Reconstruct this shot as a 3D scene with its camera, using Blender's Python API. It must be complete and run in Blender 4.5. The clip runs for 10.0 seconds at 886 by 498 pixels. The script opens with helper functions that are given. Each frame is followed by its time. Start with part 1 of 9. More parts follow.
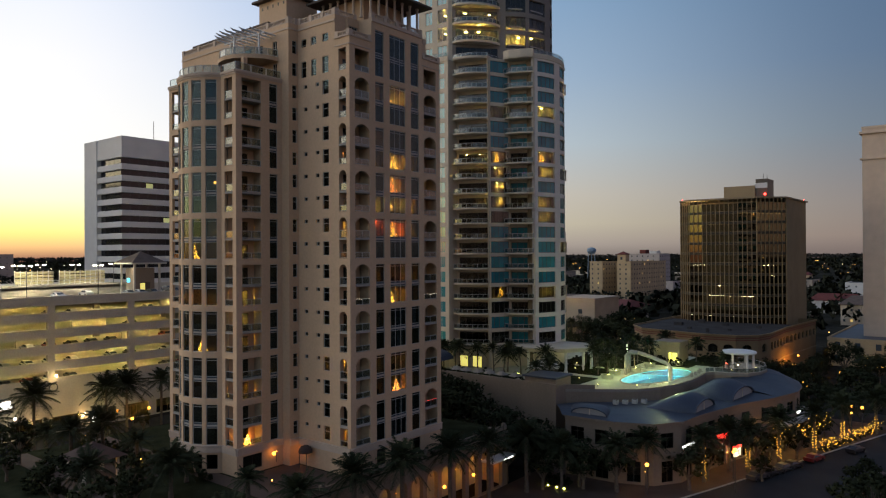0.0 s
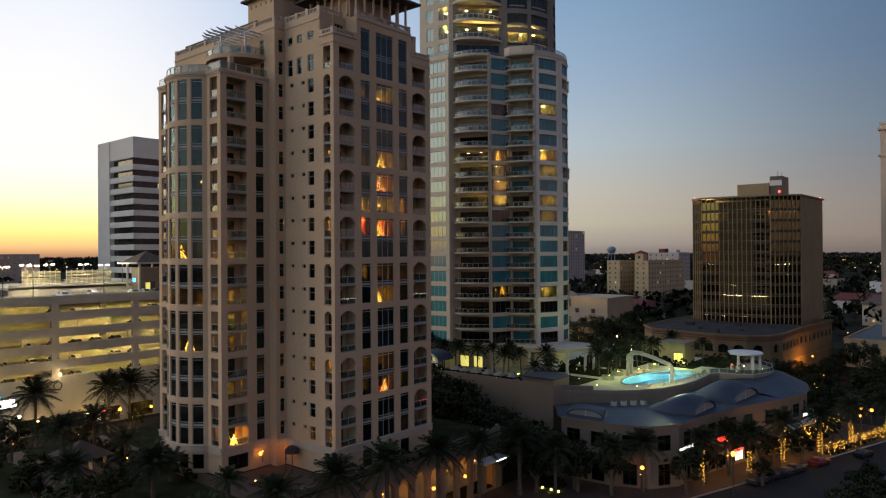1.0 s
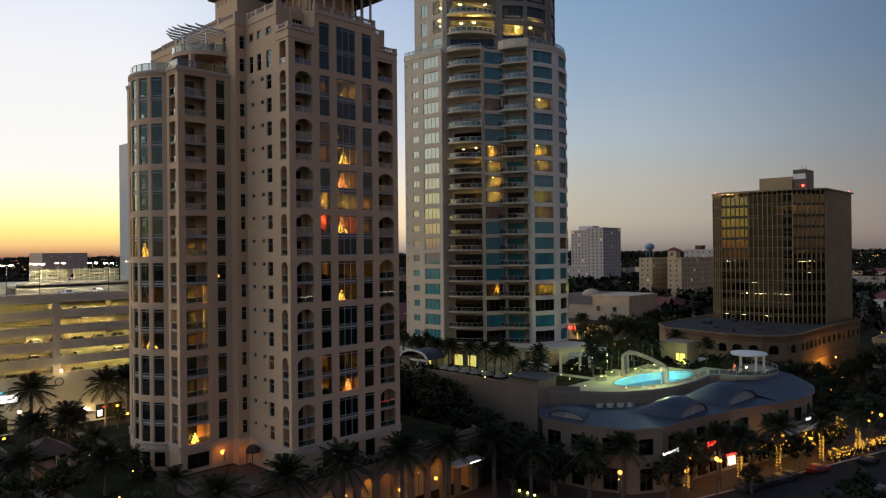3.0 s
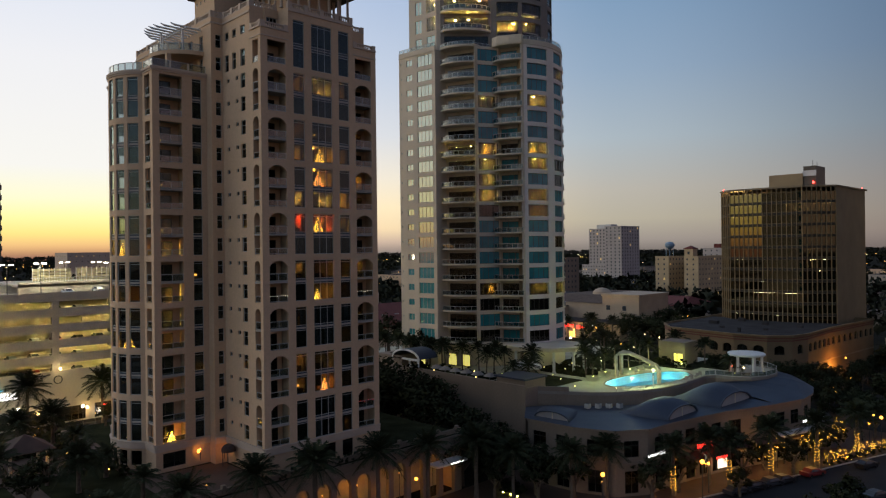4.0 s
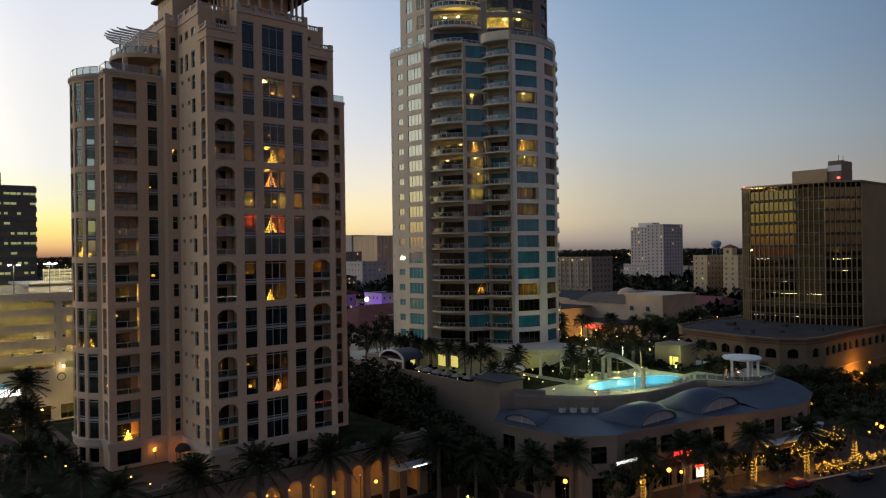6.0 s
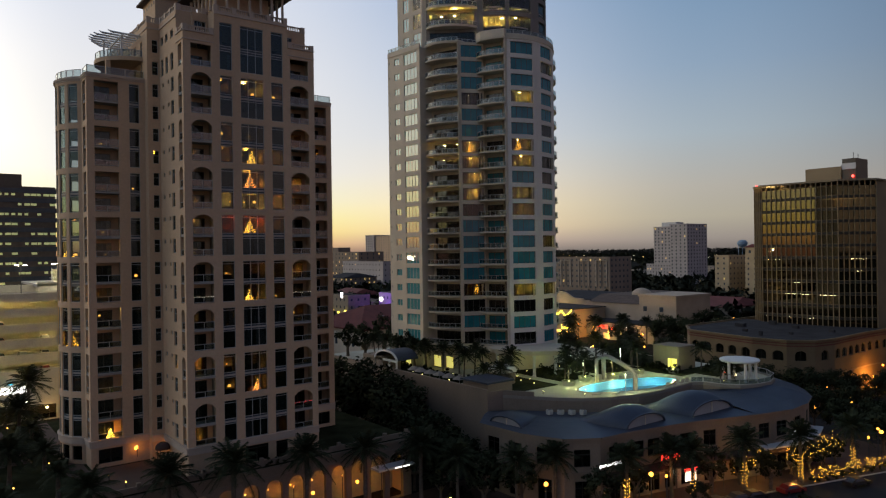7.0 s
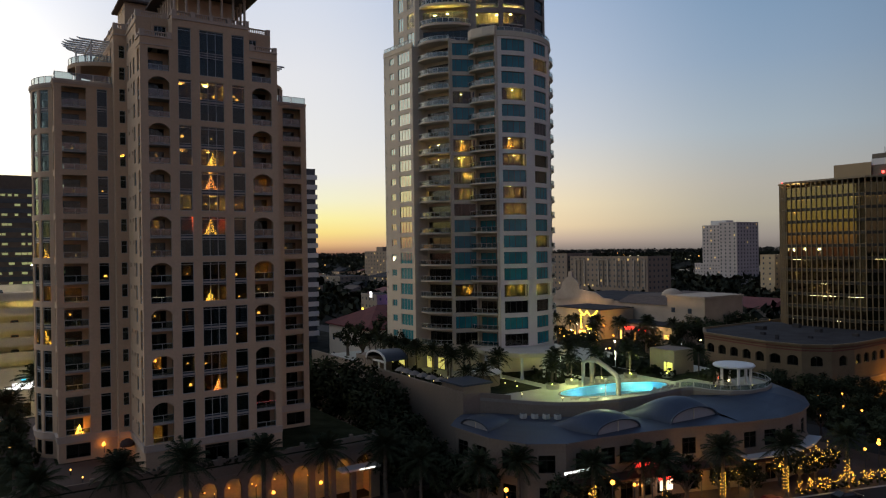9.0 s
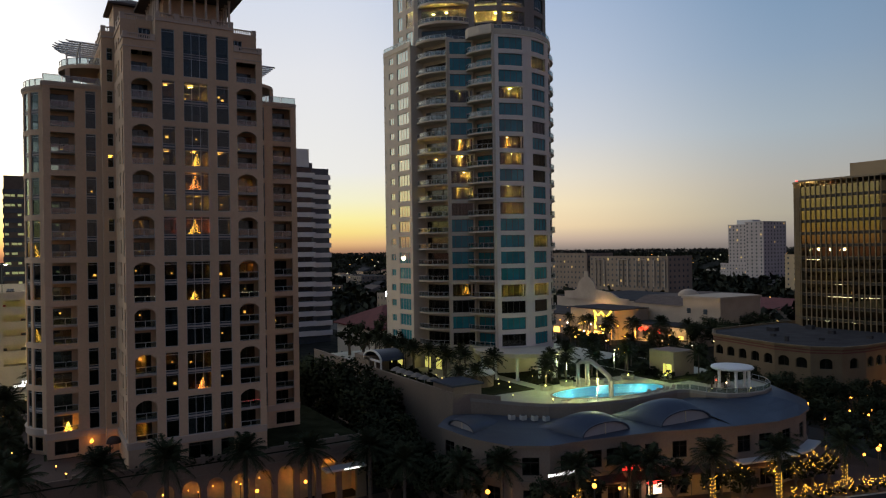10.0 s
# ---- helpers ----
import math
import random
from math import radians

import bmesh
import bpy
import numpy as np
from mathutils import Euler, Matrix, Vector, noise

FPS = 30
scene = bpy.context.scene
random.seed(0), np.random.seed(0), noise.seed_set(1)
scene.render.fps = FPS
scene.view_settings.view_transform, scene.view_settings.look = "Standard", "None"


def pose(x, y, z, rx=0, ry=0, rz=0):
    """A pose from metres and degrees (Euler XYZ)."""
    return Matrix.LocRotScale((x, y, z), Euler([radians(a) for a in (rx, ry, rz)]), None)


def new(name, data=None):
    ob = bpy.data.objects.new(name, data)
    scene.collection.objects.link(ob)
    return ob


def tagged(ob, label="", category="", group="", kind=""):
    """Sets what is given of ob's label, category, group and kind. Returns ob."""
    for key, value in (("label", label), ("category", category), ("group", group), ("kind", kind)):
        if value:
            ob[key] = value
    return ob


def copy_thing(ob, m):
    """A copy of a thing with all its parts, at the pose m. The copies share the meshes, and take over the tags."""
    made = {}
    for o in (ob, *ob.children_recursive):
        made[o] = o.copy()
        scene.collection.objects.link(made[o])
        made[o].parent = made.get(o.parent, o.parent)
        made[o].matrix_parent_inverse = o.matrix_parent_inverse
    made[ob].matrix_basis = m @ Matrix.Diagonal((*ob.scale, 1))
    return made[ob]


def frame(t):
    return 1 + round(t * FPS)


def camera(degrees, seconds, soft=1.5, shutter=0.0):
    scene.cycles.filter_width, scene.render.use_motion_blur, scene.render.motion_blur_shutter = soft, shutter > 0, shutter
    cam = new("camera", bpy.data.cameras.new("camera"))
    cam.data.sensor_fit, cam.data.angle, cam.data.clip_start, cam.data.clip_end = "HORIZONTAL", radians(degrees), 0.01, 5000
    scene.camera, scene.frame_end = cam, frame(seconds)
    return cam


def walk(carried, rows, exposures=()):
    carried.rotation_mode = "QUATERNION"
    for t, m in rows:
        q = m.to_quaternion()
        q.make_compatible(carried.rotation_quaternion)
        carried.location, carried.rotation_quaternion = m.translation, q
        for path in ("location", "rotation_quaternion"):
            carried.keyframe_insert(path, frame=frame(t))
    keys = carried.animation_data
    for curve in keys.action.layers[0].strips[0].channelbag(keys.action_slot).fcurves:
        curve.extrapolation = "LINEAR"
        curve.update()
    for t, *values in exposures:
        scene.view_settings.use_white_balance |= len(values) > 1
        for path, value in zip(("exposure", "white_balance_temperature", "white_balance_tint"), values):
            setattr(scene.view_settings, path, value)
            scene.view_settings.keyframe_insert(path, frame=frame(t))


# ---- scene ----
cam = camera(64.4, 10.0, 1.2)
METRES, EYE, TILT, LEAN, TURN = 64.0, 39.0, 0.0, 0.0, 38.9
ROWS = [
    (0.0, 0.0, 0.0, 0.0, 0.0, 0.33, 0.3),
    (0.5, 0.0375, 0.0088, -0.0002, 0.91, 0.3, 0.34),
    (1.0, 0.0768, 0.0181, -0.0005, 1.82, 0.28, 0.38),
    (1.5, 0.1174, 0.0284, -0.0008, 2.72, 0.24, 0.44),
    (2.0, 0.1599, 0.0393, -0.0014, 3.6, 0.2, 0.49),
    (3.5, 0.2992, 0.0763, -0.0032, 6.29, 0.08, 0.61),
    (4.0, 0.3497, 0.0896, -0.0041, 7.23, 0.05, 0.66),
    (4.5, 0.4015, 0.1036, -0.0043, 8.17, 0.03, 0.68),
    (5.0, 0.4533, 0.1187, -0.0042, 9.17, 0.02, 0.72),
    (5.5, 0.5044, 0.134, -0.0042, 10.26, 0.02, 0.76),
    (7.0, 0.6592, 0.1803, -0.0047, 13.58, 0.05, 0.82),
    (7.5, 0.7103, 0.1972, -0.0044, 14.71, 0.04, 0.82),
    (8.0, 0.7608, 0.2157, -0.0042, 15.81, 0.05, 0.84),
    (8.5, 0.811, 0.2353, -0.0037, 16.92, 0.03, 0.85),
    (9.0, 0.8599, 0.2556, -0.0033, 18.06, 0.03, 0.84),
    (9.5, 0.9067, 0.2764, -0.0037, 19.18, 0.03, 0.84),
    (10.0, 0.9528, 0.2976, -0.0048, 20.33, 0.04, 0.83),
]
walk(cam, [(t, pose(0, 0, EYE, TILT, LEAN, TURN) @ pose(METRES * x, METRES * y, METRES * z, 90 + pitch, roll, yaw)) for t, x, y, z, yaw, pitch, roll in ROWS], exposures=[(0.0, 0.38, 7000, 10), (1.0, 0.35, 7000, 10), (2.0, 0.29, 6950, 10), (4.0, 0.19, 6900, 10), (5.5, 0.13, 6900, 10), (8.0, 0.05, 6850, 10), (10.0, 0.03, 6800, 10)])

# ---- world: clear dusk sky, the sun just below the horizon behind the towers ----
def lin(r, g, b):
    return tuple(((v / 255 + 0.055) / 1.055) ** 2.4 if v > 10 else v / 255 / 12.92 for v in (r, g, b)) + (1.0,)


SUN_YAW = 117.0  # where the sun went down, degrees left of +y
world = bpy.data.worlds.new("dusk")
scene.world = world
world.use_nodes = True
wn, wl = world.node_tree.nodes, world.node_tree.links
wn.clear()
w_out, w_bg, w_co = wn.new("ShaderNodeOutputWorld"), wn.new("ShaderNodeBackground"), wn.new("ShaderNodeTexCoord")
w_sep, w_flat, w_unit, w_dot = wn.new("ShaderNodeSeparateXYZ"), wn.new("ShaderNodeCombineXYZ"), wn.new("ShaderNodeVectorMath"), wn.new("ShaderNodeVectorMath")
w_unit.operation, w_dot.operation = "NORMALIZE", "DOT_PRODUCT"
w_dot.inputs[1].default_value = (-math.sin(radians(SUN_YAW)), math.cos(radians(SUN_YAW)), 0)
wl.new(w_co.outputs["Generated"], w_sep.inputs[0])
wl.new(w_sep.outputs["X"], w_flat.inputs["X"])
wl.new(w_sep.outputs["Y"], w_flat.inputs["Y"])
wl.new(w_flat.outputs[0], w_unit.inputs[0])
wl.new(w_unit.outputs[0], w_dot.inputs[0])


def sky_ramp(stops):
    ramp = wn.new("ShaderNodeValToRGB")
    els = ramp.color_ramp.elements
    while len(els) < len(stops):
        els.new(0.5)
    for e, (p, c) in zip(els, stops):
        e.position, e.color = p, c
    up = wn.new("ShaderNodeMapRange")
    up.inputs["From Min"].default_value, up.inputs["From Max"].default_value = -0.05, 1.0
    wl.new(w_sep.outputs["Z"], up.inputs["Value"])
    wl.new(up.outputs[0], ramp.inputs[0])
    return ramp


def at(z):
    return (z + 0.05) / 1.05


def glow(c, k):
    return (c[0] * k, c[1] * k, c[2] * k, 1)


core = sky_ramp([(0, lin(70, 48, 40)), (at(-0.004), lin(190, 120, 80)), (at(0.02), glow(lin(255, 190, 110), 2.0)), (at(0.06), glow(lin(255, 232, 160), 2.6)), (at(0.14), glow(lin(255, 246, 225), 2.4)),
                 (at(0.3), glow(lin(245, 246, 250), 1.5)), (at(0.6), lin(205, 216, 238)), (at(1), lin(120, 145, 185))])
near_sun = sky_ramp([(0, lin(60, 45, 45)), (at(-0.004), lin(150, 108, 92)), (at(0.010), lin(230, 184, 128)), (at(0.026), lin(247, 224, 138)), (at(0.045), lin(247, 240, 168)), (at(0.07), lin(240, 240, 208)),
                     (at(0.11), lin(232, 234, 234)), (at(0.24), lin(224, 228, 237)), (at(0.36), lin(204, 215, 236)), (at(1), lin(120, 145, 185))])
aside = sky_ramp([(0, lin(48, 42, 46)), (at(-0.004), lin(118, 112, 110)), (at(0.010), lin(148, 141, 137)), (at(0.04), lin(172, 167, 153)), (at(0.08), lin(174, 172, 166)), (at(0.15), lin(160, 175, 188)),
                  (at(0.24), lin(137, 161, 188)), (at(0.36), lin(112, 145, 181)), (at(1), lin(56, 82, 124))])
east = sky_ramp([(0, lin(38, 38, 46)), (at(-0.004), lin(112, 94, 94)), (at(0.02), lin(152, 126, 124)), (at(0.08), lin(172, 138, 136)), (at(0.15), lin(162, 136, 142)), (at(0.24), lin(116, 118, 144)),
                 (at(0.36), lin(88, 104, 136)), (at(1), lin(58, 72, 98))])
mid = sky_ramp([(0, lin(50, 42, 46)), (at(-0.004), lin(130, 121, 119)), (at(0.012), lin(196, 174, 158)), (at(0.03), lin(236, 213, 176)), (at(0.06), lin(242, 226, 192)), (at(0.1), lin(230, 224, 211)), (at(0.16), lin(207, 213, 223)),
                (at(0.24), lin(186, 200, 222)), (at(0.36), lin(158, 180, 214)), (at(1), lin(88, 114, 156))])
away = sky_ramp([(0, lin(38, 38, 46)), (at(-0.004), lin(104, 94, 94)), (at(0.02), lin(126, 114, 110)), (at(0.06), lin(122, 117, 118)), (at(0.15), lin(98, 112, 128)), (at(0.24), lin(82, 104, 132)),
                 (at(0.36), lin(72, 98, 130)), (at(1), lin(58, 72, 98))])
col = east.outputs[0]
for ramp, lo, hi in ((away, -0.9, -0.5), (aside, -0.42, 0.14), (mid, 0.08, 0.44), (near_sun, 0.40, 0.68), (core, 0.78, 1.0)):
    w_f, w_m = wn.new("ShaderNodeMapRange"), wn.new("ShaderNodeMix")
    w_m.data_type, w_f.interpolation_type = "RGBA", "SMOOTHSTEP"
    w_f.inputs["From Min"].default_value, w_f.inputs["From Max"].default_value = lo, hi
    wl.new(w_dot.outputs["Value"], w_f.inputs["Value"])
    wl.new(w_f.outputs[0], w_m.inputs["Factor"])
    wl.new(col, w_m.inputs["A"])
    wl.new(ramp.outputs[0], w_m.inputs["B"])
    col = w_m.outputs["Result"]
wl.new(col, w_bg.inputs["Color"])
w_bg.inputs["Strength"].default_value = 1.0
wl.new(w_bg.outputs[0], w_out.inputs[0])


# ---- materials ----
def surface(name, colour, rough=0.8, metal=0.0, vary=0.12, size=1.5, fine=12.0, bump=0.15, per_object=0.0, streaks=0.0, shine=0.3):
    """A surface with broad stains, fine grain and slight relief."""
    m = bpy.data.materials.new(name)
    m.use_nodes = True
    n, l = m.node_tree.nodes, m.node_tree.links
    b = n["Principled BSDF"]
    co = n.new("ShaderNodeTexCoord")
    big, small = n.new("ShaderNodeTexNoise"), n.new("ShaderNodeTexNoise")
    big.inputs["Scale"].default_value, big.inputs["Detail"].default_value = 1.0 / size, 4
    small.inputs["Scale"].default_value, small.inputs["Detail"].default_value = fine, 3
    if streaks:
        mp = n.new("ShaderNodeMapping")
        mp.inputs["Scale"].default_value = (1, 1, streaks)
        l.new(co.outputs["Object"], mp.inputs[0])
        l.new(mp.outputs[0], big.inputs["Vector"])
    else:
        l.new(co.outputs["Object"], big.inputs["Vector"])
    l.new(co.outputs["Object"], small.inputs["Vector"])
    r1, r2, mul = n.new("ShaderNodeMapRange"), n.new("ShaderNodeMapRange"), n.new("ShaderNodeMath")
    for r, k in ((r1, vary), (r2, vary * 0.6)):
        r.inputs["From Min"].default_value, r.inputs["From Max"].default_value = 0.3, 0.7
        r.inputs["To Min"].default_value, r.inputs["To Max"].default_value = 1 - k, 1 + k
    mul.operation = "MULTIPLY"
    l.new(big.outputs["Fac"], r1.inputs["Value"])
    l.new(small.outputs["Fac"], r2.inputs["Value"])
    l.new(r1.outputs[0], mul.inputs[0])
    l.new(r2.outputs[0], mul.inputs[1])
    value = mul
    if per_object:
        info, r3, m3 = n.new("ShaderNodeObjectInfo"), n.new("ShaderNodeMapRange"), n.new("ShaderNodeMath")
        r3.inputs["To Min"].default_value, r3.inputs["To Max"].default_value = 1 - per_object, 1 + per_object
        m3.operation = "MULTIPLY"
        l.new(info.outputs["Random"], r3.inputs["Value"])
        l.new(mul.outputs[0], m3.inputs[0])
        l.new(r3.outputs[0], m3.inputs[1])
        value = m3
    hue = n.new("ShaderNodeMix")
    hue.data_type, hue.blend_type = "RGBA", "MULTIPLY"
    hue.inputs["Factor"].default_value = 1
    hue.inputs["A"].default_value = (*colour, 1)
    l.new(value.outputs[0], hue.inputs["B"])
    l.new(hue.outputs["Result"], b.inputs["Base Color"])
    b.inputs["Roughness"].default_value, b.inputs["Metallic"].default_value = rough, metal
    b.inputs["Specular IOR Level"].default_value = shine
    if bump:
        bp = n.new("ShaderNodeBump")
        bp.inputs["Strength"].default_value, bp.inputs["Distance"].default_value = bump, 0.02
        l.new(small.outputs["Fac"], bp.inputs["Height"])
        l.new(bp.outputs[0], b.inputs["Normal"])
    return m


def lamp_glow(name, colour, strength):
    m = bpy.data.materials.new(name)
    m.use_nodes = True
    b = m.node_tree.nodes["Principled BSDF"]
    b.inputs["Base Color"].default_value = (*colour, 1)
    b.inputs["Emission Color"].default_value, b.inputs["Emission Strength"].default_value = (*colour, 1), strength
    return m


def glazing(name, tint, mirror, gloss=(1, 1, 1), rough=0.02, wave=0.0, blind=None):
    """A tinted pane: light goes through it coloured by tint (or falls on a blind close behind it), and part of it is mirrored."""
    m = bpy.data.materials.new(name)
    m.use_nodes = True
    n, l = m.node_tree.nodes, m.node_tree.links
    n.clear()
    out, mix, tr, gl, fr, mr, pw = (n.new("ShaderNode" + k) for k in ("OutputMaterial", "MixShader", "BsdfTransparent", "BsdfGlossy", "LayerWeight", "MapRange", "Math"))
    if blind:
        tr = n.new("ShaderNodeBsdfDiffuse")
    tr.inputs["Color"].default_value = (*(blind or tint), 1)
    gl.inputs["Color"].default_value, gl.inputs["Roughness"].default_value = (*gloss, 1), rough
    fr.inputs["Blend"].default_value = 0.5
    pw.operation, pw.inputs[1].default_value = "POWER", 5.0
    mr.inputs["To Min"].default_value = 0.03 + mirror
    l.new(fr.outputs["Facing"], pw.inputs[0])
    l.new(pw.outputs[0], mr.inputs["Value"])
    l.new(mr.outputs[0], mix.inputs[0])
    l.new(tr.outputs[0], mix.inputs[1])
    l.new(gl.outputs[0], mix.inputs[2])
    l.new(mix.outputs[0], out.inputs[0])
    if wave:
        no, bp, info, add = n.new("ShaderNodeTexNoise"), n.new("ShaderNodeBump"), n.new("ShaderNodeObjectInfo"), n.new("ShaderNodeVectorMath")
        co = n.new("ShaderNodeTexCoord")
        no.inputs["Scale"].default_value = 0.7
        l.new(co.outputs["Object"], add.inputs[0])
        l.new(info.outputs["Location"], add.inputs[1])
        l.new(add.outputs[0], no.inputs["Vector"])
        bp.inputs["Strength"].default_value, bp.inputs["Distance"].default_value = wave, 0.05
        l.new(no.outputs["Fac"], bp.inputs["Height"])
        l.new(bp.outputs[0], gl.inputs["Normal"])
    return m


STUCCO = surface("tan_stucco", (0.635, 0.44, 0.285), 0.9, vary=0.08, size=6, fine=3, bump=0.2, streaks=0.3)
STUCCO_PALE = surface("pale_stucco", (0.58, 0.45, 0.35), 0.9, vary=0.07, size=3, fine=4)
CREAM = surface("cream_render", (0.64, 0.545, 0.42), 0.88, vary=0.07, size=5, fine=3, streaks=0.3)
# Paler copy of the cream: the round side's stronger light put into colour.
CREAM_LIT = surface("lit_cream_render", (0.80, 0.71, 0.62), 0.88, vary=0.06, size=5, fine=3, streaks=0.3)
DISTANT = surface("far_white_render", (0.44, 0.385, 0.36), 0.9, vary=0.08, size=12, fine=0.6)
SLAB = surface("concrete_slab", (0.40, 0.36, 0.32), 0.9, vary=0.1, size=3, fine=6)
# Darker copy of the room paint: the depth's shade is put into its colour.
INSIDE_SHADED = surface("shaded_room_paint", (0.24, 0.185, 0.12), 0.9, vary=0.25, size=1.6, fine=2, bump=0)
# Upper round and balcony walls: darker and browner than the cream walls below.
UPPER_BROWN = surface("upper_wall_brown", (0.27, 0.235, 0.205), 0.88, vary=0.07, size=5, fine=3, streaks=0.3)
INSIDE = surface("room_paint", (0.52, 0.42, 0.31), 0.9, vary=0.1, size=4, fine=2, bump=0)
FLOORING = surface("room_floor", (0.26, 0.19, 0.13), 0.6, vary=0.15, size=3, fine=4, bump=0)
FRAME = surface("white_frame", (0.44, 0.43, 0.40), 0.5, vary=0.05, bump=0)
FRAME_DARK = surface("bronze_frame", (0.10, 0.085, 0.07), 0.45, metal=0.4, vary=0.1, bump=0)
GLASS = glazing("clear_glass", (0.46, 0.50, 0.51), 0.012, gloss=(0.62, 0.84, 0.9), wave=0.04)
GLASS_LIT = glazing("unblinded_glass", (0.40, 0.41, 0.39), 0.02, wave=0.1)
GLASS_RAIL = glazing("rail_glass", (0.62, 0.68, 0.68), 0.03)
GLASS_SOUTH = glazing("blinded_glass", (0.10, 0.32, 0.32), 0.18, gloss=(1.0, 0.97, 0.86), wave=0.08, blind=(0.05, 0.29, 0.31))
GLASS_TEAL = surface("teal_blind_glass", (0.028, 0.19, 0.225), 0.12, vary=0.1, size=2.5, fine=1.2, bump=0, per_object=0.16, shine=0.45)
GLASS_OFFICE = glazing("bronze_glass", (0.09, 0.08, 0.065), 0.11, gloss=(1.0, 0.80, 0.46), wave=0.03)
SPANDREL = surface("spandrel_panel", (0.06, 0.075, 0.09), 0.25, vary=0.1, bump=0)
ROOF_TILE = surface("brown_roof_metal", (0.13, 0.098, 0.082), 0.9, vary=0.15, size=2, fine=8, shine=0.06)
ROOF_BLUE = surface("blue_grey_metal_roof", (0.062, 0.076, 0.104), 0.5, metal=0.25, vary=0.12, size=4, fine=5)
ROOF_FLAT = surface("grey_roofing", (0.05, 0.048, 0.05), 0.95, vary=0.2, size=5, fine=2, shine=0.05)
HOTEL = surface("hotel_plaster", (0.50, 0.37, 0.22), 0.9, vary=0.1, size=6, fine=2)
ROOF_RED = surface("red_roof_tile", (0.14, 0.035, 0.028), 0.8, vary=0.18, size=3, fine=6)
ASPHALT = surface("asphalt", (0.024, 0.024, 0.025), 0.9, vary=0.2, size=6, fine=5)
PAVING = surface("brick_paving", (0.10, 0.066, 0.05), 0.85, vary=0.18, size=4, fine=7)
SIDEWALK = surface("pale_sidewalk", (0.26, 0.225, 0.19), 0.9, vary=0.12, size=4, fine=5)
KERB = surface("kerb_concrete", (0.4, 0.38, 0.35), 0.9, vary=0.1)
EARTH = surface("town_ground", (0.036, 0.035, 0.029), 1.0, vary=0.4, size=40, fine=0.3, shine=0.0)
GRASS = surface("lawn", (0.034, 0.037, 0.020), 1.0, vary=0.3, size=3, fine=9, shine=0.0)
LEAF = surface("leaves", (0.042, 0.048, 0.026), 1.0, vary=0.25, size=1.2, fine=7, bump=0, per_object=0.25, shine=0.0)
FROND = surface("palm_fronds", (0.040, 0.046, 0.024), 0.6, vary=0.3, size=1.0, fine=7, bump=0, per_object=0.2, shine=0.03)
BARK = surface("bark", (0.13, 0.10, 0.075), 0.95, vary=0.25, size=0.4, fine=12, bump=0.6)
DECK = surface("pool_deck_pavers", (0.42, 0.40, 0.31), 0.8, vary=0.1, size=3, fine=8)
WHITE = surface("white_paint", (0.74, 0.72, 0.68), 0.6, vary=0.06, size=3, fine=6)
OFFICE_STONE = surface("brown_precast", (0.25, 0.19, 0.12), 0.85, vary=0.1, size=6, fine=4)
OFFICE_FIN = surface("bronze_fin", (0.30, 0.215, 0.12), 0.6, vary=0.08, size=5)
GARAGE = surface("garage_concrete", (0.50, 0.45, 0.38), 0.9, vary=0.1, size=5, fine=3, streaks=0.4)
TOWN_PALE = surface("weathered_town_plaster", (0.30, 0.25, 0.20), 0.9, vary=0.15, size=8, fine=1.0, per_object=0.3)
ANNEX = surface("annex_render", (0.20, 0.14, 0.078), 0.9, vary=0.1, size=5, fine=3)
STRIPE_WHITE = surface("pale_precast_band", (0.64, 0.62, 0.60), 0.85, vary=0.06, size=6)
PODIUM = surface("podium_render", (0.25, 0.192, 0.145), 0.9, vary=0.1, size=5, fine=3, streaks=0.3)
CHROME = surface("lamp_post_metal", (0.08, 0.08, 0.085), 0.5, metal=0.6, vary=0.1, bump=0)
POOL_TILE = surface("pool_tile", (0.13, 0.52, 0.70), 0.4, vary=0.08, size=2, fine=9)
WATER = glazing("pool_water", (0.75, 0.93, 0.97), -0.02, gloss=(0.45, 0.45, 0.45), rough=0.35, wave=0.4)
WARM = lamp_glow("warm_lamp", (1.0, 0.62, 0.26), 14)
ROOM_LAMP = lamp_glow("room_lamp", (1.0, 0.44, 0.08), 6)
ROOM_RED = lamp_glow("red_room_lamp", (1.0, 0.09, 0.025), 210)
SHOP_LAMP = lamp_glow("shop_lamp", (1.0, 0.42, 0.07), 9)
AMBER = lamp_glow("amber_lamp", (1.0, 0.38, 0.05), 5)
COOL = lamp_glow("white_lamp", (1.0, 0.92, 0.76), 15)
AMBER_SMALL = lamp_glow("small_amber_lamp", (1.0, 0.42, 0.08), 6)
TUBE = lamp_glow("garage_tube", (1.0, 0.82, 0.30), 105)
FAIRY = lamp_glow("fairy_light", (1.0, 0.50, 0.06), 6)
FAIRY_RED = lamp_glow("red_fairy_light", (1.0, 0.12, 0.06), 5)
SIGN_WHITE = lamp_glow("white_sign_light", (0.95, 0.97, 1.0), 2.5)
SIGN_RED = lamp_glow("red_sign_light", (1.0, 0.04, 0.03), 4)
BEACON = lamp_glow("red_beacon", (1.0, 0.05, 0.04), 8)
OFFICE_ROOM = lamp_glow("lit_office_room", (0.85, 0.90, 0.40), 0.2)
DECK_GREEN = lamp_glow("garden_uplight", (0.85, 1.0, 0.16), 14)
DECK_LAMP = lamp_glow("deck_lamp", (0.95, 1.0, 0.72), 5)
LOBBY_LIT = lamp_glow("lit_blind", (0.9, 0.80, 0.22), 0.6)
TOWN_LIT = lamp_glow("lit_town_window", (1.0, 0.66, 0.22), 0.5)
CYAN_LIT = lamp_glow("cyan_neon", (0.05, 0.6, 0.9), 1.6)
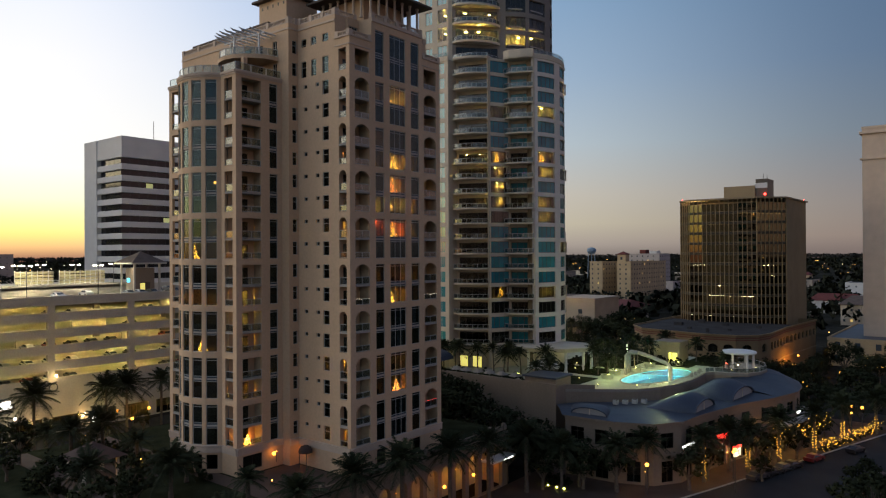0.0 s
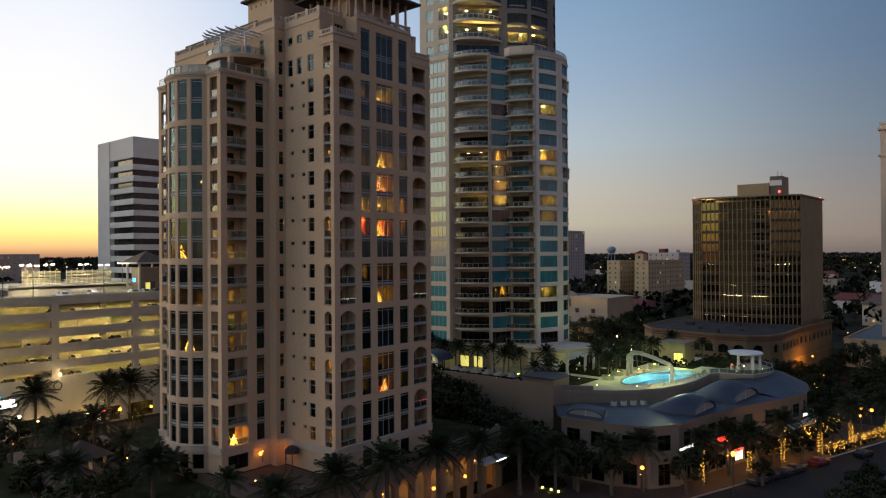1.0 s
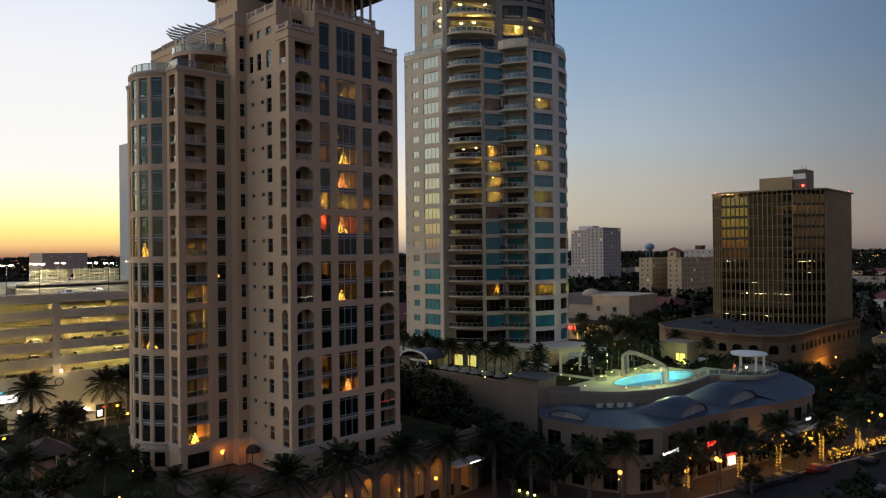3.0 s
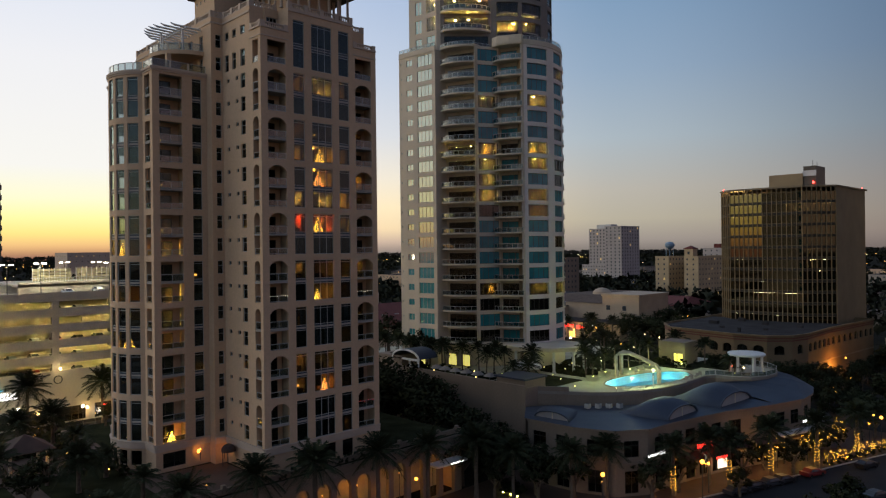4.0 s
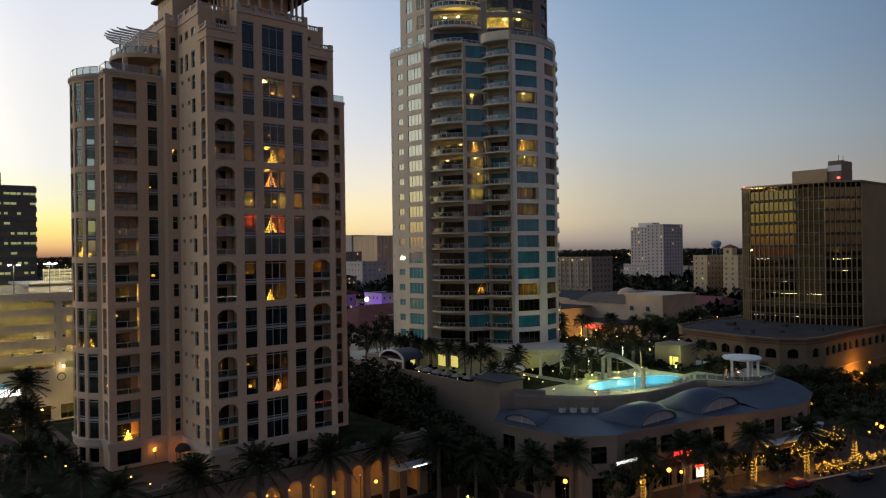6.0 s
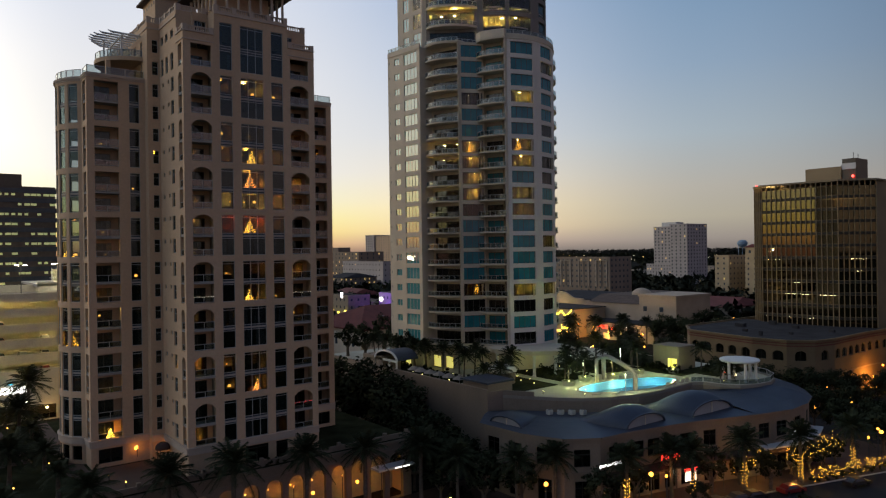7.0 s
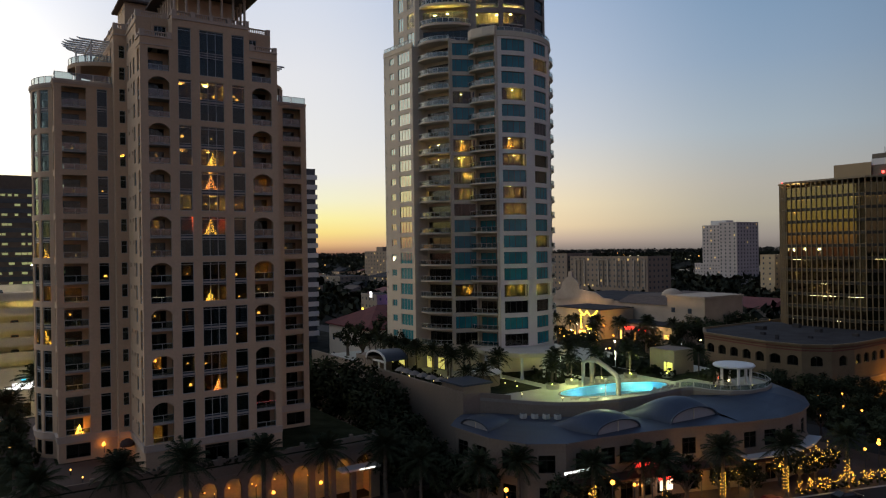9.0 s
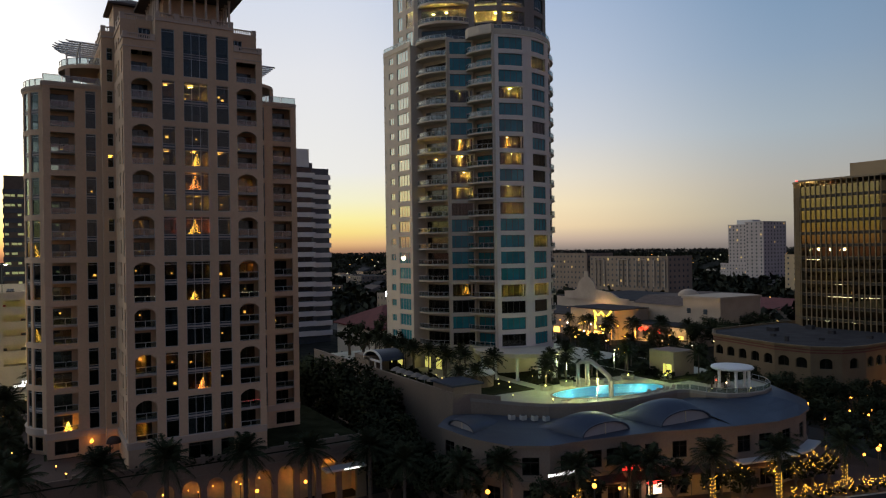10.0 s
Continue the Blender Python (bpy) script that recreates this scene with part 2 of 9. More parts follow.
AMBER_SOFT = lamp_glow("soft_amber_light", (1.0, 0.5, 0.1), 3.5)
KIOSK_LIT = lamp_glow("kiosk_light", (1.0, 0.88, 0.7), 1.6)
HEADLIGHT = lamp_glow("headlight", (1.0, 0.95, 0.85), 12)
GARDEN_LAMP = lamp_glow("garden_lamp", (1.0, 0.72, 0.22), 9)
AMBER_FAR = lamp_glow("far_amber_lamp", (1.0, 0.50, 0.12), 4)
WHITE_FAR = lamp_glow("far_white_lamp", (1.0, 0.84, 0.55), 3)
# Haze over the horizon woods is put into this paler canopy colour.
WOODS_HAZY = surface("hazy_horizon_canopy", (0.050, 0.050, 0.044), 1.0, vary=0.2, size=30, fine=0.1, bump=0, shine=0.0)
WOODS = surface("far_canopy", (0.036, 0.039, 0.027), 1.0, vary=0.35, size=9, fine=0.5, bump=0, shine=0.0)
WATER_TANK = surface("water_tank_paint", (0.20, 0.28, 0.36), 0.6, vary=0.1)
RUBBER = surface("tyre_rubber", (0.02, 0.02, 0.02), 0.9, bump=0)
AWNING = surface("awning_cloth", (0.08, 0.05, 0.04), 0.9, vary=0.15)
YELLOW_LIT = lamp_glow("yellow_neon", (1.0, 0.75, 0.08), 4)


# ---- mesh helpers ----
class Geo:
    """Collects faces for one mesh."""

    def __init__(self):
        self.v, self.f = [], []

    def face(self, *pts):
        k = len(self.v)
        self.v += [tuple(p) for p in pts]
        self.f.append(tuple(range(k, k + len(pts))))
        return self

    def box(self, x0, y0, z0, x1, y1, z1):
        k = len(self.v)
        self.v += [(x, y, z) for z in (z0, z1) for x, y in ((x0, y0), (x1, y0), (x1, y1), (x0, y1))]
        self.f += [tuple(k + i for i in q) for q in ((3, 2, 1, 0), (4, 5, 6, 7), (0, 1, 5, 4), (1, 2, 6, 5), (2, 3, 7, 6), (3, 0, 4, 7))]
        return self

    def prism(self, poly, z0, z1):
        """poly runs counter-clockwise"""
        k, n = len(self.v), len(poly)
        self.v += [(p[0], p[1], z0) for p in poly] + [(p[0], p[1], z1) for p in poly]
        self.f.append(tuple(k + i for i in reversed(range(n))))
        self.f.append(tuple(k + n + i for i in range(n)))
        self.f += [(k + i, k + (i + 1) % n, k + n + (i + 1) % n, k + n + i) for i in range(n)]
        return self

    def bar(self, a, b, w, h=None):
        """A square bar from a to b."""
        a, b, h = Vector(a), Vector(b), h or w
        d = (b - a).normalized()
        s = d.cross(Vector((0, 0, 1)))
        s = s.normalized() if s.length > 1e-4 else Vector((1, 0, 0))
        t = s.cross(d).normalized()
        k = len(self.v)
        for p in (a, b):
            self.v += [tuple(p + s * (i * w / 2) + t * (j * h / 2)) for i, j in ((-1, -1), (1, -1), (1, 1), (-1, 1))]
        self.f += [tuple(k + i for i in q) for q in ((0, 1, 2, 3), (7, 6, 5, 4), (0, 4, 5, 1), (1, 5, 6, 2), (2, 6, 7, 3), (3, 7, 4, 0))]
        return self

    def tube(self, pts, radii, n=8):
        k = len(self.v)
        pts = [Vector(p) for p in pts]
        for i, p in enumerate(pts):
            d = (pts[min(i + 1, len(pts) - 1)] - pts[max(i - 1, 0)]).normalized()
            s = d.cross(Vector((0, 1, 0.01))).normalized()
            t = d.cross(s)
            self.v += [tuple(p + radii[i] * (math.cos(a) * s + math.sin(a) * t)) for a in (2 * math.pi * j / n for j in range(n))]
        for i in range(len(pts) - 1):
            self.f += [(k + i * n + j, k + i * n + (j + 1) % n, k + (i + 1) * n + (j + 1) % n, k + (i + 1) * n + j) for j in range(n)]
        self.f.append(tuple(k + j for j in range(n)))
        self.f.append(tuple(k + (len(pts) - 1) * n + j for j in reversed(range(n))))
        return self

    def ball(self, c, r, n=8, squash=1.0):
        rows = [(c[2] + squash * r * math.sin(a), r * math.cos(a)) for a in (math.pi * (i / (n // 2) - 0.5) for i in range(n // 2 + 1))]
        return self.tube([(c[0], c[1], z) for z, _ in rows], [max(q, r * 0.02) for _, q in rows], n)

    def lathe(self, c, profile, n=16):
        """profile: (radius, z) pairs upwards"""
        return self.tube([(c[0], c[1], c[2] + z) for _, z in profile], [max(r, 0.001) for r, _ in profile], n)

    def sheet(self, us, zs, solid, at_point, t):
        """A pierced sheet 2t thick over the grid us by zs, in one piece; solid(u, z) tells where it is not open."""
        us, zs = sorted(set(us)), sorted(set(zs))
        on = [[solid((a + b) / 2, (c + d) / 2) for c, d in zip(zs, zs[1:])] for a, b in zip(us, us[1:])]
        n, m, seen = len(us) - 1, len(zs) - 1, {}

        def vid(i, j, s):
            if (i, j, s) not in seen:
                seen[(i, j, s)] = len(self.v)
                self.v.append(tuple(at_point(us[i], s * t, zs[j])))
            return seen[(i, j, s)]

        for i in range(n):
            for j in range(m):
                if not on[i][j]:
                    continue
                self.f.append((vid(i, j, -1), vid(i + 1, j, -1), vid(i + 1, j + 1, -1), vid(i, j + 1, -1)))
                self.f.append((vid(i, j, 1), vid(i, j + 1, 1), vid(i + 1, j + 1, 1), vid(i + 1, j, 1)))
                for open_side, (a, b), (c, d) in ((i == 0 or not on[i - 1][j], (i, j + 1), (i, j)), (i == n - 1 or not on[i + 1][j], (i + 1, j), (i + 1, j + 1)),
                                                  (j == 0 or not on[i][j - 1], (i, j), (i + 1, j)), (j == m - 1 or not on[i][j + 1], (i + 1, j + 1), (i, j + 1))):
                    if open_side:
                        self.f.append((vid(a, b, -1), vid(a, b, 1), vid(c, d, 1), vid(c, d, -1)))
        return self

    def weld(self):
        """Join the corners that lie in one place."""
        seen, to, v = {}, [], []
        for p in self.v:
            key = (round(p[0], 3), round(p[1], 3), round(p[2], 3))
            if key not in seen:
                seen[key] = len(v)
                v.append(p)
            to.append(seen[key])
        self.v, self.f = v, [q for q in (tuple(dict.fromkeys(to[i] for i in f)) for f in self.f) if len(q) > 2]
        return self

    def mesh(self, name, material, smooth=False, normals=None):
        if len(self.v) < 6000 and not normals:
            self.weld()
        me = bpy.data.meshes.new(name)
        me.from_pydata(self.v, [], self.f)
        if normals:
            me.polygons.foreach_set("use_smooth", [True] * len(me.polygons))
            me.normals_split_custom_set_from_vertices(normals)
        me.materials.append(material)
        if smooth:
            me.polygons.foreach_set("use_smooth", [True] * len(me.polygons))
        me.update()
        return me


def thing(name, x, y, z, label, category, group="", kind=""):
    e = new(name)
    e.location = (x, y, z)
    return tagged(e, label, category, group, kind)


def part(name, geo, material, parent, label="", smooth=False):
    me = geo.mesh(name, material, smooth) if isinstance(geo, Geo) else geo
    ob = new(name, me)
    place(ob, parent, Matrix())
    if label:
        ob["label"] = label
    return ob


BASE = {}


def place(ob, parent, m):
    """Parent ob so that its world pose is m; the parent's own world pose is kept in BASE."""
    ob.parent = parent
    if parent is None:
        ob.matrix_basis = m
    else:
        up = BASE.get(parent.name) or Matrix.Translation(parent.location)
        ob.matrix_parent_inverse = up.inverted()
        ob.matrix_basis = m
    BASE[ob.name] = m.copy()
    return ob


def set_part(name, mesh, parent, m, label=""):
    ob = new(name, mesh)
    place(ob, parent, m)
    if label:
        ob["label"] = label
    return ob


def solid(name, geo, material, label, category, group="", kind="", smooth=False):
    return tagged(new(name, geo.mesh(name, material, smooth)), label, category, group, kind)


# ---- facades ----
def straight(p, q):
    """The outline from p to q, with the outside on its right: (u, d) to a place d outside it."""
    p, q = Vector(p), Vector(q)
    e = (q - p).normalized()
    o = Vector((e.y, -e.x))
    f = lambda u, d: tuple(p + e * u + o * d)
    f.length = (q - p).length
    return f


def arc(c, r, a0, a1):
    """A round outline, counter-clockwise from angle a0 to a1 (degrees), with the outside outwards."""
    f = lambda u, d: (c[0] + (r + d) * math.cos(radians(a0) + u / r), c[1] + (r + d) * math.sin(radians(a0) + u / r))
    f.length = r * radians(a1 - a0)
    return f


def wall(g, f, z0, z1, openings, thick=0.4, u0=0.0, u1=None, step=None):
    """A wall with openings (u0, u1, z0, z1, rise of the arch) cut through it, with their reveals."""
    u1 = f.length if u1 is None else u1
    us = {u0, u1} | {min(max(u, u0), u1) for o in openings for u in o[:2]}
    if step:
        us |= {u0 + (u1 - u0) * i / int((u1 - u0) / step + 1) for i in range(int((u1 - u0) / step + 1))}
    us = sorted(us)
    us = [u for i, u in enumerate(us) if i == 0 or u - us[i - 1] > 1e-4]
    zs = sorted({z0, z1} | {min(max(z, z0), z1) for o in openings for z in o[2:4]})
    free = [[any(o[0] - 1e-4 <= (us[i] + us[i + 1]) / 2 <= o[1] + 1e-4 and o[2] <= (zs[j] + zs[j + 1]) / 2 <= o[3] for o in openings) for j in range(len(zs) - 1)] for i in range(len(us) - 1)]
    P = lambda u, d, z: (*f(u, d), z)
    for i in range(len(us) - 1):
        a, b = us[i], us[i + 1]
        j = 0
        while j < len(zs) - 1:
            if free[i][j]:
                j += 1
                continue
            k = j
            while k < len(zs) - 1 and not free[i][k]:
                k += 1
            lo, hi = zs[j], zs[k]
            g.face(P(a, 0, lo), P(b, 0, lo), P(b, 0, hi), P(a, 0, hi))
            g.face(P(b, -thick, lo), P(a, -thick, lo), P(a, -thick, hi), P(b, -thick, hi))
            g.face(P(a, 0, hi), P(b, 0, hi), P(b, -thick, hi), P(a, -thick, hi))
            g.face(P(a, 0, lo), P(a, -thick, lo), P(b, -thick, lo), P(b, 0, lo))
            j = k
        for j in range(len(zs) - 1):
            if free[i][j]:
                continue
            lo, hi = zs[j], zs[j + 1]
            if i and free[i - 1][j]:
                g.face(P(a, 0, lo), P(a, 0, hi), P(a, -thick, hi), P(a, -thick, lo))
            if i < len(us) - 2 and free[i + 1][j]:
                g.face(P(b, 0, lo), P(b, -thick, lo), P(b, -thick, hi), P(b, 0, hi))
    for o in openings:
        if len(o) > 4 and o[4]:
            a, b, hi, rise, n = o[0], o[1], o[3], o[4], 8
            half = (b - a) / 2
            rad = (half * half + rise * rise) / (2 * rise)
            cz = hi - rad
            pts = [(a + (b - a) * i / n, cz + math.sqrt(max(rad * rad - ((b - a) * i / n - half) ** 2, 0))) for i in range(n + 1)]
            for (ua, za), (ub, zb) in zip(pts, pts[1:]):
                g.face(P(ua, 0, za), P(ub, 0, zb), P(ub, 0, hi), P(ua, 0, hi))
                g.face(P(ua, 0, za), P(ua, -thick, za), P(ub, -thick, zb), P(ub, 0, zb))
                g.face(P(ub, -thick, zb), P(ua, -thick, za), P(ua, -thick, hi), P(ub, -thick, hi))
    return g


def band(g, f, z0, z1, out, u0=0.0, u1=None, step=None, back=0.05):
    """A course that stands out from a wall."""
    u1 = f.length if u1 is None else u1
    n = max(1, int((u1 - u0) / step)) if step else 1
    for i in range(n):
        a, b = u0 + (u1 - u0) * i / n, u0 + (u1 - u0) * (i + 1) / n
        p = [f(a, out), f(b, out), f(b, -back), f(a, -back)]
        k = len(g.v)
        g.v += [(*q, z) for z in (z0, z1) for q in p]
        g.f += [tuple(k + j for j in q) for q in ((0, 1, 5, 4), (1, 2, 6, 5), (3, 0, 4, 7), (4, 5, 6, 7), (3, 2, 1, 0))]
    return g


def pose_on(f, u0, u1, d, z):
    """The pose of a piece that spans u0 to u1 on a facade: x along it, y inwards."""
    a, b = Vector(f(u0, d)), Vector(f(u1, d))
    return Matrix.Translation((*a, z)) @ Matrix.Rotation(math.atan2(b.y - a.y, b.x - a.x), 4, "Z"), (b - a).length


KIT = {}


def kit(key, make):
    if key not in KIT:
        KIT[key] = make()
    return KIT[key]


def window(parent, f, u0, u1, z0, z1, d=-0.18, cols=1, bars=(), panel=None, glass=None, frame=None, bar=0.07, label=""):
    """A framed window: cols panes across, cross bars at the given heights, and an opaque panel between two of them."""
    glass, frame = glass or GLASS, frame or FRAME
    m, w = pose_on(f, u0, u1, d, z0)
    h = z1 - z0
    key = (round(w, 2), round(h, 2), cols, tuple(bars), panel, glass.name, frame.name, bar)

    def make():
        xs = [min(max(i * w / cols, bar / 2), w - bar / 2) for i in range(cols + 1)]
        hs = [bar / 2, h - bar / 2, *bars]
        g = Geo().sheet([x + s * bar / 2 for x in xs for s in (-1, 1)], [z + s * bar / 2 for z in hs for s in (-1, 1)],
                        lambda x, z: any(abs(x - c) < bar / 2 for c in xs) or any(abs(z - c) < bar / 2 for c in hs), lambda x, y, z: (x, y, z), 0.05)
        rows = sorted({0, h, *(panel or ())})
        panes = []
        for lo, hi in zip(rows, rows[1:]):
            opaque = panel and abs(lo - panel[0]) < 1e-3
            for i in range(1 if opaque else cols):
                k = 1 if opaque else cols
                p = Geo().box(i * w / k + 0.02, -0.012, lo + 0.02, (i + 1) * w / k - 0.02, 0.012, hi - 0.02)
                panes.append(("spandrel_panel", p.mesh("spandrel_panel", SPANDREL)) if opaque else ("pane", p.mesh("pane", glass)))
        return g.mesh("window", frame), panes

    fm, panes = kit(key, make)
    win = set_part("window", fm, parent, m, label)
    for nm, me in panes:
        set_part(nm, me, win, m)
    return win


def railing(parent, f, u0, u1, z, d=-0.08, h=1.05, posts=3, glass=True, frame=None, label=""):
    """A balcony's guard: posts, top and bottom rail and a glass sheet."""
    frame = frame or FRAME
    m, w = pose_on(f, u0, u1, d, z)
    key = ("rail", round(w, 2), h, posts, glass, frame.name)

    def make():
        xs = [0.03 + (w - 0.06) * i / (posts - 1) for i in range(posts)]
        g = Geo().sheet([x + s for x in xs for s in (-0.03, 0.03)], (0, 0.08, 0.14, h - 0.07, h), lambda x, z: z > h - 0.07 or 0.08 < z < 0.14 or any(abs(x - c) < 0.03 for c in xs),
                        lambda x, y, z: (x, y, z), 0.03)
        return g.mesh("railing", frame), Geo().box(0.04, -0.006, 0.14, w - 0.04, 0.006, h - 0.07).mesh("glass_sheet", GLASS_RAIL) if glass else None

    gm, sheet = kit(key, make)
    r = set_part("railing", gm, parent, m, label)
    if sheet:
        set_part("glass_sheet", sheet, r, m)
    return r


def chain(pts):
    """The outline along a row of points, with the outside on its right."""
    pts = [Vector(p) for p in pts]
    es = [(b - a).normalized() for a, b in zip(pts, pts[1:])]
    knots = [0.0]
    for a, b in zip(pts, pts[1:]):
        knots.append(knots[-1] + (b - a).length)
    outs = []
    for i in range(len(pts)):
        e = (es[max(i - 1, 0)] + es[min(i, len(es) - 1)]).normalized()
        outs.append(Vector((e.y, -e.x)))

    def f(u, d):
        i = max(k for k in range(len(es)) if knots[k] <= u + 1e-6 or k == 0)
        s = (u - knots[i]) / (knots[i + 1] - knots[i])
        return tuple(pts[i].lerp(pts[i + 1], s) + outs[i].lerp(outs[i + 1], s) * d)

    f.length, f.knots = knots[-1], knots
    return f


def bent_railing(parent, pts, z, h=1.06, d=-0.08, gap=1.3):
    """A guard along a bent edge, with its glass."""
    f = chain(pts)
    n = max(2, round(f.length / gap))
    posts = [0.035 + (f.length - 0.07) * i / n for i in range(n + 1)]
    g = Geo().sheet([x + s for x in posts for s in (-0.035, 0.035)] + f.knots[1:-1], (0, 0.1, 0.16, h - 0.07, h), lambda u, q: q > h - 0.07 or 0.1 < q < 0.16 or any(abs(u - c) < 0.035 for c in posts),
                    lambda u, y, q: (*f(u, d + y), z + q), 0.035)
    r = part("railing", g, FRAME, parent)
    part("glass_sheet", Geo().sheet(f.knots, (z + 0.16, z + h - 0.07), lambda u, q: True, lambda u, y, q: (*f(u, d + y), q), 0.006), GLASS_RAIL, r)
    return r


# ---- near apartment tower ----
PLAZA = 9.3
T1_BASE, T1_STOREY = 12.66, 3.16


def t1_floor(k):
    return T1_BASE + T1_STOREY * k


def stack(u0, u1, rise=0.0, groups=range(8), lo=0.4, hi=5.92):
    """Two-storey openings, one over the other."""
    return [(u0, u1, t1_floor(2 * k) + lo, t1_floor(2 * k) + hi, rise) for k in groups]


def tall_window(parent, f, u0, u1, z0, z1, cols=1):
    h = z1 - z0
    mid = h / 2 if h < 6 else 3.0
    return window(parent, f, u0, u1, z0, z1, cols=cols, bars=(mid - 0.45, mid - 0.1, mid + 0.25, h - 0.35), panel=(mid - 0.45, mid + 0.25))


LIT_FLOORS = (2, 3, 6, 7, 9, 10, 11, 12, 13, 15)  # storeys whose rooms are lit and whose curtains are drawn back
CURTAIN = surface("sheer_curtain", (0.46, 0.44, 0.41), 0.95, vary=0.15, size=0.6, fine=3, bump=0, per_object=0.35)


def near_tower():
    t = thing("apartment_tower", -82, 74.4, PLAZA, "tan stucco apartment tower with arched balconies and a colonnaded roof", "building")
    e_main = straight((-68.2, 64.9), (-68.2, 83.9))
    s_main = straight((-78.7, 64.9), (-68.2, 64.9))
    e_step, e_step2 = straight((-78.7, 63.2), (-78.7, 64.9)), straight((-78.7, 83.9), (-78.7, 85.6))
    e_wing, e_wing2 = straight((-80.25, 55.6), (-80.25, 63.2)), straight((-80.25, 85.6), (-80.25, 93.2))
    s_wing, s_wing_w = straight((-83.6, 55.6), (-80.25, 55.6)), straight((-96.85, 55.6), (-93.5, 55.6))
    bay = arc((-88.55, 59.41), 6.25, -142.4, -37.6)
    w_wing = straight((-96.85, 63.2), (-96.85, 55.6))
    TOP, WING = 68.15, 63.65
    # front with two balcony stacks and three columns of tall windows
    wins = [(4.9, 6.65), (7.8, 11.15), (12.3, 14.1)]
    ops = stack(1.0, 3.75, 0.75) + stack(15.2, 18.1, 0.75) + [(1.0, 3.75, 63.62, 66.6, 0), (15.2, 18.1, 63.62, 66.6, 0)]
    base_ops = [(u0, u1, PLAZA + 0.3, 11.9, 0) for u0, u1 in wins]
    for u0, u1 in wins:
        ops += stack(u0, u1)
    g = Geo()
    wall(g, e_main, PLAZA, TOP, ops + base_ops + [(u0, u1, 63.62, 68.15, 0) for u0, u1 in wins])
    g2 = Geo()
    wall(g2, straight((-68.2, 64.9 + 4.15), (-68.2, 64.9 + 14.85)), TOP, 71.4, [(u0 - 4.15, u1 - 4.15, 68.15, 70.0, 0) for u0, u1 in wins])
    part("wall", g, STUCCO, t)
    part("wall", g2, STUCCO, t)
    for u0, u1 in wins:
        c = 2 if u1 - u0 > 2.5 else 1
        for k in range(8):
            z = t1_floor(2 * k)
            tall_window(t, e_main, u0, u1, z + 0.4, z + 5.92, 3 if c == 2 else 1)
        tall_window(t, e_main, u0, u1, 63.62, 70.0, 3 if c == 2 else 1)
        window(t, e_main, u0, u1, PLAZA + 0.3, 11.9, cols=2 if c == 2 else 1, bars=(1.9,), frame=FRAME_DARK)
    # south side with small windows and the arched ends of the corner balconies
    ops = stack(8.4, 9.85, 0.6) + [(8.4, 9.85, 63.62, 66.6, 0)]
    small = []
    for k in range(0, 18):
        z = t1_floor(k)
        big = k >= 16
        small.append((5.15, 6.4, z + (0.6 if big else 0.83), z + (2.9 if big else 2.77)))
        if big:
            small += [(2.8, 3.9, z + 0.6, z + 2.9), (0.7, 1.8, z + 0.6, z + 2.9)]
        else:
            small += [(3.76, 4.46, z + 2.16, z + 2.71), (1.24, 1.97, z + 2.16, z + 2.71)]
    g = Geo()
    wall(g, s_main, PLAZA, TOP, ops + [(*s, 0) for s in small if s[3] < TOP])
    wall(g, straight((-78.7, 64.9), (-71.0, 64.9)), TOP, 71.5, [(s[0], s[1], max(s[2], TOP), s[3], 0) for s in small if s[3] > TOP])
    part("wall", g, STUCCO, t)
    for u0, u1, z0, z1 in small:
        if u1 < 8:
            window(t, s_main, u0, u1, z0, z1, bars=((z1 - z0) * 0.62,) if z1 - z0 > 1 else (), bar=0.06)
    # steps beside the front, each with a column of small windows
    for f, mirror in ((e_step, False), (e_step2, True)):
        ops = []
        for k in range(0, 18):
            z = t1_floor(k)
            u0, u1 = (0.67, 1.48) if not mirror else (0.22, 1.03)
            ops.append((u0, u1, z + 0.95, z + 2.8, 0))
            window(t, f, u0, u1, z + 0.95, z + 2.8, bars=(1.15,), bar=0.06)
        part("wall", wall(Geo(), f, PLAZA, 71.5, ops), STUCCO, t)
    # wings
    for f, bal, win in ((e_wing, (0.95, 4.09), (5.49, 6.87)), (e_wing2, (3.51, 6.65), (0.73, 2.11))):
        part("wall", wall(Geo(), f, PLAZA, WING, stack(*bal) + stack(*win) + [(bal[0], bal[1], PLAZA + 0.5, 11.8, 0)]), STUCCO, t)
        for k in range(8):
            z = t1_floor(2 * k)
            tall_window(t, f, *win, z + 0.4, z + 5.92)
        window(t, f, bal[0], bal[1], PLAZA + 0.5, 11.8, cols=2, frame=FRAME_DARK)
    part("wall", wall(Geo(), s_wing, PLAZA, WING, stack(0.75, 2.55)), STUCCO, t)
    part("wall", wall(Geo(), s_wing_w, PLAZA, WING, stack(0.8, 2.6)), STUCCO, t)
    part("wall", wall(Geo(), w_wing, PLAZA, WING, stack(5.1, 7.0)), STUCCO, t)
    step = radians(19.9) * 6.25
    mids = [bay.length / 2 + i * step for i in range(-2, 3)]
    bays = [(m - 0.79, m + 0.79) for m in mids]
    ops = [o for b in bays for o in stack(*b)]
    part("round_wall", wall(Geo(), bay, PLAZA, WING, ops + [(b[0], b[1], PLAZA + 0.5, 11.8, 0) for b in bays], step=0.5), STUCCO, t)
    for b in bays:
        for k in range(8):
            z = t1_floor(2 * k)
            tall_window(t, bay, *b, z + 0.4, z + 5.92)
        window(t, bay, *b, PLAZA + 0.5, 11.8, frame=FRAME_DARK)
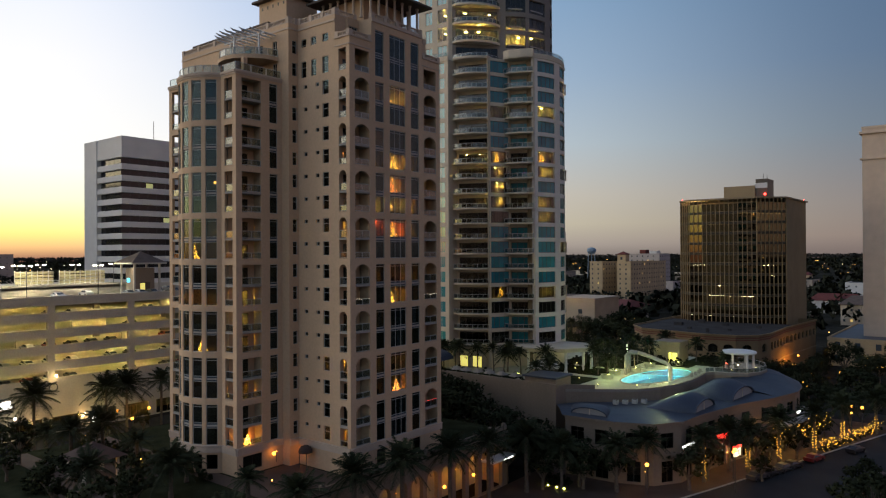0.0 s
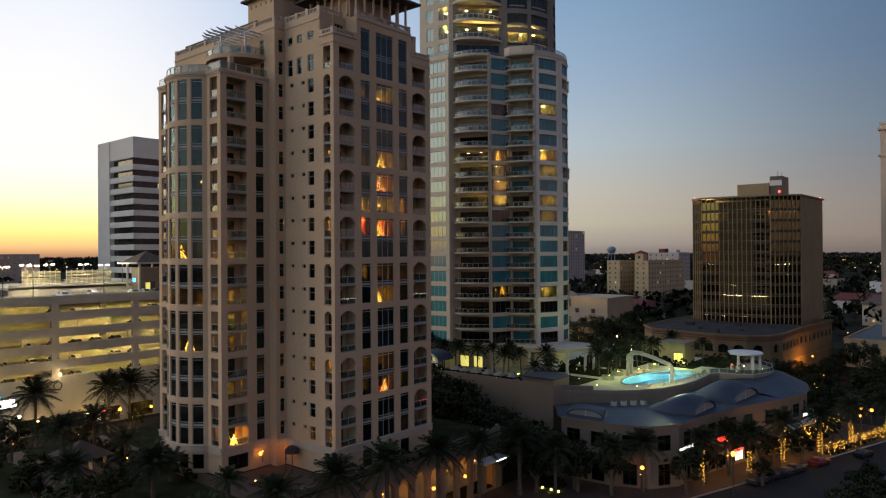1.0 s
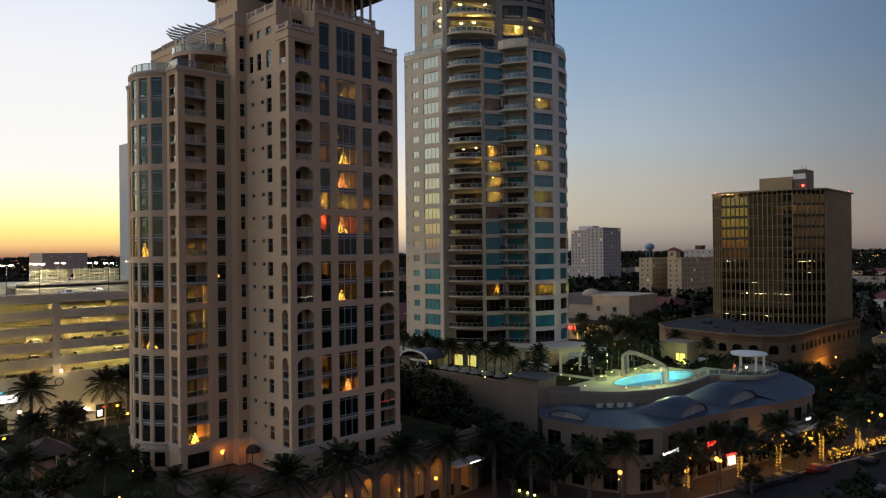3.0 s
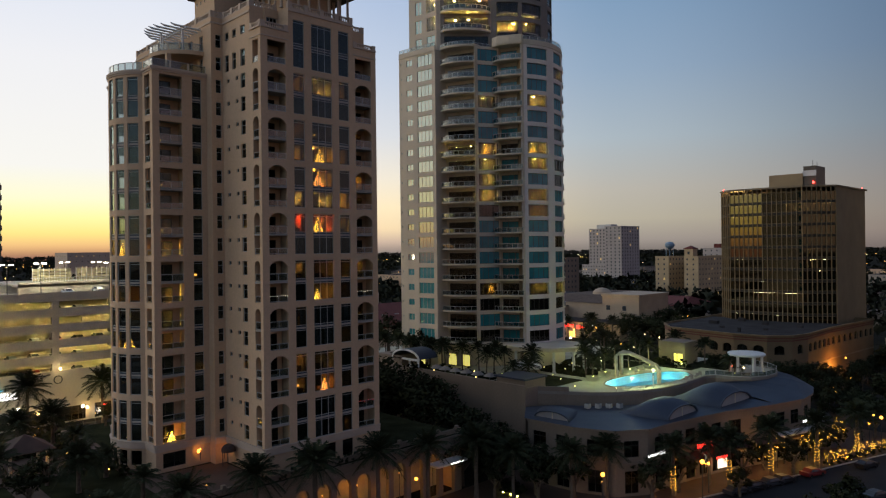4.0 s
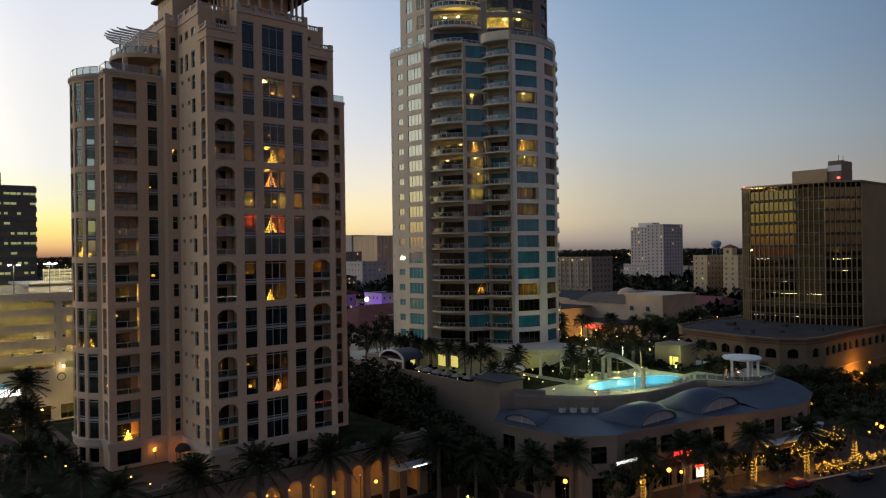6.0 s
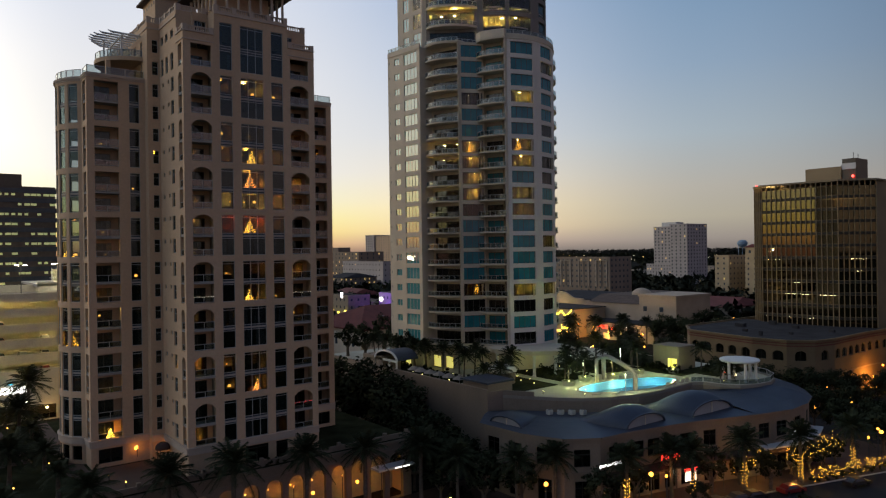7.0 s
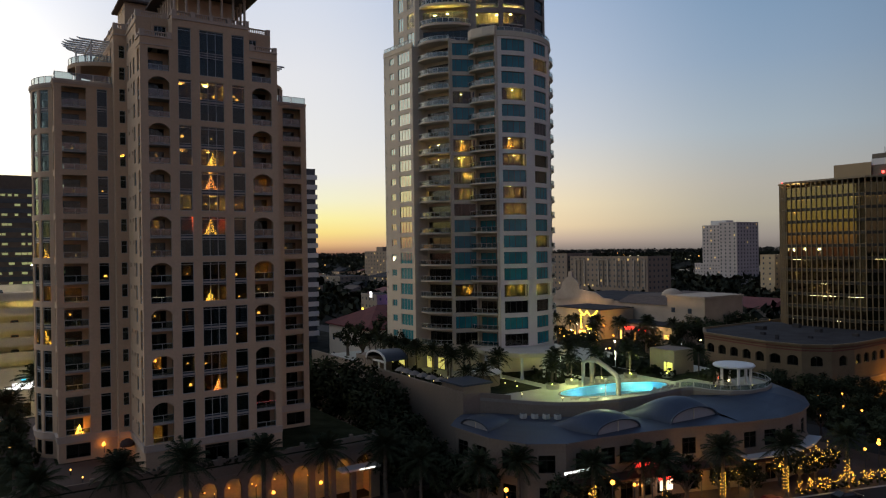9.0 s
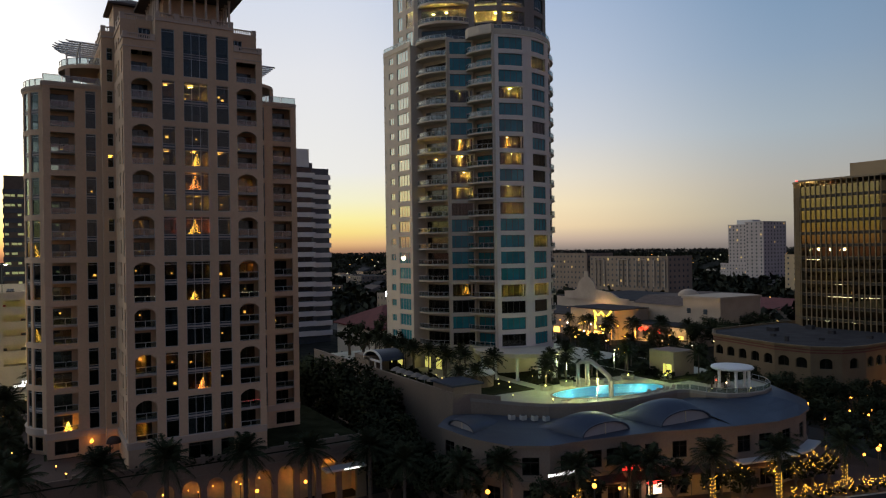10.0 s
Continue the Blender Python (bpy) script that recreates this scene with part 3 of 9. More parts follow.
    # plain sides and back
    for p, q, z1 in (((-68.2, 83.9), (-78.7, 83.9), TOP), ((-78.7, 85.6), (-80.25, 85.6), 71.5), ((-80.25, 93.2), (-96.85, 93.2), WING), ((-96.85, 93.2), (-96.85, 85.6), WING),
                     ((-96.85, 85.6), (-106, 85.6), 71.5), ((-106, 85.6), (-106, 63.2), 71.5), ((-106, 63.2), (-96.85, 63.2), 71.5), ((-80.25, 63.2), (-78.7, 63.2), 71.5)):
        part("plain_wall", wall(Geo(), straight(p, q), PLAZA, z1, []), STUCCO, t)
    # penthouse walls above the wing roofs
    up = straight((-96.85, 63.2), (-80.25, 63.2))
    doors = [(3.2, 4.3, 64.0, 66.3), (5.4, 6.5, 64.0, 66.3), (11.0, 12.3, 63.9, 66.2), (14.6, 15.6, 63.9, 66.2), (11.0, 12.3, 67.1, 69.4), (14.6, 15.6, 67.1, 69.4), (6.6, 9.6, 67.1, 69.4)]
    part("wall", wall(Geo(), up, WING, 71.5, [(*d, 0) for d in doors]), STUCCO, t)
    for d in doors:
        window(t, up, *d, cols=2, bars=(1.6,), bar=0.06)
    part("wall", wall(Geo(), straight((-80.25, 85.6), (-96.85, 85.6)), WING, 71.5, []), STUCCO, t)
    # setback penthouse over the corner balconies
    pe = straight((-70.6, 66.9), (-70.6, 81.9))
    part("wall", wall(Geo(), pe, TOP, 71.5, [(0.3, 1.9, 68.5, 70.4, 0), (13.1, 14.7, 68.5, 70.4, 0)]), STUCCO, t)
    for u in (0.3, 13.1):
        window(t, pe, u, u + 1.6, 68.5, 70.4, cols=3, bar=0.06)
    for p, q in (((-74.5, 66.9), (-70.6, 66.9)), ((-70.6, 81.9), (-74.5, 81.9)), ((-71.0, 64.9), (-71.0, 66.9)), ((-71.0, 81.9), (-71.0, 83.9)), ((-71.0, 83.9), (-78.7, 83.9))):
        part("plain_wall", wall(Geo(), straight(p, q), TOP, 71.5, [], thick=0.3), STUCCO, t)
    for p, q in (((-70.6, 69.05), (-68.2, 69.05)), ((-68.2, 79.75), (-70.6, 79.75))):
        part("plain_wall", wall(Geo(), straight(p, q), TOP, 71.4, [], thick=0.3), STUCCO, t)
    # floors: their edges show in the balcony openings
    arc_pts = [bay(bay.length * i / 14, -0.12) for i in range(15)]
    for k in range(0, 17):
        z = t1_floor(k)
        g = Geo()
        g.box(-106, 64.95, z - 0.24, -68.25, 83.85, z)
        g.prism([(-96.8, 55.65), *arc_pts, (-80.3, 55.65), (-80.3, 63.45), (-79.0, 63.45), (-79.0, 65.0), (-96.8, 65.0)], z - 0.24, z)
        g.box(-96.8, 83.86, z - 0.24, -80.3, 93.15, z)
        part("floor_slab", g, SLAB, t)
    # back walls of the balconies with sliding doors, and the rooms' cross walls
    for f in (straight((-70.6, 65.3), (-70.6, 69.0)), straight((-70.6, 79.9), (-70.6, 83.5)), straight((-82.4, 56.0), (-82.4, 60.0)), straight((-82.4, 88.9), (-82.4, 92.8))):
        ops = [(0.6, 3.0, t1_floor(k) + 0.05, t1_floor(k) + 2.35, 0) for k in range(17 if f(0, 0)[0] > -75 else 16)]
        part("balcony_back_wall", wall(Geo(), f, PLAZA + 0.5, 66.6 if f(0, 0)[0] > -75 else WING - 0.1, ops, thick=0.2), STUCCO, t)
        for o in ops:
            window(t, f, *o[:4], d=-0.1, cols=2, frame=FRAME_DARK)
    g = Geo()
    for y in (69.3, 72.1, 76.6, 79.5):
        part("inner_wall", Geo().box(-76.3, y - 0.08, PLAZA, -68.65, y + 0.08, 68.1), INSIDE, t)
    for b in ((-76.5, 65.3, -76.3, 83.5, 68.1), (-88.6, 60.2, -80.7, 60.36, WING - 0.3), (-88.6, 88.6, -80.7, 88.76, WING - 0.3), (-96.0, 61.2, -82.6, 61.36, WING - 0.3), (-78.5, 67.6, -71.0, 67.7, 68.0)):
        part("inner_wall", Geo().box(b[0], b[1], PLAZA, b[2], b[3], b[4]), INSIDE, t)
    # curtains hanging behind the windows
    rng = random.Random(5)
    for u0, u1 in wins:
        for k in range(18):
            for a, b in ((u0 + 0.05, u0 + 0.05 + (u1 - u0) * 0.5), (u1 - 0.05 - (u1 - u0) * 0.5, u1 - 0.05)):
                if rng.random() < (0.55 if k < 9 else 0.28):
                    w = (b - a) * rng.uniform(0.45, 1.0)
                    c = a if a < u0 + 0.1 else b - w
                    n = max(3, int(w / 0.16))
                    z = t1_floor(k) + 0.12
                    cg = Geo()
                    for i in range(n):
                        p, q = c + w * i / n, c + w * (i + 1) / n
                        cg.face((-68.86 - 0.05 * (i % 2), 64.9 + p, z), (-68.86 - 0.05 * ((i + 1) % 2), 64.9 + q, z), (-68.86 - 0.05 * ((i + 1) % 2), 64.9 + q, z + 2.6), (-68.86 - 0.05 * (i % 2), 64.9 + p, z + 2.6))
                    if k not in LIT_FLOORS:
                        part("curtain", cg, CURTAIN, t)
    # railings
    for f, u0, u1, top in ((e_main, 1.0, 3.75, 17), (e_main, 15.2, 18.1, 17), (s_main, 8.4, 9.85, 17), (e_wing, 0.95, 4.09, 16), (e_wing2, 3.51, 6.65, 16), (s_wing, 0.75, 2.55, 16), (s_wing_w, 0.8, 2.6, 16), (w_wing, 5.1, 7.0, 16)):
        for k in range(top):
            z = t1_floor(k) if k % 2 else t1_floor(k) + 0.4
            railing(t, f, u0, u1, z, d=-0.14, h=1.05 if k % 2 else 0.85, posts=3 if u1 - u0 > 2 else 2)
    # courses and cornices
    fs = ((e_main, None), (s_main, None), (e_step, None), (e_wing, None), (s_wing, None), (bay, 0.5), (s_wing_w, None), (w_wing, None), (e_wing2, None), (e_step2, None))
    for f, st in fs:
        part("base_course", band(band(Geo(), f, 12.1, 12.95, 0.18, step=st), f, 12.95, 13.08, 0.3, step=st), STUCCO_PALE, t)
    for f, st in fs[3:9]:
        part("cornice", band(band(Geo(), f, WING - 0.25, WING + 0.08, 0.22, step=st), f, WING - 0.5, WING - 0.25, 0.1, step=st), STUCCO_PALE, t)
    for f, u0, u1 in ((e_main, 0, 4.15), (e_main, 14.85, 19.0), (s_main, 7.7, 10.5)):
        part("cornice", band(Geo(), f, TOP - 0.1, TOP + 0.12, 0.16, u0, u1), STUCCO_PALE, t)
        part("cornice", band(Geo(), f, TOP - 1.2, TOP - 1.05, 0.1, u0, u1), STUCCO_PALE, t)
    part("cornice", band(Geo(), e_main, 71.0, 71.3, 0.14, 4.15, 14.85), STUCCO_PALE, t)
    for f in (straight((-78.7, 64.9), (-71.0, 64.9)), e_step, straight((-106, 63.2), (-78.7, 63.2))):
        part("cornice", band(Geo(), f, 70.6, 70.85, 0.12), STUCCO_PALE, t)
    # parapets: piers with open balustrades between them
    def parapet(f, z, n, h=1.0):
        b = Geo()
        p = part("parapet", band(Geo(), f, z, z + 0.15, -0.05, back=0.33), STUCCO_PALE, t)
        part("coping", band(Geo(), f, z + h - 0.22, z + h - 0.08, -0.05, back=0.33), STUCCO_PALE, p)
        for i in range(n + 1):
            u = 0.3 + (f.length - 0.6) * i / n
            part("pier", band(Geo(), f, z, z + h, 0.03, u - 0.3, u + 0.3, back=0.45), STUCCO_PALE, p)
            if i < n:
                w = (f.length - 0.6) / n
                m = int((w - 0.6) / 0.28)
                for j in range(m):
                    v = u + 0.3 + (w - 0.6) * (j + 0.5) / m
                    band(b, f, z + 0.15, z + h - 0.22, -0.12, v - 0.06, v + 0.06, back=0.26)
        part("balustrade", b, STUCCO_PALE, p)["kind"] = "stuff"
    parapet(straight((-68.2, 69.05), (-68.2, 79.75)), 71.4, 4, 0.9)
    parapet(straight((-68.2, 64.9), (-68.2, 69.0)), TOP, 1, 0.85)
    parapet(straight((-68.2, 79.8), (-68.2, 83.9)), TOP, 1, 0.85)
    parapet(straight((-71.0, 64.9), (-68.2, 64.9)), TOP, 1, 0.85)
    parapet(straight((-78.7, 64.9), (-71.0, 64.9)), 71.5, 3, 0.9)
    parapet(straight((-71.0, 64.9), (-71.0, 69.0)), 71.5, 1, 0.9)
    parapet(straight((-71.0, 79.8), (-71.0, 83.9)), 71.5, 1, 0.9)
    parapet(straight((-78.7, 63.2), (-78.7, 64.9)), 71.5, 1, 0.9)
    parapet(straight((-106, 63.2), (-78.7, 63.2)), 71.5, 6, 0.9)
    g = Geo()
    g.box(-105.9, 63.3, 71.2, -78.9, 85.5, 71.5).box(-78.9, 65.0, 71.2, -71.1, 83.8, 71.5).box(-71.1, 69.1, 71.2, -68.4, 79.7, 71.42)
    g.box(-71.0, 65, TOP - 0.2, -68.4, 69.0, TOP + 0.02).box(-71.0, 79.8, TOP - 0.2, -68.4, 83.8, TOP + 0.02)
    g.prism([(-96.7, 63.1), (-96.7, 55.8), *[bay(bay.length * i / 14, -0.3) for i in range(15)], (-80.4, 55.8), (-80.4, 63.1)], WING - 0.3, WING)
    g.box(-96.7, 85.7, WING - 0.3, -80.4, 93.0, WING)
    part("roof_deck", g, ROOF_FLAT, t)
    # colonnade and the hipped roof over it
    cols = [(-68.75, y) for y in np.linspace(69.5, 79.3, 7)] + [(x, 69.5) for x in np.linspace(-78.5, -70.6, 6)] + [(x, 79.3) for x in np.linspace(-78.5, -70.6, 6)]
    cm = Geo().lathe((0, 0, 0), [(0.26, 0), (0.26, 0.2), (0.19, 0.3), (0.17, 3.0), (0.25, 3.15), (0.25, 3.35)], 12).mesh("column", STUCCO_PALE)
    for x, y in cols:
        set_part("column", cm, t, Matrix.Translation((x, y, 72.1)))
    part("inner_wall", Geo().box(-78, 70.6, 71.5, -71.2, 78.2, 75.4), STUCCO, t)
    def hip(x0, y0, x1, y1, z, h, over=1.5):
        a = [(x0 - over, y0 - over), (x1 + over, y0 - over), (x1 + over, y1 + over), (x0 - over, y1 + over)]
        w = min(x1 - x0, y1 - y0) / 2 + over
        c = [(a[0][0] + w, a[0][1] + w), (a[1][0] - w, a[0][1] + w), (a[1][0] - w, a[2][1] - w), (a[0][0] + w, a[2][1] - w)]
        g = Geo().prism(a, z, z + 0.3)
        b = [(*p, z + 0.3) for p in a]
        d = [(*p, z + 0.3 + h) for p in c]
        for i in range(4):
            j = (i + 1) % 4
            g.face(b[i], b[j], d[j], d[i])
        return g
    part("roof", hip(-79, 69.4, -68.6, 79.4, 75.45, 3.0), ROOF_TILE, t, "dark hipped roof with wide eaves")
    part("roof", hip(-104, 65.5, -86, 83, 73.0, 2.0, 1.0), ROOF_TILE, t)
    part("turret", Geo().box(-88.0, 65.2, 71.5, -81.6, 71.0, 76.6), STUCCO, t)
    part("roof", hip(-88, 65.2, -81.6, 71.0, 76.6, 1.8, 0.8), ROOF_TILE, t)
    vm = Geo().box(-0.16, -0.02, -0.22, 0.16, 0.05, 0.22).mesh("vent", FRAME_DARK)
    for i in range(5):
        set_part("vent", vm, t, Matrix.Translation((-87.2 + 1.25 * i, 65.2, 75.7)))
    # terrace on the wing: glass guards, round balcony and pergola
    for f, n in ((bay, 9), (e_wing, 3), (s_wing, 1), (s_wing_w, 1), (e_wing2, 3)):
        for i in range(n):
            railing(t, f, f.length * i / n + 0.05, f.length * (i + 1) / n - 0.05, WING + 0.08, d=-0.15, h=1.1, posts=2)
    c = (-86.2, 63.2)
    rb = arc(c, 5.3, 180, 360)
    part("round_balcony", Geo().prism([rb(rb.length * i / 20, 0) for i in range(21)], 66.45, 67.0), STUCCO, t)
    for i in range(10):
        railing(t, rb, rb.length * i / 10 + 0.03, rb.length * (i + 1) / 10 - 0.03, 67.0, d=-0.15, h=1.05, posts=2)
    part("pillar", Geo().box(-83.4, 58.7, WING, -82.8, 59.3, 66.45), STUCCO, t)
    part("pillar", Geo().box(-90.2, 59.5, WING, -89.6, 60.1, 66.45), STUCCO, t)
    pg = thing("pergola", -85.4, 61, 67.0, "white timber pergola over the penthouse terrace", "pergola")
    for x, y in ((-88.6, 60.6), (-81.9, 60.6), (-85.4, 59.0)):
        part("post", Geo().box(x - 0.12, y - 0.12, 67.0, x + 0.12, y + 0.12, 69.9), WHITE, pg)
    part("beam", Geo().bar((-90.2, 60.6, 69.95), (-80.6, 60.6, 69.95), 0.14, 0.22), WHITE, pg)
    for i in range(8):
        x = -89.9 + 1.2 * i
        tip = 63.1 - math.sqrt(6.0 ** 2 - (x + 85.6) ** 2)
        part("slat", Geo().tube([(x, tip, 70.38), (x, tip + 0.5, 70.2), (x, 63.1, 70.14)], [0.06, 0.15, 0.15], 4), WHITE, pg)
    copy_thing(pg, Matrix.Translation((-86.2, 88.2, 67.0)))
    part("round_balcony", Geo().prism([(-91.5, 85.6), *[(-86.2 + 5.3 * math.cos(a), 85.6 + 5.3 * math.sin(a)) for a in np.linspace(0, math.pi, 16)]], 66.45, 67.0), STUCCO, t)
    part("pillar", Geo().box(-83.4, 89.5, WING, -82.8, 90.1, 66.45), STUCCO, t)
    return t


near_tower()


# ---- curved teal-glass tower ----
T2_BASE, T2_STOREY = 18.3, 3.43


def t2_floor(k):
    return T2_BASE + T2_STOREY * k


# storeys without blinds, by column of windows
T2_OPEN = {"bay": {15, 12, 11, 10, 9, 8, 3, 2, 0}, "b": {15, 12, 9, 8, 3, 2}, "r0": {15, 12, 11, 9, 8, 3, 2, 0}, "r1": {17, 13, 11, 10, 6, 3, 2}, "r2": {14, 9, 5}, "r3": {8, 4}}


def curved_tower():
    t = thing("glass_condo_tower", -98, 142, 12.9, "cream curved condominium tower with teal glass and white balcony rails", "building")
    A, B, C, D, E = (-111.3, 125.2), (-100.15, 126.2), (-99.7, 127.4), (-92.0, 130.4), (-89.6, 135.6)
    south, bayf = straight(A, B), straight(D, E)
    round_e = arc((-95.4, 144.0), 13.5, -33, 95)
    backA, backB = straight((-100.3, 129.6), (-92.3, 132.6)), straight((-90.4, 136.4), (-84.0, 138.9))
    TOP = 83.3
    NF = 19
    # columns of windows on the south side and the round side
    s_cols = [(2.35, 4.2, 2, 0.9, 2.4), (5.75, 10.25, 4, 0.25, 2.75), (0.5, 0.8, 1, 1.5, 2.0)]
    r_cols = [(1.4, 6.8, 4), (9.2, 13.9, 4), (16.2, 20.8, 3), (23.2, 27.6, 3)]
    ops_s, ops_r, ops_b = [], [], []
    for k in range(NF):
        z = t2_floor(k)
        for u0, u1, n, a, b in s_cols:
            ops_s.append((u0, u1, z + a, z + b, 0))
        for u0, u1, n in r_cols:
            ops_r.append((u0, u1, z + 0.1, z + 2.62, 0))
        ops_b.append((0.25, bayf.length - 0.25, z + 0.1, z + 2.7, 0))
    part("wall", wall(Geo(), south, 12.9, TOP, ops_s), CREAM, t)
    part("round_wall", wall(Geo(), round_e, 12.9, TOP, ops_r, step=0.8), CREAM_LIT, t)
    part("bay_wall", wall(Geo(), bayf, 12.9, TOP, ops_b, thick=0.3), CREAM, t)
    back_ops = lambda f: [(0.5, f.length - 0.4, t2_floor(k) + 0.05, t2_floor(k) + 2.5, 0) for k in range(NF)]
    part("balcony_back_wall", wall(Geo(), backA, 12.9, TOP, back_ops(backA)), CREAM, t)
    part("balcony_back_wall", wall(Geo(), backB, 12.9, TOP, back_ops(backB)), CREAM, t)
    g = Geo()
    for p, q in ((B, (-100.3, 129.6)), ((-92.3, 132.6), D), (E, (-90.4, 136.4)), ((-84.0, 138.9), round_e(0, 0)), (round_e(round_e.length, 0), (-112, 150)), ((-112, 150), A)):
        part("plain_wall", wall(Geo(), straight(p, q), 12.9, TOP, [], thick=0.3), CREAM, t)
    for k in range(NF):
        z = t2_floor(k)
        for u0, u1, n, a, b in s_cols:
            window(t, south, u0, u1, z + a, z + b, cols=n, glass=GLASS_SOUTH, bar=0.09)
        for u0, u1, n in r_cols:
            window(t, round_e, u0, u1, z + 0.1, z + 2.62, d=-0.25, cols=n, glass=GLASS_LIT if k in T2_OPEN["r%d" % r_cols.index((u0, u1, n))] else GLASS_TEAL, frame=FRAME_DARK, bar=0.08)
        window(t, bayf, 0.25, bayf.length - 0.25, z + 0.1, z + 2.7, cols=4, glass=GLASS_LIT if k in T2_OPEN["bay"] else GLASS_TEAL, frame=FRAME_DARK, bar=0.08)
        window(t, backA, 0.5, backA.length - 0.4, z + 0.05, z + 2.5, cols=5, glass=GLASS_LIT, frame=FRAME_DARK, bar=0.09)
        window(t, backB, 0.5, backB.length - 0.4, z + 0.05, z + 2.5, cols=4, glass=GLASS_LIT if k in T2_OPEN["b"] else GLASS_TEAL, frame=FRAME_DARK, bar=0.09)
    # storeys and balconies
    inner = [(-111.1, 125.5), (-100.3, 126.5), (-100.4, 129.7), (-92.4, 132.7), (-92.2, 130.7), (-89.9, 135.7), (-90.5, 136.5), (-84.3, 139.0)]
    ring = [round_e(round_e.length * i / 24, -0.35) for i in range(25)]
    edgeA = [C] + [tuple(Vector(C).lerp(Vector(D), s) + Vector((0.36, -0.93)) * 1.2 * math.sin(math.pi * min(s * 1.1, 1)) ** 0.7) for s in np.linspace(0.06, 0.94, 9)] + [D]
    edgeB = [(-90.3, 134.3), (-88.6, 133.9), (-86.0, 134.9), (-83.7, 136.4)]
    for k in range(NF + 1):
        z = t2_floor(k)
        part("floor_slab", Geo().prism(inner + ring + [(-111.8, 149.8)], z - 0.25, z), SLAB, t)
        for edge_pts, tail in ((edgeA, [(-92.3, 132.7), (-100.4, 129.7)]), (edgeB, [(-84.2, 138.9), (-90.4, 136.4)])):
            b = part("balcony", Geo().prism(edge_pts + tail, z - 0.22, z + 0.03), CREAM, t)
            bent_railing(b, edge_pts, z)
    for k in range(NF):
        part("balcony", Geo().prism([(-111.3, 126.2), (-111.3, 129.5), (-112.0, 129.3), (-112.0, 126.4)], t2_floor(k) - 0.25, t2_floor(k) + 0.9), CREAM, t)
        p = [round_e(13.5 * radians(69 + 4.4 * i), 0.05 + 0.6 * math.sin(math.pi * i / 10) ** 0.7) for i in range(11)]
        b = part("balcony", Geo().prism(p, t2_floor(k) - 0.22, t2_floor(k) + 0.04), CREAM, t)
        bent_railing(b, p, t2_floor(k))
    # inner walls in the paint darkened to stand in for shade inside the rooms
    part("inner_wall", Geo().box(-110.5, 131.5, 12.9, -101.5, 131.7, TOP - 0.3), INSIDE_SHADED, t)
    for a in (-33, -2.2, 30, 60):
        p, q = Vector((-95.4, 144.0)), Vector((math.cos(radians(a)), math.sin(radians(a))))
        part("inner_wall", Geo().bar((*(p + q * 8), 48), (*(p + q * 13.0), 48), 0.15, 2 * (TOP - 48.4)), INSIDE_SHADED, t)
    part("inner_wall", Geo().tube([(-95.4, 144.0, 12.9), (-95.4, 144.0, TOP - 0.4)], [8, 8], 20), INSIDE_SHADED, t)
    part("inner_wall", Geo().bar((-92.2, 133.2, 48), (-96, 137, 48), 0.15, 70), INSIDE_SHADED, t)
    part("inner_wall", Geo().bar((-90.2, 136.8, 48), (-94, 140, 48), 0.15, 70), INSIDE_SHADED, t)
    # roof terrace of the lower part and the slimmer upper part
    g = Geo()
    for f, st in ((south, None), (round_e, 0.8)):
        band(g, f, TOP, TOP + 0.95, 0.05, step=st, back=0.3)
        band(g, f, TOP - 0.15, TOP, 0.16, step=st)
    g.prism([(p[0], p[1]) for p in edgeA] + [(-92.3, 132.7), (-100.4, 129.7)], TOP, TOP + 0.5)
    g.prism(edgeB + [(-84.2, 138.9), (-90.4, 136.4)], TOP - 0.1, TOP + 1.9)
    part("parapet", g, CREAM, t)
    for f, n in ((south, 8), (round_e, 14)):
        for i in range(n):
            railing(t, f, f.length * i / n + 0.04, f.length * (i + 1) / n - 0.04, TOP + 0.95, d=-0.1, h=0.9, posts=2)
    u_south = straight((-109.5, 126.9), (-101.2, 127.8))
    u_round = arc((-99.6, 147.6), 12.5, -58, 52)
    u_bal = straight((-100.6, 128.5), u_round(0, 0))
    TOP2, UF = 105.4, 5
    zf = lambda k: 83.7 + 4.3 * k
    os_, or_ = [], []
    U_COLS = ((1.3, 6.3), (7.2, 12.8), (15.7, 19.9), (21.4, 23.6))
    for k in range(UF):
        z = zf(k)
        os_ += [(2.0, 3.9, z + 0.5, z + 3.5, 0), (5.4, 7.9, z + 0.4, z + 3.6, 0)]
        or_ += [(a, b, max(z - 0.95, 83.6), z + 2.25, 0) for a, b in U_COLS]
    part("wall", wall(Geo(), u_south, 83.3, TOP2, os_), CREAM, t)
    part("round_wall", wall(Geo(), u_round, 83.3, TOP2, or_, step=0.7), UPPER_BROWN, t)
    part("balcony_back_wall", wall(Geo(), u_bal, 83.3, TOP2, [(0.8, u_bal.length - 0.6, zf(k) + 0.05, zf(k) + 3.2, 0) for k in range(UF)]), UPPER_BROWN, t)
    g = Geo()
    for p, q in (((-101.2, 127.8), (-100.6, 128.5)), (u_round(u_round.length, 0), (-97.0, 157.2)), ((-97.0, 157.2), (-110, 150)), ((-110, 150), (-109.5, 126.9))):
        part("plain_wall", wall(Geo(), straight(p, q), 83.3, TOP2, [], thick=0.3), CREAM, t)
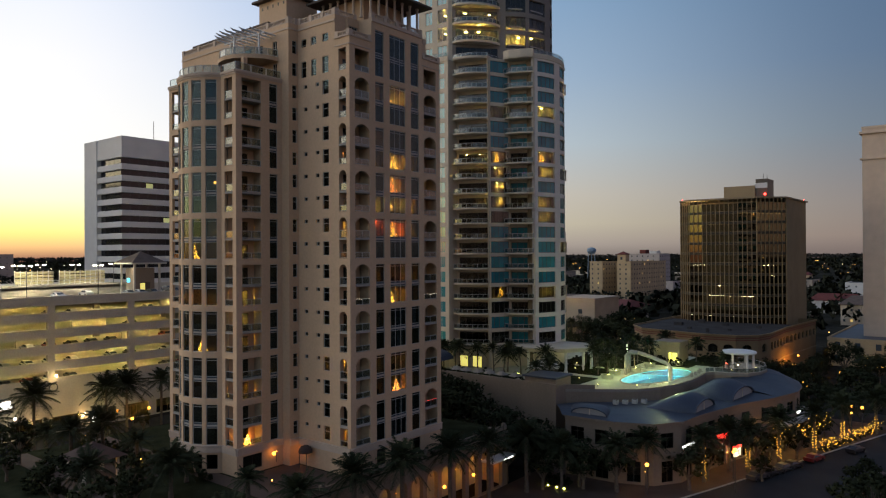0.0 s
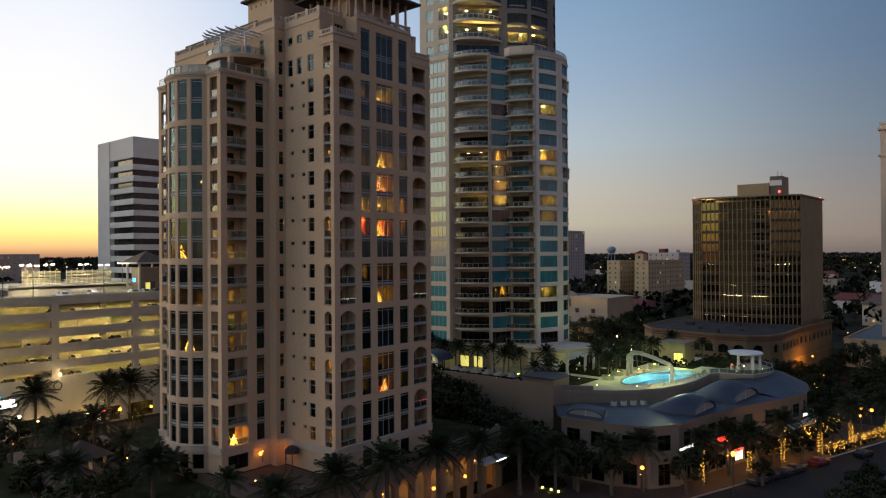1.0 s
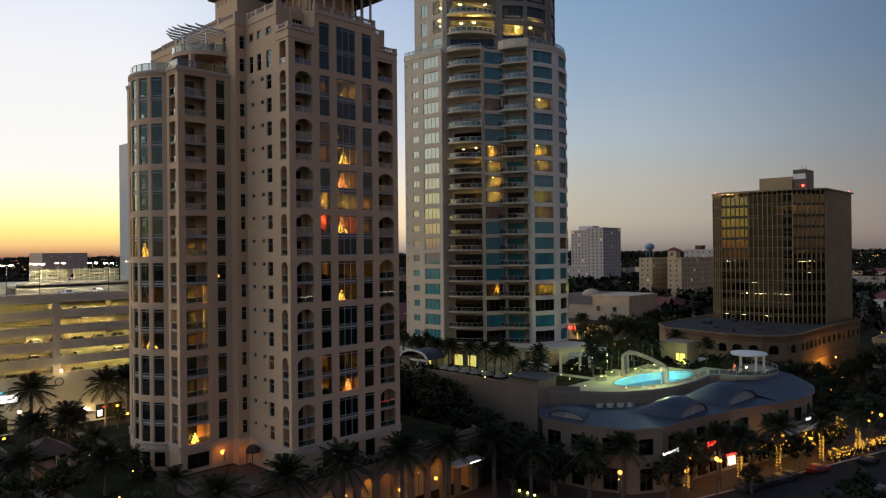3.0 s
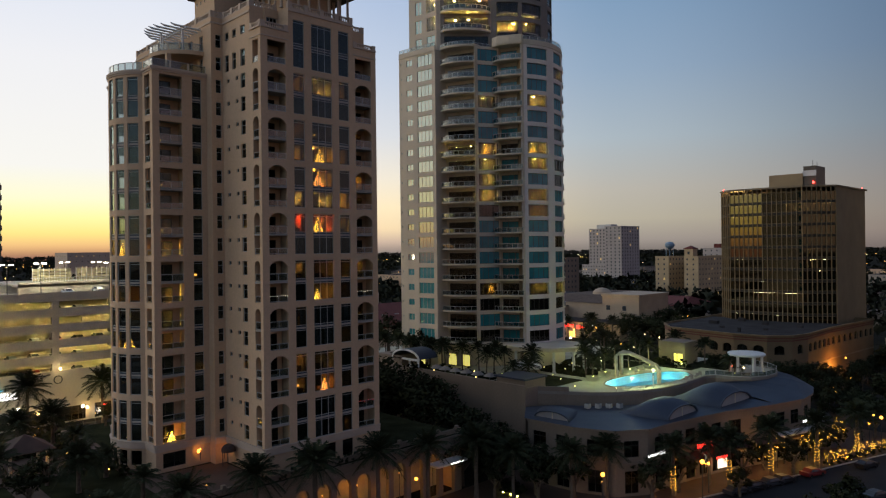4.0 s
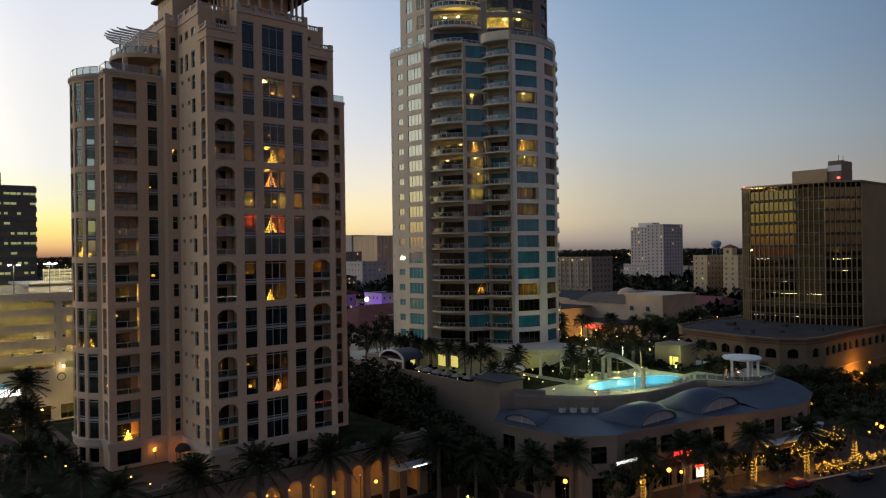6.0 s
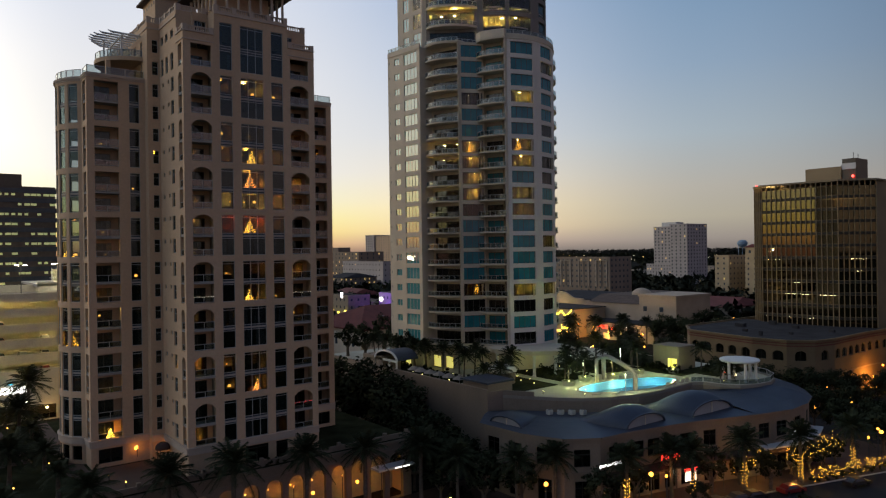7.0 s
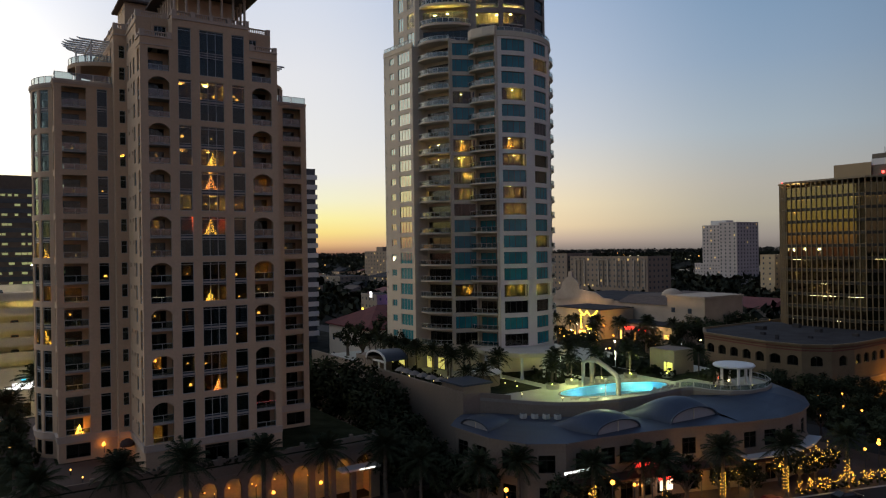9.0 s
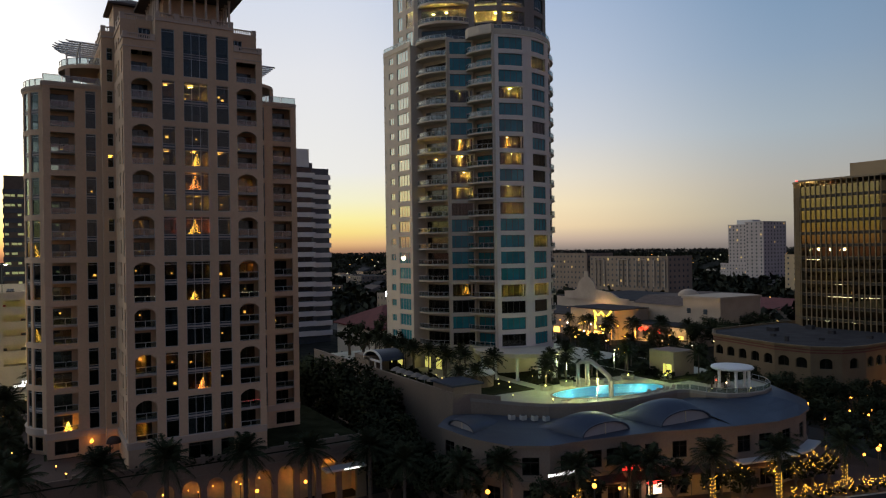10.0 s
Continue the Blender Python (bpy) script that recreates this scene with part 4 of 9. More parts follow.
    for k in range(UF):
        z = zf(k)
        window(t, u_south, 2.0, 3.9, z + 0.5, z + 3.5, cols=2, glass=GLASS_SOUTH)
        window(t, u_south, 5.4, 7.9, z + 0.4, z + 3.6, cols=2, glass=GLASS_LIT if k in (1, 2, 4) else GLASS_SOUTH)
        for a, b in U_COLS:
            window(t, u_round, a, b, max(z - 0.95, 83.6), z + 2.25, d=-0.25, cols=4 if b - a > 3 else 2, glass=GLASS_LIT if k else GLASS_TEAL, frame=FRAME_DARK)
        window(t, u_bal, 0.8, u_bal.length - 0.6, z + 0.05, z + 3.2, cols=6, glass=GLASS_LIT, frame=FRAME_DARK)
        a, b = Vector(u_bal(0, 0)), Vector(u_bal(u_bal.length, 0))
        pts = [tuple(a.lerp(b, s) + Vector((0.55, -0.83)) * 2.6 * math.sin(math.pi * s) ** 0.6) for s in np.linspace(0, 1, 13)]
        bal = part("balcony", Geo().prism(pts, z - 0.35, z + 0.1), CREAM, t)
        bent_railing(bal, pts, z + 0.05, h=1.1)
        part("floor_slab", Geo().prism([(-109.4, 127.1), (-101.2, 128.1), (-100.7, 128.8)] + [u_round(u_round.length * i / 24, -0.35) for i in range(25)] + [(-97.0, 157.0), (-109.8, 149.8)], z - 0.25, z + 0.02), SLAB, t)
    part("inner_wall", Geo().tube([(-100.2, 146.0, 83.4), (-100.2, 146.0, TOP2)], [8, 8], 20), INSIDE, t)
    part("roof_deck", Geo().prism([(-109.4, 127.1), (-101.2, 128.1)] + [u_round(u_round.length * i / 24, -0.1) for i in range(25)] + [(-97.0, 157.0), (-109.8, 149.8)], TOP2, TOP2 + 0.3), ROOF_FLAT, t)
    # entrance canopy at the deck
    can = part("canopy", Geo().prism([(-86.5, 133.0), (-83, 131.8), (-79, 132.3), (-75, 134.8), (-72.3, 139), (-72.2, 143), (-74, 146.5), (-83.0, 146)], 17.3, 18.0), CREAM, t, "white curved entrance canopy")
    part("fascia", Geo().prism([(-86.6, 132.7), (-83, 131.5), (-78.8, 132.0), (-74.8, 134.5), (-72.0, 138.9), (-71.9, 143.1), (-73.8, 146.8), (-83.0, 146.3)], 17.95, 18.2), CREAM, can)
    for x, y in ((-82.8, 132.4), (-79, 133), (-75.3, 135.6), (-73, 139.3), (-73, 143)):
        part("column", Geo().lathe((x, y, 12.9), [(0.4, 0), (0.4, 0.3), (0.3, 0.4), (0.3, 4.1), (0.42, 4.4)], 12), WHITE, can)
    return t


curved_tower()
from mathutils.geometry import tessellate_polygon


# ---- ground, streets and pavements ----
solid("ground", Geo().face((-4500, -1500, -0.02), (4500, -1500, -0.02), (4500, 4500, -0.02), (-4500, 4500, -0.02)), EARTH, "dark town ground reaching to the horizon", "ground", kind="structure")
KERB_LINE = [(-47, -200), (-47, 86), (-44.5, 98), (-37.8, 119), (-28.6, 149.5), (-18.2, 184), (-8, 218), (50, 411)]
solid("road", Geo().prism([(x + 14.5, y) for x, y in KERB_LINE][::1] + [(x, y) for x, y in KERB_LINE][::-1], -0.3, 0.0), ASPHALT, "dark asphalt avenue beside the shops", "road", kind="structure")
solid("road", Geo().box(-600, 184, -0.3, -18.5, 196, 0.0), ASPHALT, "dark asphalt side street behind the pool deck", "road", kind="structure")
solid("road", Geo().box(-160, -200, -0.3, -146, 134, 0.0), ASPHALT, "dark asphalt street before the garage", "road", kind="structure")
solid("pavement", Geo().prism([(-66.1, -200), (-47.2, -200)] + [(x - 0.2, y) for x, y in KERB_LINE[1:5]] + [(-18.6, 183.7), (-66, 183.7), (-66.1, 114.9)], -0.3, 0.14), PAVING, "brick-paved sidewalk along the avenue", "pavement", kind="structure")
solid("pavement", Geo().box(-145.8, -200, -0.3, -131.1, 134, 0.14), PAVING, "brick-paved sidewalk before the garage", "pavement", kind="structure")
solid("lawn", Geo().prism([(160, -200), (160, 411)] + [(x + 14.7, y) for x, y in KERB_LINE][::-1], -0.3, 0.12), GRASS, "dark lawn of the park across the avenue", "lawn", kind="structure")
g = Geo()
for p, q in zip(KERB_LINE[:6], KERB_LINE[1:6]):
    band(g, straight(p, q), -0.3, 0.16, 0.0, back=0.2)
solid("kerb", g, KERB, "pale concrete kerb", "kerb", kind="structure")

# ---- podium of the near tower ----
pod = thing("podium", -95, 70, 0, "tan stucco podium with a lit street arcade", "building")
AX = -66.2
arcade = straight((AX, 30), (AX, 99))
arch_ops = [(0.9 + 3.37 * i, 3.4 + 3.37 * i, 0.2, 7.1, 1.2) for i in range(20)]
g = wall(Geo(), arcade, 0, 8.9, arch_ops, thick=0.7)
part("arcade_wall", g, PODIUM, pod)
for p, q in (((-116, 30), (AX, 30)), ((AX, 99), (-116, 99)), ((-116, 99), (-116, 30))):
    part("plain_wall", wall(Geo(), straight(p, q), 0, 8.9, []), STUCCO, pod)
part("terrace_floor", Geo().box(-115.8, 30.2, 8.9, AX - 0.1, 98.9, PLAZA - 0.05), GRASS, pod)
for x0, y0, x1, y1 in ((-115, 52.6, -66.4, 55.2), (-79.8, 55.2, -66.4, 64.6), (-100, 44, -97, 52.6), (-115, 40, -66.4, 43)):
    part("terrace_path", Geo().box(x0, y0, PLAZA - 0.05, x1, y1, PLAZA + 0.01), PAVING, pod)
part("inner_wall", Geo().box(-71.2, 30.5, 0, -71.0, 98.5, 8.8), INSIDE, pod)
part("cornice", band(Geo(), arcade, 8.7, 9.1, 0.2), PODIUM, pod)
part("string_course", band(Geo(), arcade, 7.5, 7.75, 0.12), PODIUM, pod)
p = part("parapet", band(Geo(), arcade, PLAZA, PLAZA + 0.75, -0.1, back=0.35), PODIUM, pod)
for i in range(18):
    part("pier", band(Geo(), arcade, PLAZA, PLAZA + 1.15, 0.02, 4 * i, 4 * i + 0.5, back=0.5), PODIUM, p)
lan = Geo().ball((0, 0, 0), 0.10, 8).mesh("lantern", SHOP_LAMP)
for i in (8, 9, 10, 11, 12, 13, 14, 15):
    o = tagged(new("arcade_lantern", lan), "amber lantern hanging in the arcade", "lantern", "arcade lanterns")
    o.location = (-68.4, 30 + 2.15 + 3.37 * i, 5.2)
awn = thing("arcade_canopy", -66, 94, 5, "lit white-edged awning on the arcade", "awning")
part("awning", Geo().box(-66.15, 91.5, 5.5, -63.8, 98.0, 5.8), WHITE, awn)
part("light_strip", Geo().box(-63.79, 94.4, 5.58, -63.72, 97.0, 5.72), SIGN_WHITE, awn)

# ---- pool deck podium with curved shops ----
DECK_Z = 12.9
deck = thing("pool_podium", -90, 140, 0, "tan podium with a curved pool deck on its roof", "building")
deck_edge = [(-61.4, 121.6), (-58.0, 123.8), (-55.0, 126.8), (-52.5, 131.2), (-51.0, 136.5), (-50.4, 142.0), (-50.5, 147.5), (-51.0, 152.6), (-49.8, 154.6), (-46.5, 154.9), (-43.6, 156.6), (-41.9, 160.0), (-41.6, 164.0), (-43.0, 168.0), (-46, 171), (-50, 172.5)]
body = [(-132, 115.0), (-66, 115.0), (-66, 118.6)] + deck_edge + [(-66, 176), (-132, 176)]
pool_c, pool_a, pool_b, POOL_TILT = (-57.8, 142.9), 11.4, 4.5, 0.15


def pool_ring(grow, n=56):
    out = []
    for i in range(n):
        a = 2 * math.pi * i / n
        u, v = (pool_a + grow) * math.sin(a), (pool_b + grow) * math.cos(a)
        out.append((pool_c[0] + v * math.cos(POOL_TILT) + u * math.sin(POOL_TILT), pool_c[1] - v * math.sin(POOL_TILT) + u * math.cos(POOL_TILT)))
    return out


rim, hole = pool_ring(0.4), pool_ring(0.0)
g = Geo()
for p, q in zip(body, body[1:] + body[:1]):
    g.face((*p, 0), (*q, 0), (*q, DECK_Z - 0.03), (*p, DECK_Z - 0.03))
part("deck_wall", g, PODIUM, deck)
g = Geo()
pts = [Vector((*p, DECK_Z)) for p in body] + [Vector((*p, DECK_Z)) for p in rim]
for tri in tessellate_polygon([pts[:len(body)], pts[len(body):]]):
    g.face(*[pts[i] for i in tri])
part("deck_floor", g, DECK, deck)
g = Geo()
for i in range(len(rim)):
    j = (i + 1) % len(rim)
    g.face((*rim[i], DECK_Z), (*rim[j], DECK_Z), (*rim[j], DECK_Z + 0.12), (*rim[i], DECK_Z + 0.12))
    g.face((*rim[i], DECK_Z + 0.12), (*rim[j], DECK_Z + 0.12), (*hole[j], DECK_Z + 0.12), (*hole[i], DECK_Z + 0.12))
part("pool_coping", g, SIDEWALK, deck)
pool = thing("swimming_pool", pool_c[0], pool_c[1], DECK_Z - 1.5, "oval swimming pool glowing turquoise from underwater lamps", "pool")
g = Geo()
for i in range(len(hole)):
    j = (i + 1) % len(hole)
    g.face((*hole[i], DECK_Z - 1.5), (*hole[j], DECK_Z - 1.5), (*hole[j], DECK_Z + 0.118), (*hole[i], DECK_Z + 0.118))
g.face(*[(*p, DECK_Z - 1.5) for p in hole])
part("basin", g, POOL_TILE, pool)
part("water", Geo().face(*[(*p, DECK_Z - 0.02) for p in pool_ring(-0.01)]), WATER, pool)
for i, y in enumerate(np.linspace(134, 152, 6)):
    ld = bpy.data.lights.new("pool_lamp", "POINT")
    ld.energy, ld.color, ld.shadow_soft_size = 150, (0.45, 0.90, 1.0), 0.1
    lo = new("pool_lamp", ld)
    x = pool_c[0] + 0.15 * (y - pool_c[1]) + (pool_b - 0.9) * math.sqrt(max(0.0, 1 - ((y - pool_c[1]) / pool_a) ** 2)) * (-1 if i % 2 else 1)
    place(lo, pool, Matrix.Translation((x, y, DECK_Z - 0.7)))
sw = straight((-132, 115.0), (-66, 115.0))
part("parapet", band(Geo(), sw, DECK_Z - 0.05, 14.4, 0.04, back=0.4), PODIUM, deck)
part("parapet", band(Geo(), straight((-66, 115.0), (-66, 118.6)), DECK_Z - 0.05, 14.0, 0.04, back=0.4), PODIUM, deck)
for p, q in zip([(-66, 118.6)] + deck_edge, deck_edge):
    part("deck_kerb", band(Geo(), straight(p, q), DECK_Z - 0.3, DECK_Z + 0.22, 0.07, back=0.3), SIDEWALK, deck)
part("parapet", band(Geo(), straight((-66, 118.6), (-61.4, 121.6)), DECK_Z, DECK_Z + 1.0, 0.05, back=0.3), PODIUM, deck)
for p, q in list(zip(deck_edge, deck_edge[1:]))[7:]:
    f = straight(p, q)
    railing(deck, f, 0.02, f.length - 0.02, DECK_Z + 0.22, d=-0.15, h=1.0, posts=3)
part("stair_block", Geo().box(-73, 115.3, DECK_Z, -66.2, 121, 15.3), PODIUM, deck)
part("stair_roof", Geo().box(-73.3, 114.9, 15.3, -65.9, 121.3, 15.6), ROOF_BLUE, deck)
part("stair_block", Geo().box(-108, 115.5, DECK_Z, -100, 120, 16.2), PODIUM, deck)
part("garden_bed", Geo().box(-78, 121.5, DECK_Z, -66.5, 133, DECK_Z + 0.12), GRASS, deck)
part("garden_bed", Geo().box(-84, 136, DECK_Z, -67.8, 145, DECK_Z + 0.12), GRASS, deck)
part("garden_bed", Geo().box(-84, 147.5, DECK_Z, -67.5, 160, DECK_Z + 0.12), GRASS, deck)
part("garden_bed", Geo().box(-67.2, 157.5, DECK_Z, -56.5, 162.2, DECK_Z + 0.14), GRASS, deck)
part("garden_bed", Geo().box(-60.2, 162.4, DECK_Z, -51.5, 175, DECK_Z + 0.14), GRASS, deck)
part("garden_bed", Geo().box(-84, 161, DECK_Z, -67.4, 175, DECK_Z + 0.14), GRASS, deck)
part("garden_bed", Geo().box(-118, 117, DECK_Z, -80, 124, DECK_Z + 0.12), GRASS, deck)

dome = thing("garden_dome", -75.1, 126.6, DECK_Z, "white domed garden shelter behind the stair block", "shelter")
part("roof", Geo().lathe((-75.1, 126.6, 15.2), [(2.9, 0), (2.9, 0.25), (2.4, 0.75), (1.4, 1.15), (0.05, 1.3)], 20), WHITE, dome)
part("wall", Geo().lathe((-75.1, 126.6, DECK_Z), [(2.6, 0), (2.6, 2.3)], 20), PODIUM, dome)
# shops below the deck
shops = thing("shop_row", -46, 140, 0, "curved two-storey shop row with blue-grey metal roofs", "building")
FR = [(-61.2, 109.9), (-52.3, 110.5), (-46.4, 112.8), (-43.4, 117.4), (-42.9, 123.6), (-41.6, 130.0), (-40.2, 136.6), (-38.2, 142.5), (-36.2, 148.2), (-34.3, 156.3), (-34.8, 162.5), (-36.8, 168.4), (-40.5, 173.5), (-47, 177)]
EAVE = 10.5
g = Geo()
shop_wins = []
for p, q in zip([(-61.2, 118)] + FR, FR):
    f = straight(p, q)
    n = max(1, int(f.length / 3.2))
    ops = []
    for i in range(n):
        u = f.length * (i + 0.5) / n
        ops += [(u - 1.25, u + 1.25, 6.1, 8.7, 0), (u - 1.15, u + 1.15, 0.5, 4.0, 0)]
        shop_wins += [(f, u - 1.25, u + 1.25, 6.1, 8.7), (f, u - 1.15, u + 1.15, 0.5, 4.0)]
    wall(g, f, 0, EAVE, ops, thick=0.35)
part("wall", g, PODIUM, shops)
for f, u0, u1, z0, z1 in shop_wins:
    window(shops, f, u0, u1, z0, z1, cols=2, bars=((z1 - z0) * 0.7,), frame=FRAME_DARK)
for p, q in zip(FR, FR[1:]):
    part("string_course", band(Geo(), straight(p, q), 5.0, 5.35, 0.25), PODIUM, shops)
    part("cornice", band(Geo(), straight(p, q), EAVE - 0.35, EAVE, 0.45), PODIUM, shops)
inner_line = [(-66, 115.2), (-64, 118.8), (-61.2, 121.4), (-57.8, 123.6), (-54.8, 126.6), (-52.3, 131.0), (-50.8, 136.3), (-50.2, 141.8), (-50.3, 147.3), (-49.7, 154.3), (-46.4, 154.7), (-43.3, 160), (-44, 166.5), (-50, 172.2)]
rise = [10.75] * 8 + [11.2, 11.8, 12.3, 12.7, 12.6, 12.4]
roof_out = [(-61.6, 109.4), (-52.1, 110.0), (-46.0, 112.4), (-42.9, 117.2), (-42.4, 123.5), (-41.1, 129.9), (-39.7, 136.5), (-37.7, 142.3), (-35.7, 148.0), (-33.8, 156.3), (-34.3, 162.6), (-36.3, 168.7), (-40.2, 174.0), (-47, 177.5)]
g = Geo()
for i in range(len(roof_out) - 1):
    a, b = Vector((*roof_out[i], EAVE + 0.02)), Vector((*roof_out[i + 1], EAVE + 0.02))
    c, d = Vector((*inner_line[i + 1], rise[i + 1])), Vector((*inner_line[i], rise[i]))
    n = 6
    for k in range(n):
        s, t = k / n, (k + 1) / n
        bulge = lambda v: Vector((0, 0, 0.35 * math.sin(math.pi * v) * (1 if i < 8 else 2.2)))
        p0, p1, p2, p3 = a.lerp(d, s) + bulge(s), b.lerp(c, s) + bulge(s), b.lerp(c, t) + bulge(t), a.lerp(d, t) + bulge(t)
        g.face(p0, p1, p2, p3)
roof = part("roof", g, ROOF_BLUE, shops, "blue-grey standing-seam metal roof")


def vault(p, q, depth, h, lift=0.75):
    """A shell-shaped dormer over the front from p to q, swelling behind its gable and sinking back into the roof."""
    p, q = Vector(p), Vector(q)
    e = (q - p).normalized()
    o = Vector((e.y, -e.x))
    n, w, rings = 16, (q - p).length, 9
    z0 = EAVE + 0.15
    grid = []
    for k in range(rings + 1):
        s = k / rings
        tall = h * (1 + lift * math.sin(math.pi * min(1, s * 1.1))) * (1 - 0.75 * s ** 2.2)
        wide = 1 + 0.16 * math.sin(math.pi * s) - 0.10 * s
        row = []
        for i in range(n + 1):
            c = math.cos(math.pi * i / n)
            u = w / 2 - w / 2 * wide * c - 0.34 * depth * s
            row.append((*(p + e * u - o * (depth * s - 0.3)), z0 + 0.25 * s + tall * math.sin(math.pi * i / n) ** 0.9))
        grid.append(row)
    g, face, trim = Geo(), Geo(), Geo()
    for k in range(rings):
        for i in range(n):
            g.face(grid[k][i], grid[k][i + 1], grid[k + 1][i + 1], grid[k + 1][i])
    for i in range(n):
        trim.bar(grid[0][i], grid[0][i + 1], 0.24, 0.18)
    face.face(*[(*(Vector(v[:2]) - o * 0.25), z0 - 0.1 + (v[2] - z0) * 0.96) for v in grid[0]])
    v = part("dormer", g, ROOF_BLUE, shops, "shell-shaped metal dormer", smooth=True)
    part("gable", face, GABLE, v)
    part("trim", trim, ROOF_BLUE, v)
    m = p + e * (w / 2) + o * 0.1
    part("mullion", Geo().bar((*m, z0), (*m, z0 + h * 0.95), 0.14), CREAM, v)


GABLE = surface("gable_render", (0.36, 0.34, 0.33), 0.8, vary=0.06, size=3)
vault((-60.6, 111.2), (-54.0, 111.7), 7.0, 1.3, 0.1)
vault((-43.4, 123.4), (-43.0, 132.4), 8.0, 1.8)
vault((-41.3, 137.6), (-40.3, 147.8), 9.0, 2.15)
for i in range(4):
    u = thing("roof_unit", -56 + 1.5 * i, 121.6 + 1.1 * i, 11.1, "pale rooftop air conditioner box", "air conditioner", "rooftop units")
    x, y = -56.6 + 1.25 * i, 120.4 + 1.35 * i
    part("casing", Geo().box(x - 0.42, y - 0.42, 11.1, x + 0.42, y + 0.42, 11.85), FRAME, u)
    part("grille", Geo().tube([(x, y, 11.85), (x, y, 11.91)], [0.36, 0.36], 12), FRAME_DARK, u)


# ---- brown office tower ----
OFFICE_SPANDREL = surface("dark_bronze_panel", (0.045, 0.036, 0.026), 0.5, vary=0.15, size=3, bump=0)


def office():
    t = thing("office_tower", -75, 272, 0, "bronze-glass office tower with vertical fins and lit floors", "building")
    P0, P1, P2, P3 = (-93.8, 255.1), (-89.1, 250.6), (-66.7, 251.3), (-59.1, 258.1)
    sides = ((straight(P0, P1), 4), (straight(P1, P2), 15), (straight(P2, P3), 7))
    Z0, Z1, ST = 13.5, 57.0, 3.55
    ring = lambda d: [(P0[0] + d * 0.7, P0[1] + d), (P1[0] + d * 0.4, P1[1] + d), (P2[0] - d * 0.4, P2[1] + d), (P3[0] - d, P3[1] + d * 0.7), (-59.1 - d, 288 - d), (-93.8 + d, 288 - d)]
    part("core", Geo().prism(ring(6.0), 0, Z1 - 0.5), INSIDE, t)
    for p, q in ((P3, (-59.1, 288)), ((-59.1, 288), (-93.8, 288)), ((-93.8, 288), P0)):
        part("wall", wall(Geo(), straight(p, q), 0, Z1, []), OFFICE_STONE, t)
    for f, n in sides:
        part("base_wall", wall(Geo(), f, 0, Z0 - 0.45, []), OFFICE_STONE, t)
    for k in range(12):
        part("floor_slab", Geo().prism(ring(0.15), Z0 + ST * k - 0.5, Z0 + ST * k + 0.35), OFFICE_STONE, t)
    fin = Geo().box(-0.085, -0.32, 0, 0.085, 0.1, Z1 - Z0 + 0.6).mesh("fin", OFFICE_FIN)
    for f, n in sides:
        pane = Geo().box(0.02, -0.012, 0, f.length / n - 0.02, 0.012, ST - 0.86).mesh("pane", GLASS_OFFICE)
        for i in range(n + 1 if n == 7 else n):
            m, _ = pose_on(f, f.length * i / n, f.length * i / n + 0.1, 0, Z0)
            set_part("fin", fin, t, m)
        for k in range(12):
            z = Z0 + ST * k
            b = part("spandrel", band(Geo(), f, z - 0.45, z + 0.33, 0.0, back=0.1), OFFICE_SPANDREL, t)
            part("sill_rail", band(Geo(), f, z + 0.33, z + 0.42, 0.06, back=0.05), OFFICE_FIN, t)
            for i in range(n):
                m, _ = pose_on(f, f.length * i / n, f.length * (i + 1) / n, -0.05, z + 0.34)
                set_part("pane", pane, b, m)
    part("cornice", Geo().prism(ring(-0.55), Z1, Z1 + 0.5), OFFICE_STONE, t)
    part("roof_hut", Geo().box(-80.3, 261, Z1 + 0.5, -69.7, 276, Z1 + 5.2), OFFICE_FIN, t)
    part("plant_room", Geo().box(-69.6, 261.5, Z1 + 0.5, -65.8, 270, Z1 + 7.4), FRAME_DARK, t)
    part("plant_louvre", Geo().box(-69.7, 261.3, Z1 + 4.2, -65.7, 261.5, Z1 + 6.0), STRIPE_WHITE, t)
    part("beacon", Geo().ball((-66.4, 260.9, Z1 + 2.0), 0.4), BEACON, t)
    for x, y in ((-93.4, 255.4), (-59.4, 286.0)):
        part("beacon", Geo().ball((x, y, Z1 + 0.9), 0.22), BEACON, t)
    for x, h in ((-68.2, 9.6), (-66.9, 9.0)):
        part("antenna", Geo().bar((x, 266, Z1 + 7), (x, 266, Z1 + h), 0.12), CHROME, t)
    # rooms that are lit: side, storey and stretch of bays
    lit = [(1, 11, 0, 2), (1, 10, 0, 5), (1, 9, 0, 3), (1, 9, 5, 7), (1, 10, 11, 15), (2, 10, 0, 7), (1, 7, 3, 4), (1, 6, 2, 3), (2, 6, 2, 4), (2, 5, 2, 6), (1, 5, 0, 3), (1, 3, 6, 7), (1, 2, 4, 9), (1, 2, 11, 14), (2, 4, 4, 5), (1, 0, 4, 5), (1, 0, 9, 10), (0, 9, 0, 4), (0, 0, 2, 4)]
    for side, k, a, b in lit:
        f, n = sides[side]
        z = Z0 + ST * k
        g = Geo().prism([f(f.length * a / n + 0.2, -1.2), f(f.length * b / n - 0.2, -1.2), f(f.length * b / n - 0.2, -3.4), f(f.length * a / n + 0.2, -3.4)], z + 2.9, z + 2.98)
        tagged(new("ceiling_light", g.mesh("ceiling_light", OFFICE_LAMP)), "warm strip light on an office ceiling", "ceiling light", "office lights")
        g = Geo().prism([f(f.length * a / n + 0.05, -4.4), f(f.length * b / n - 0.05, -4.4), f(f.length * b / n - 0.05, -4.5), f(f.length * a / n + 0.05, -4.5)], z + 0.36, z + 3.0)
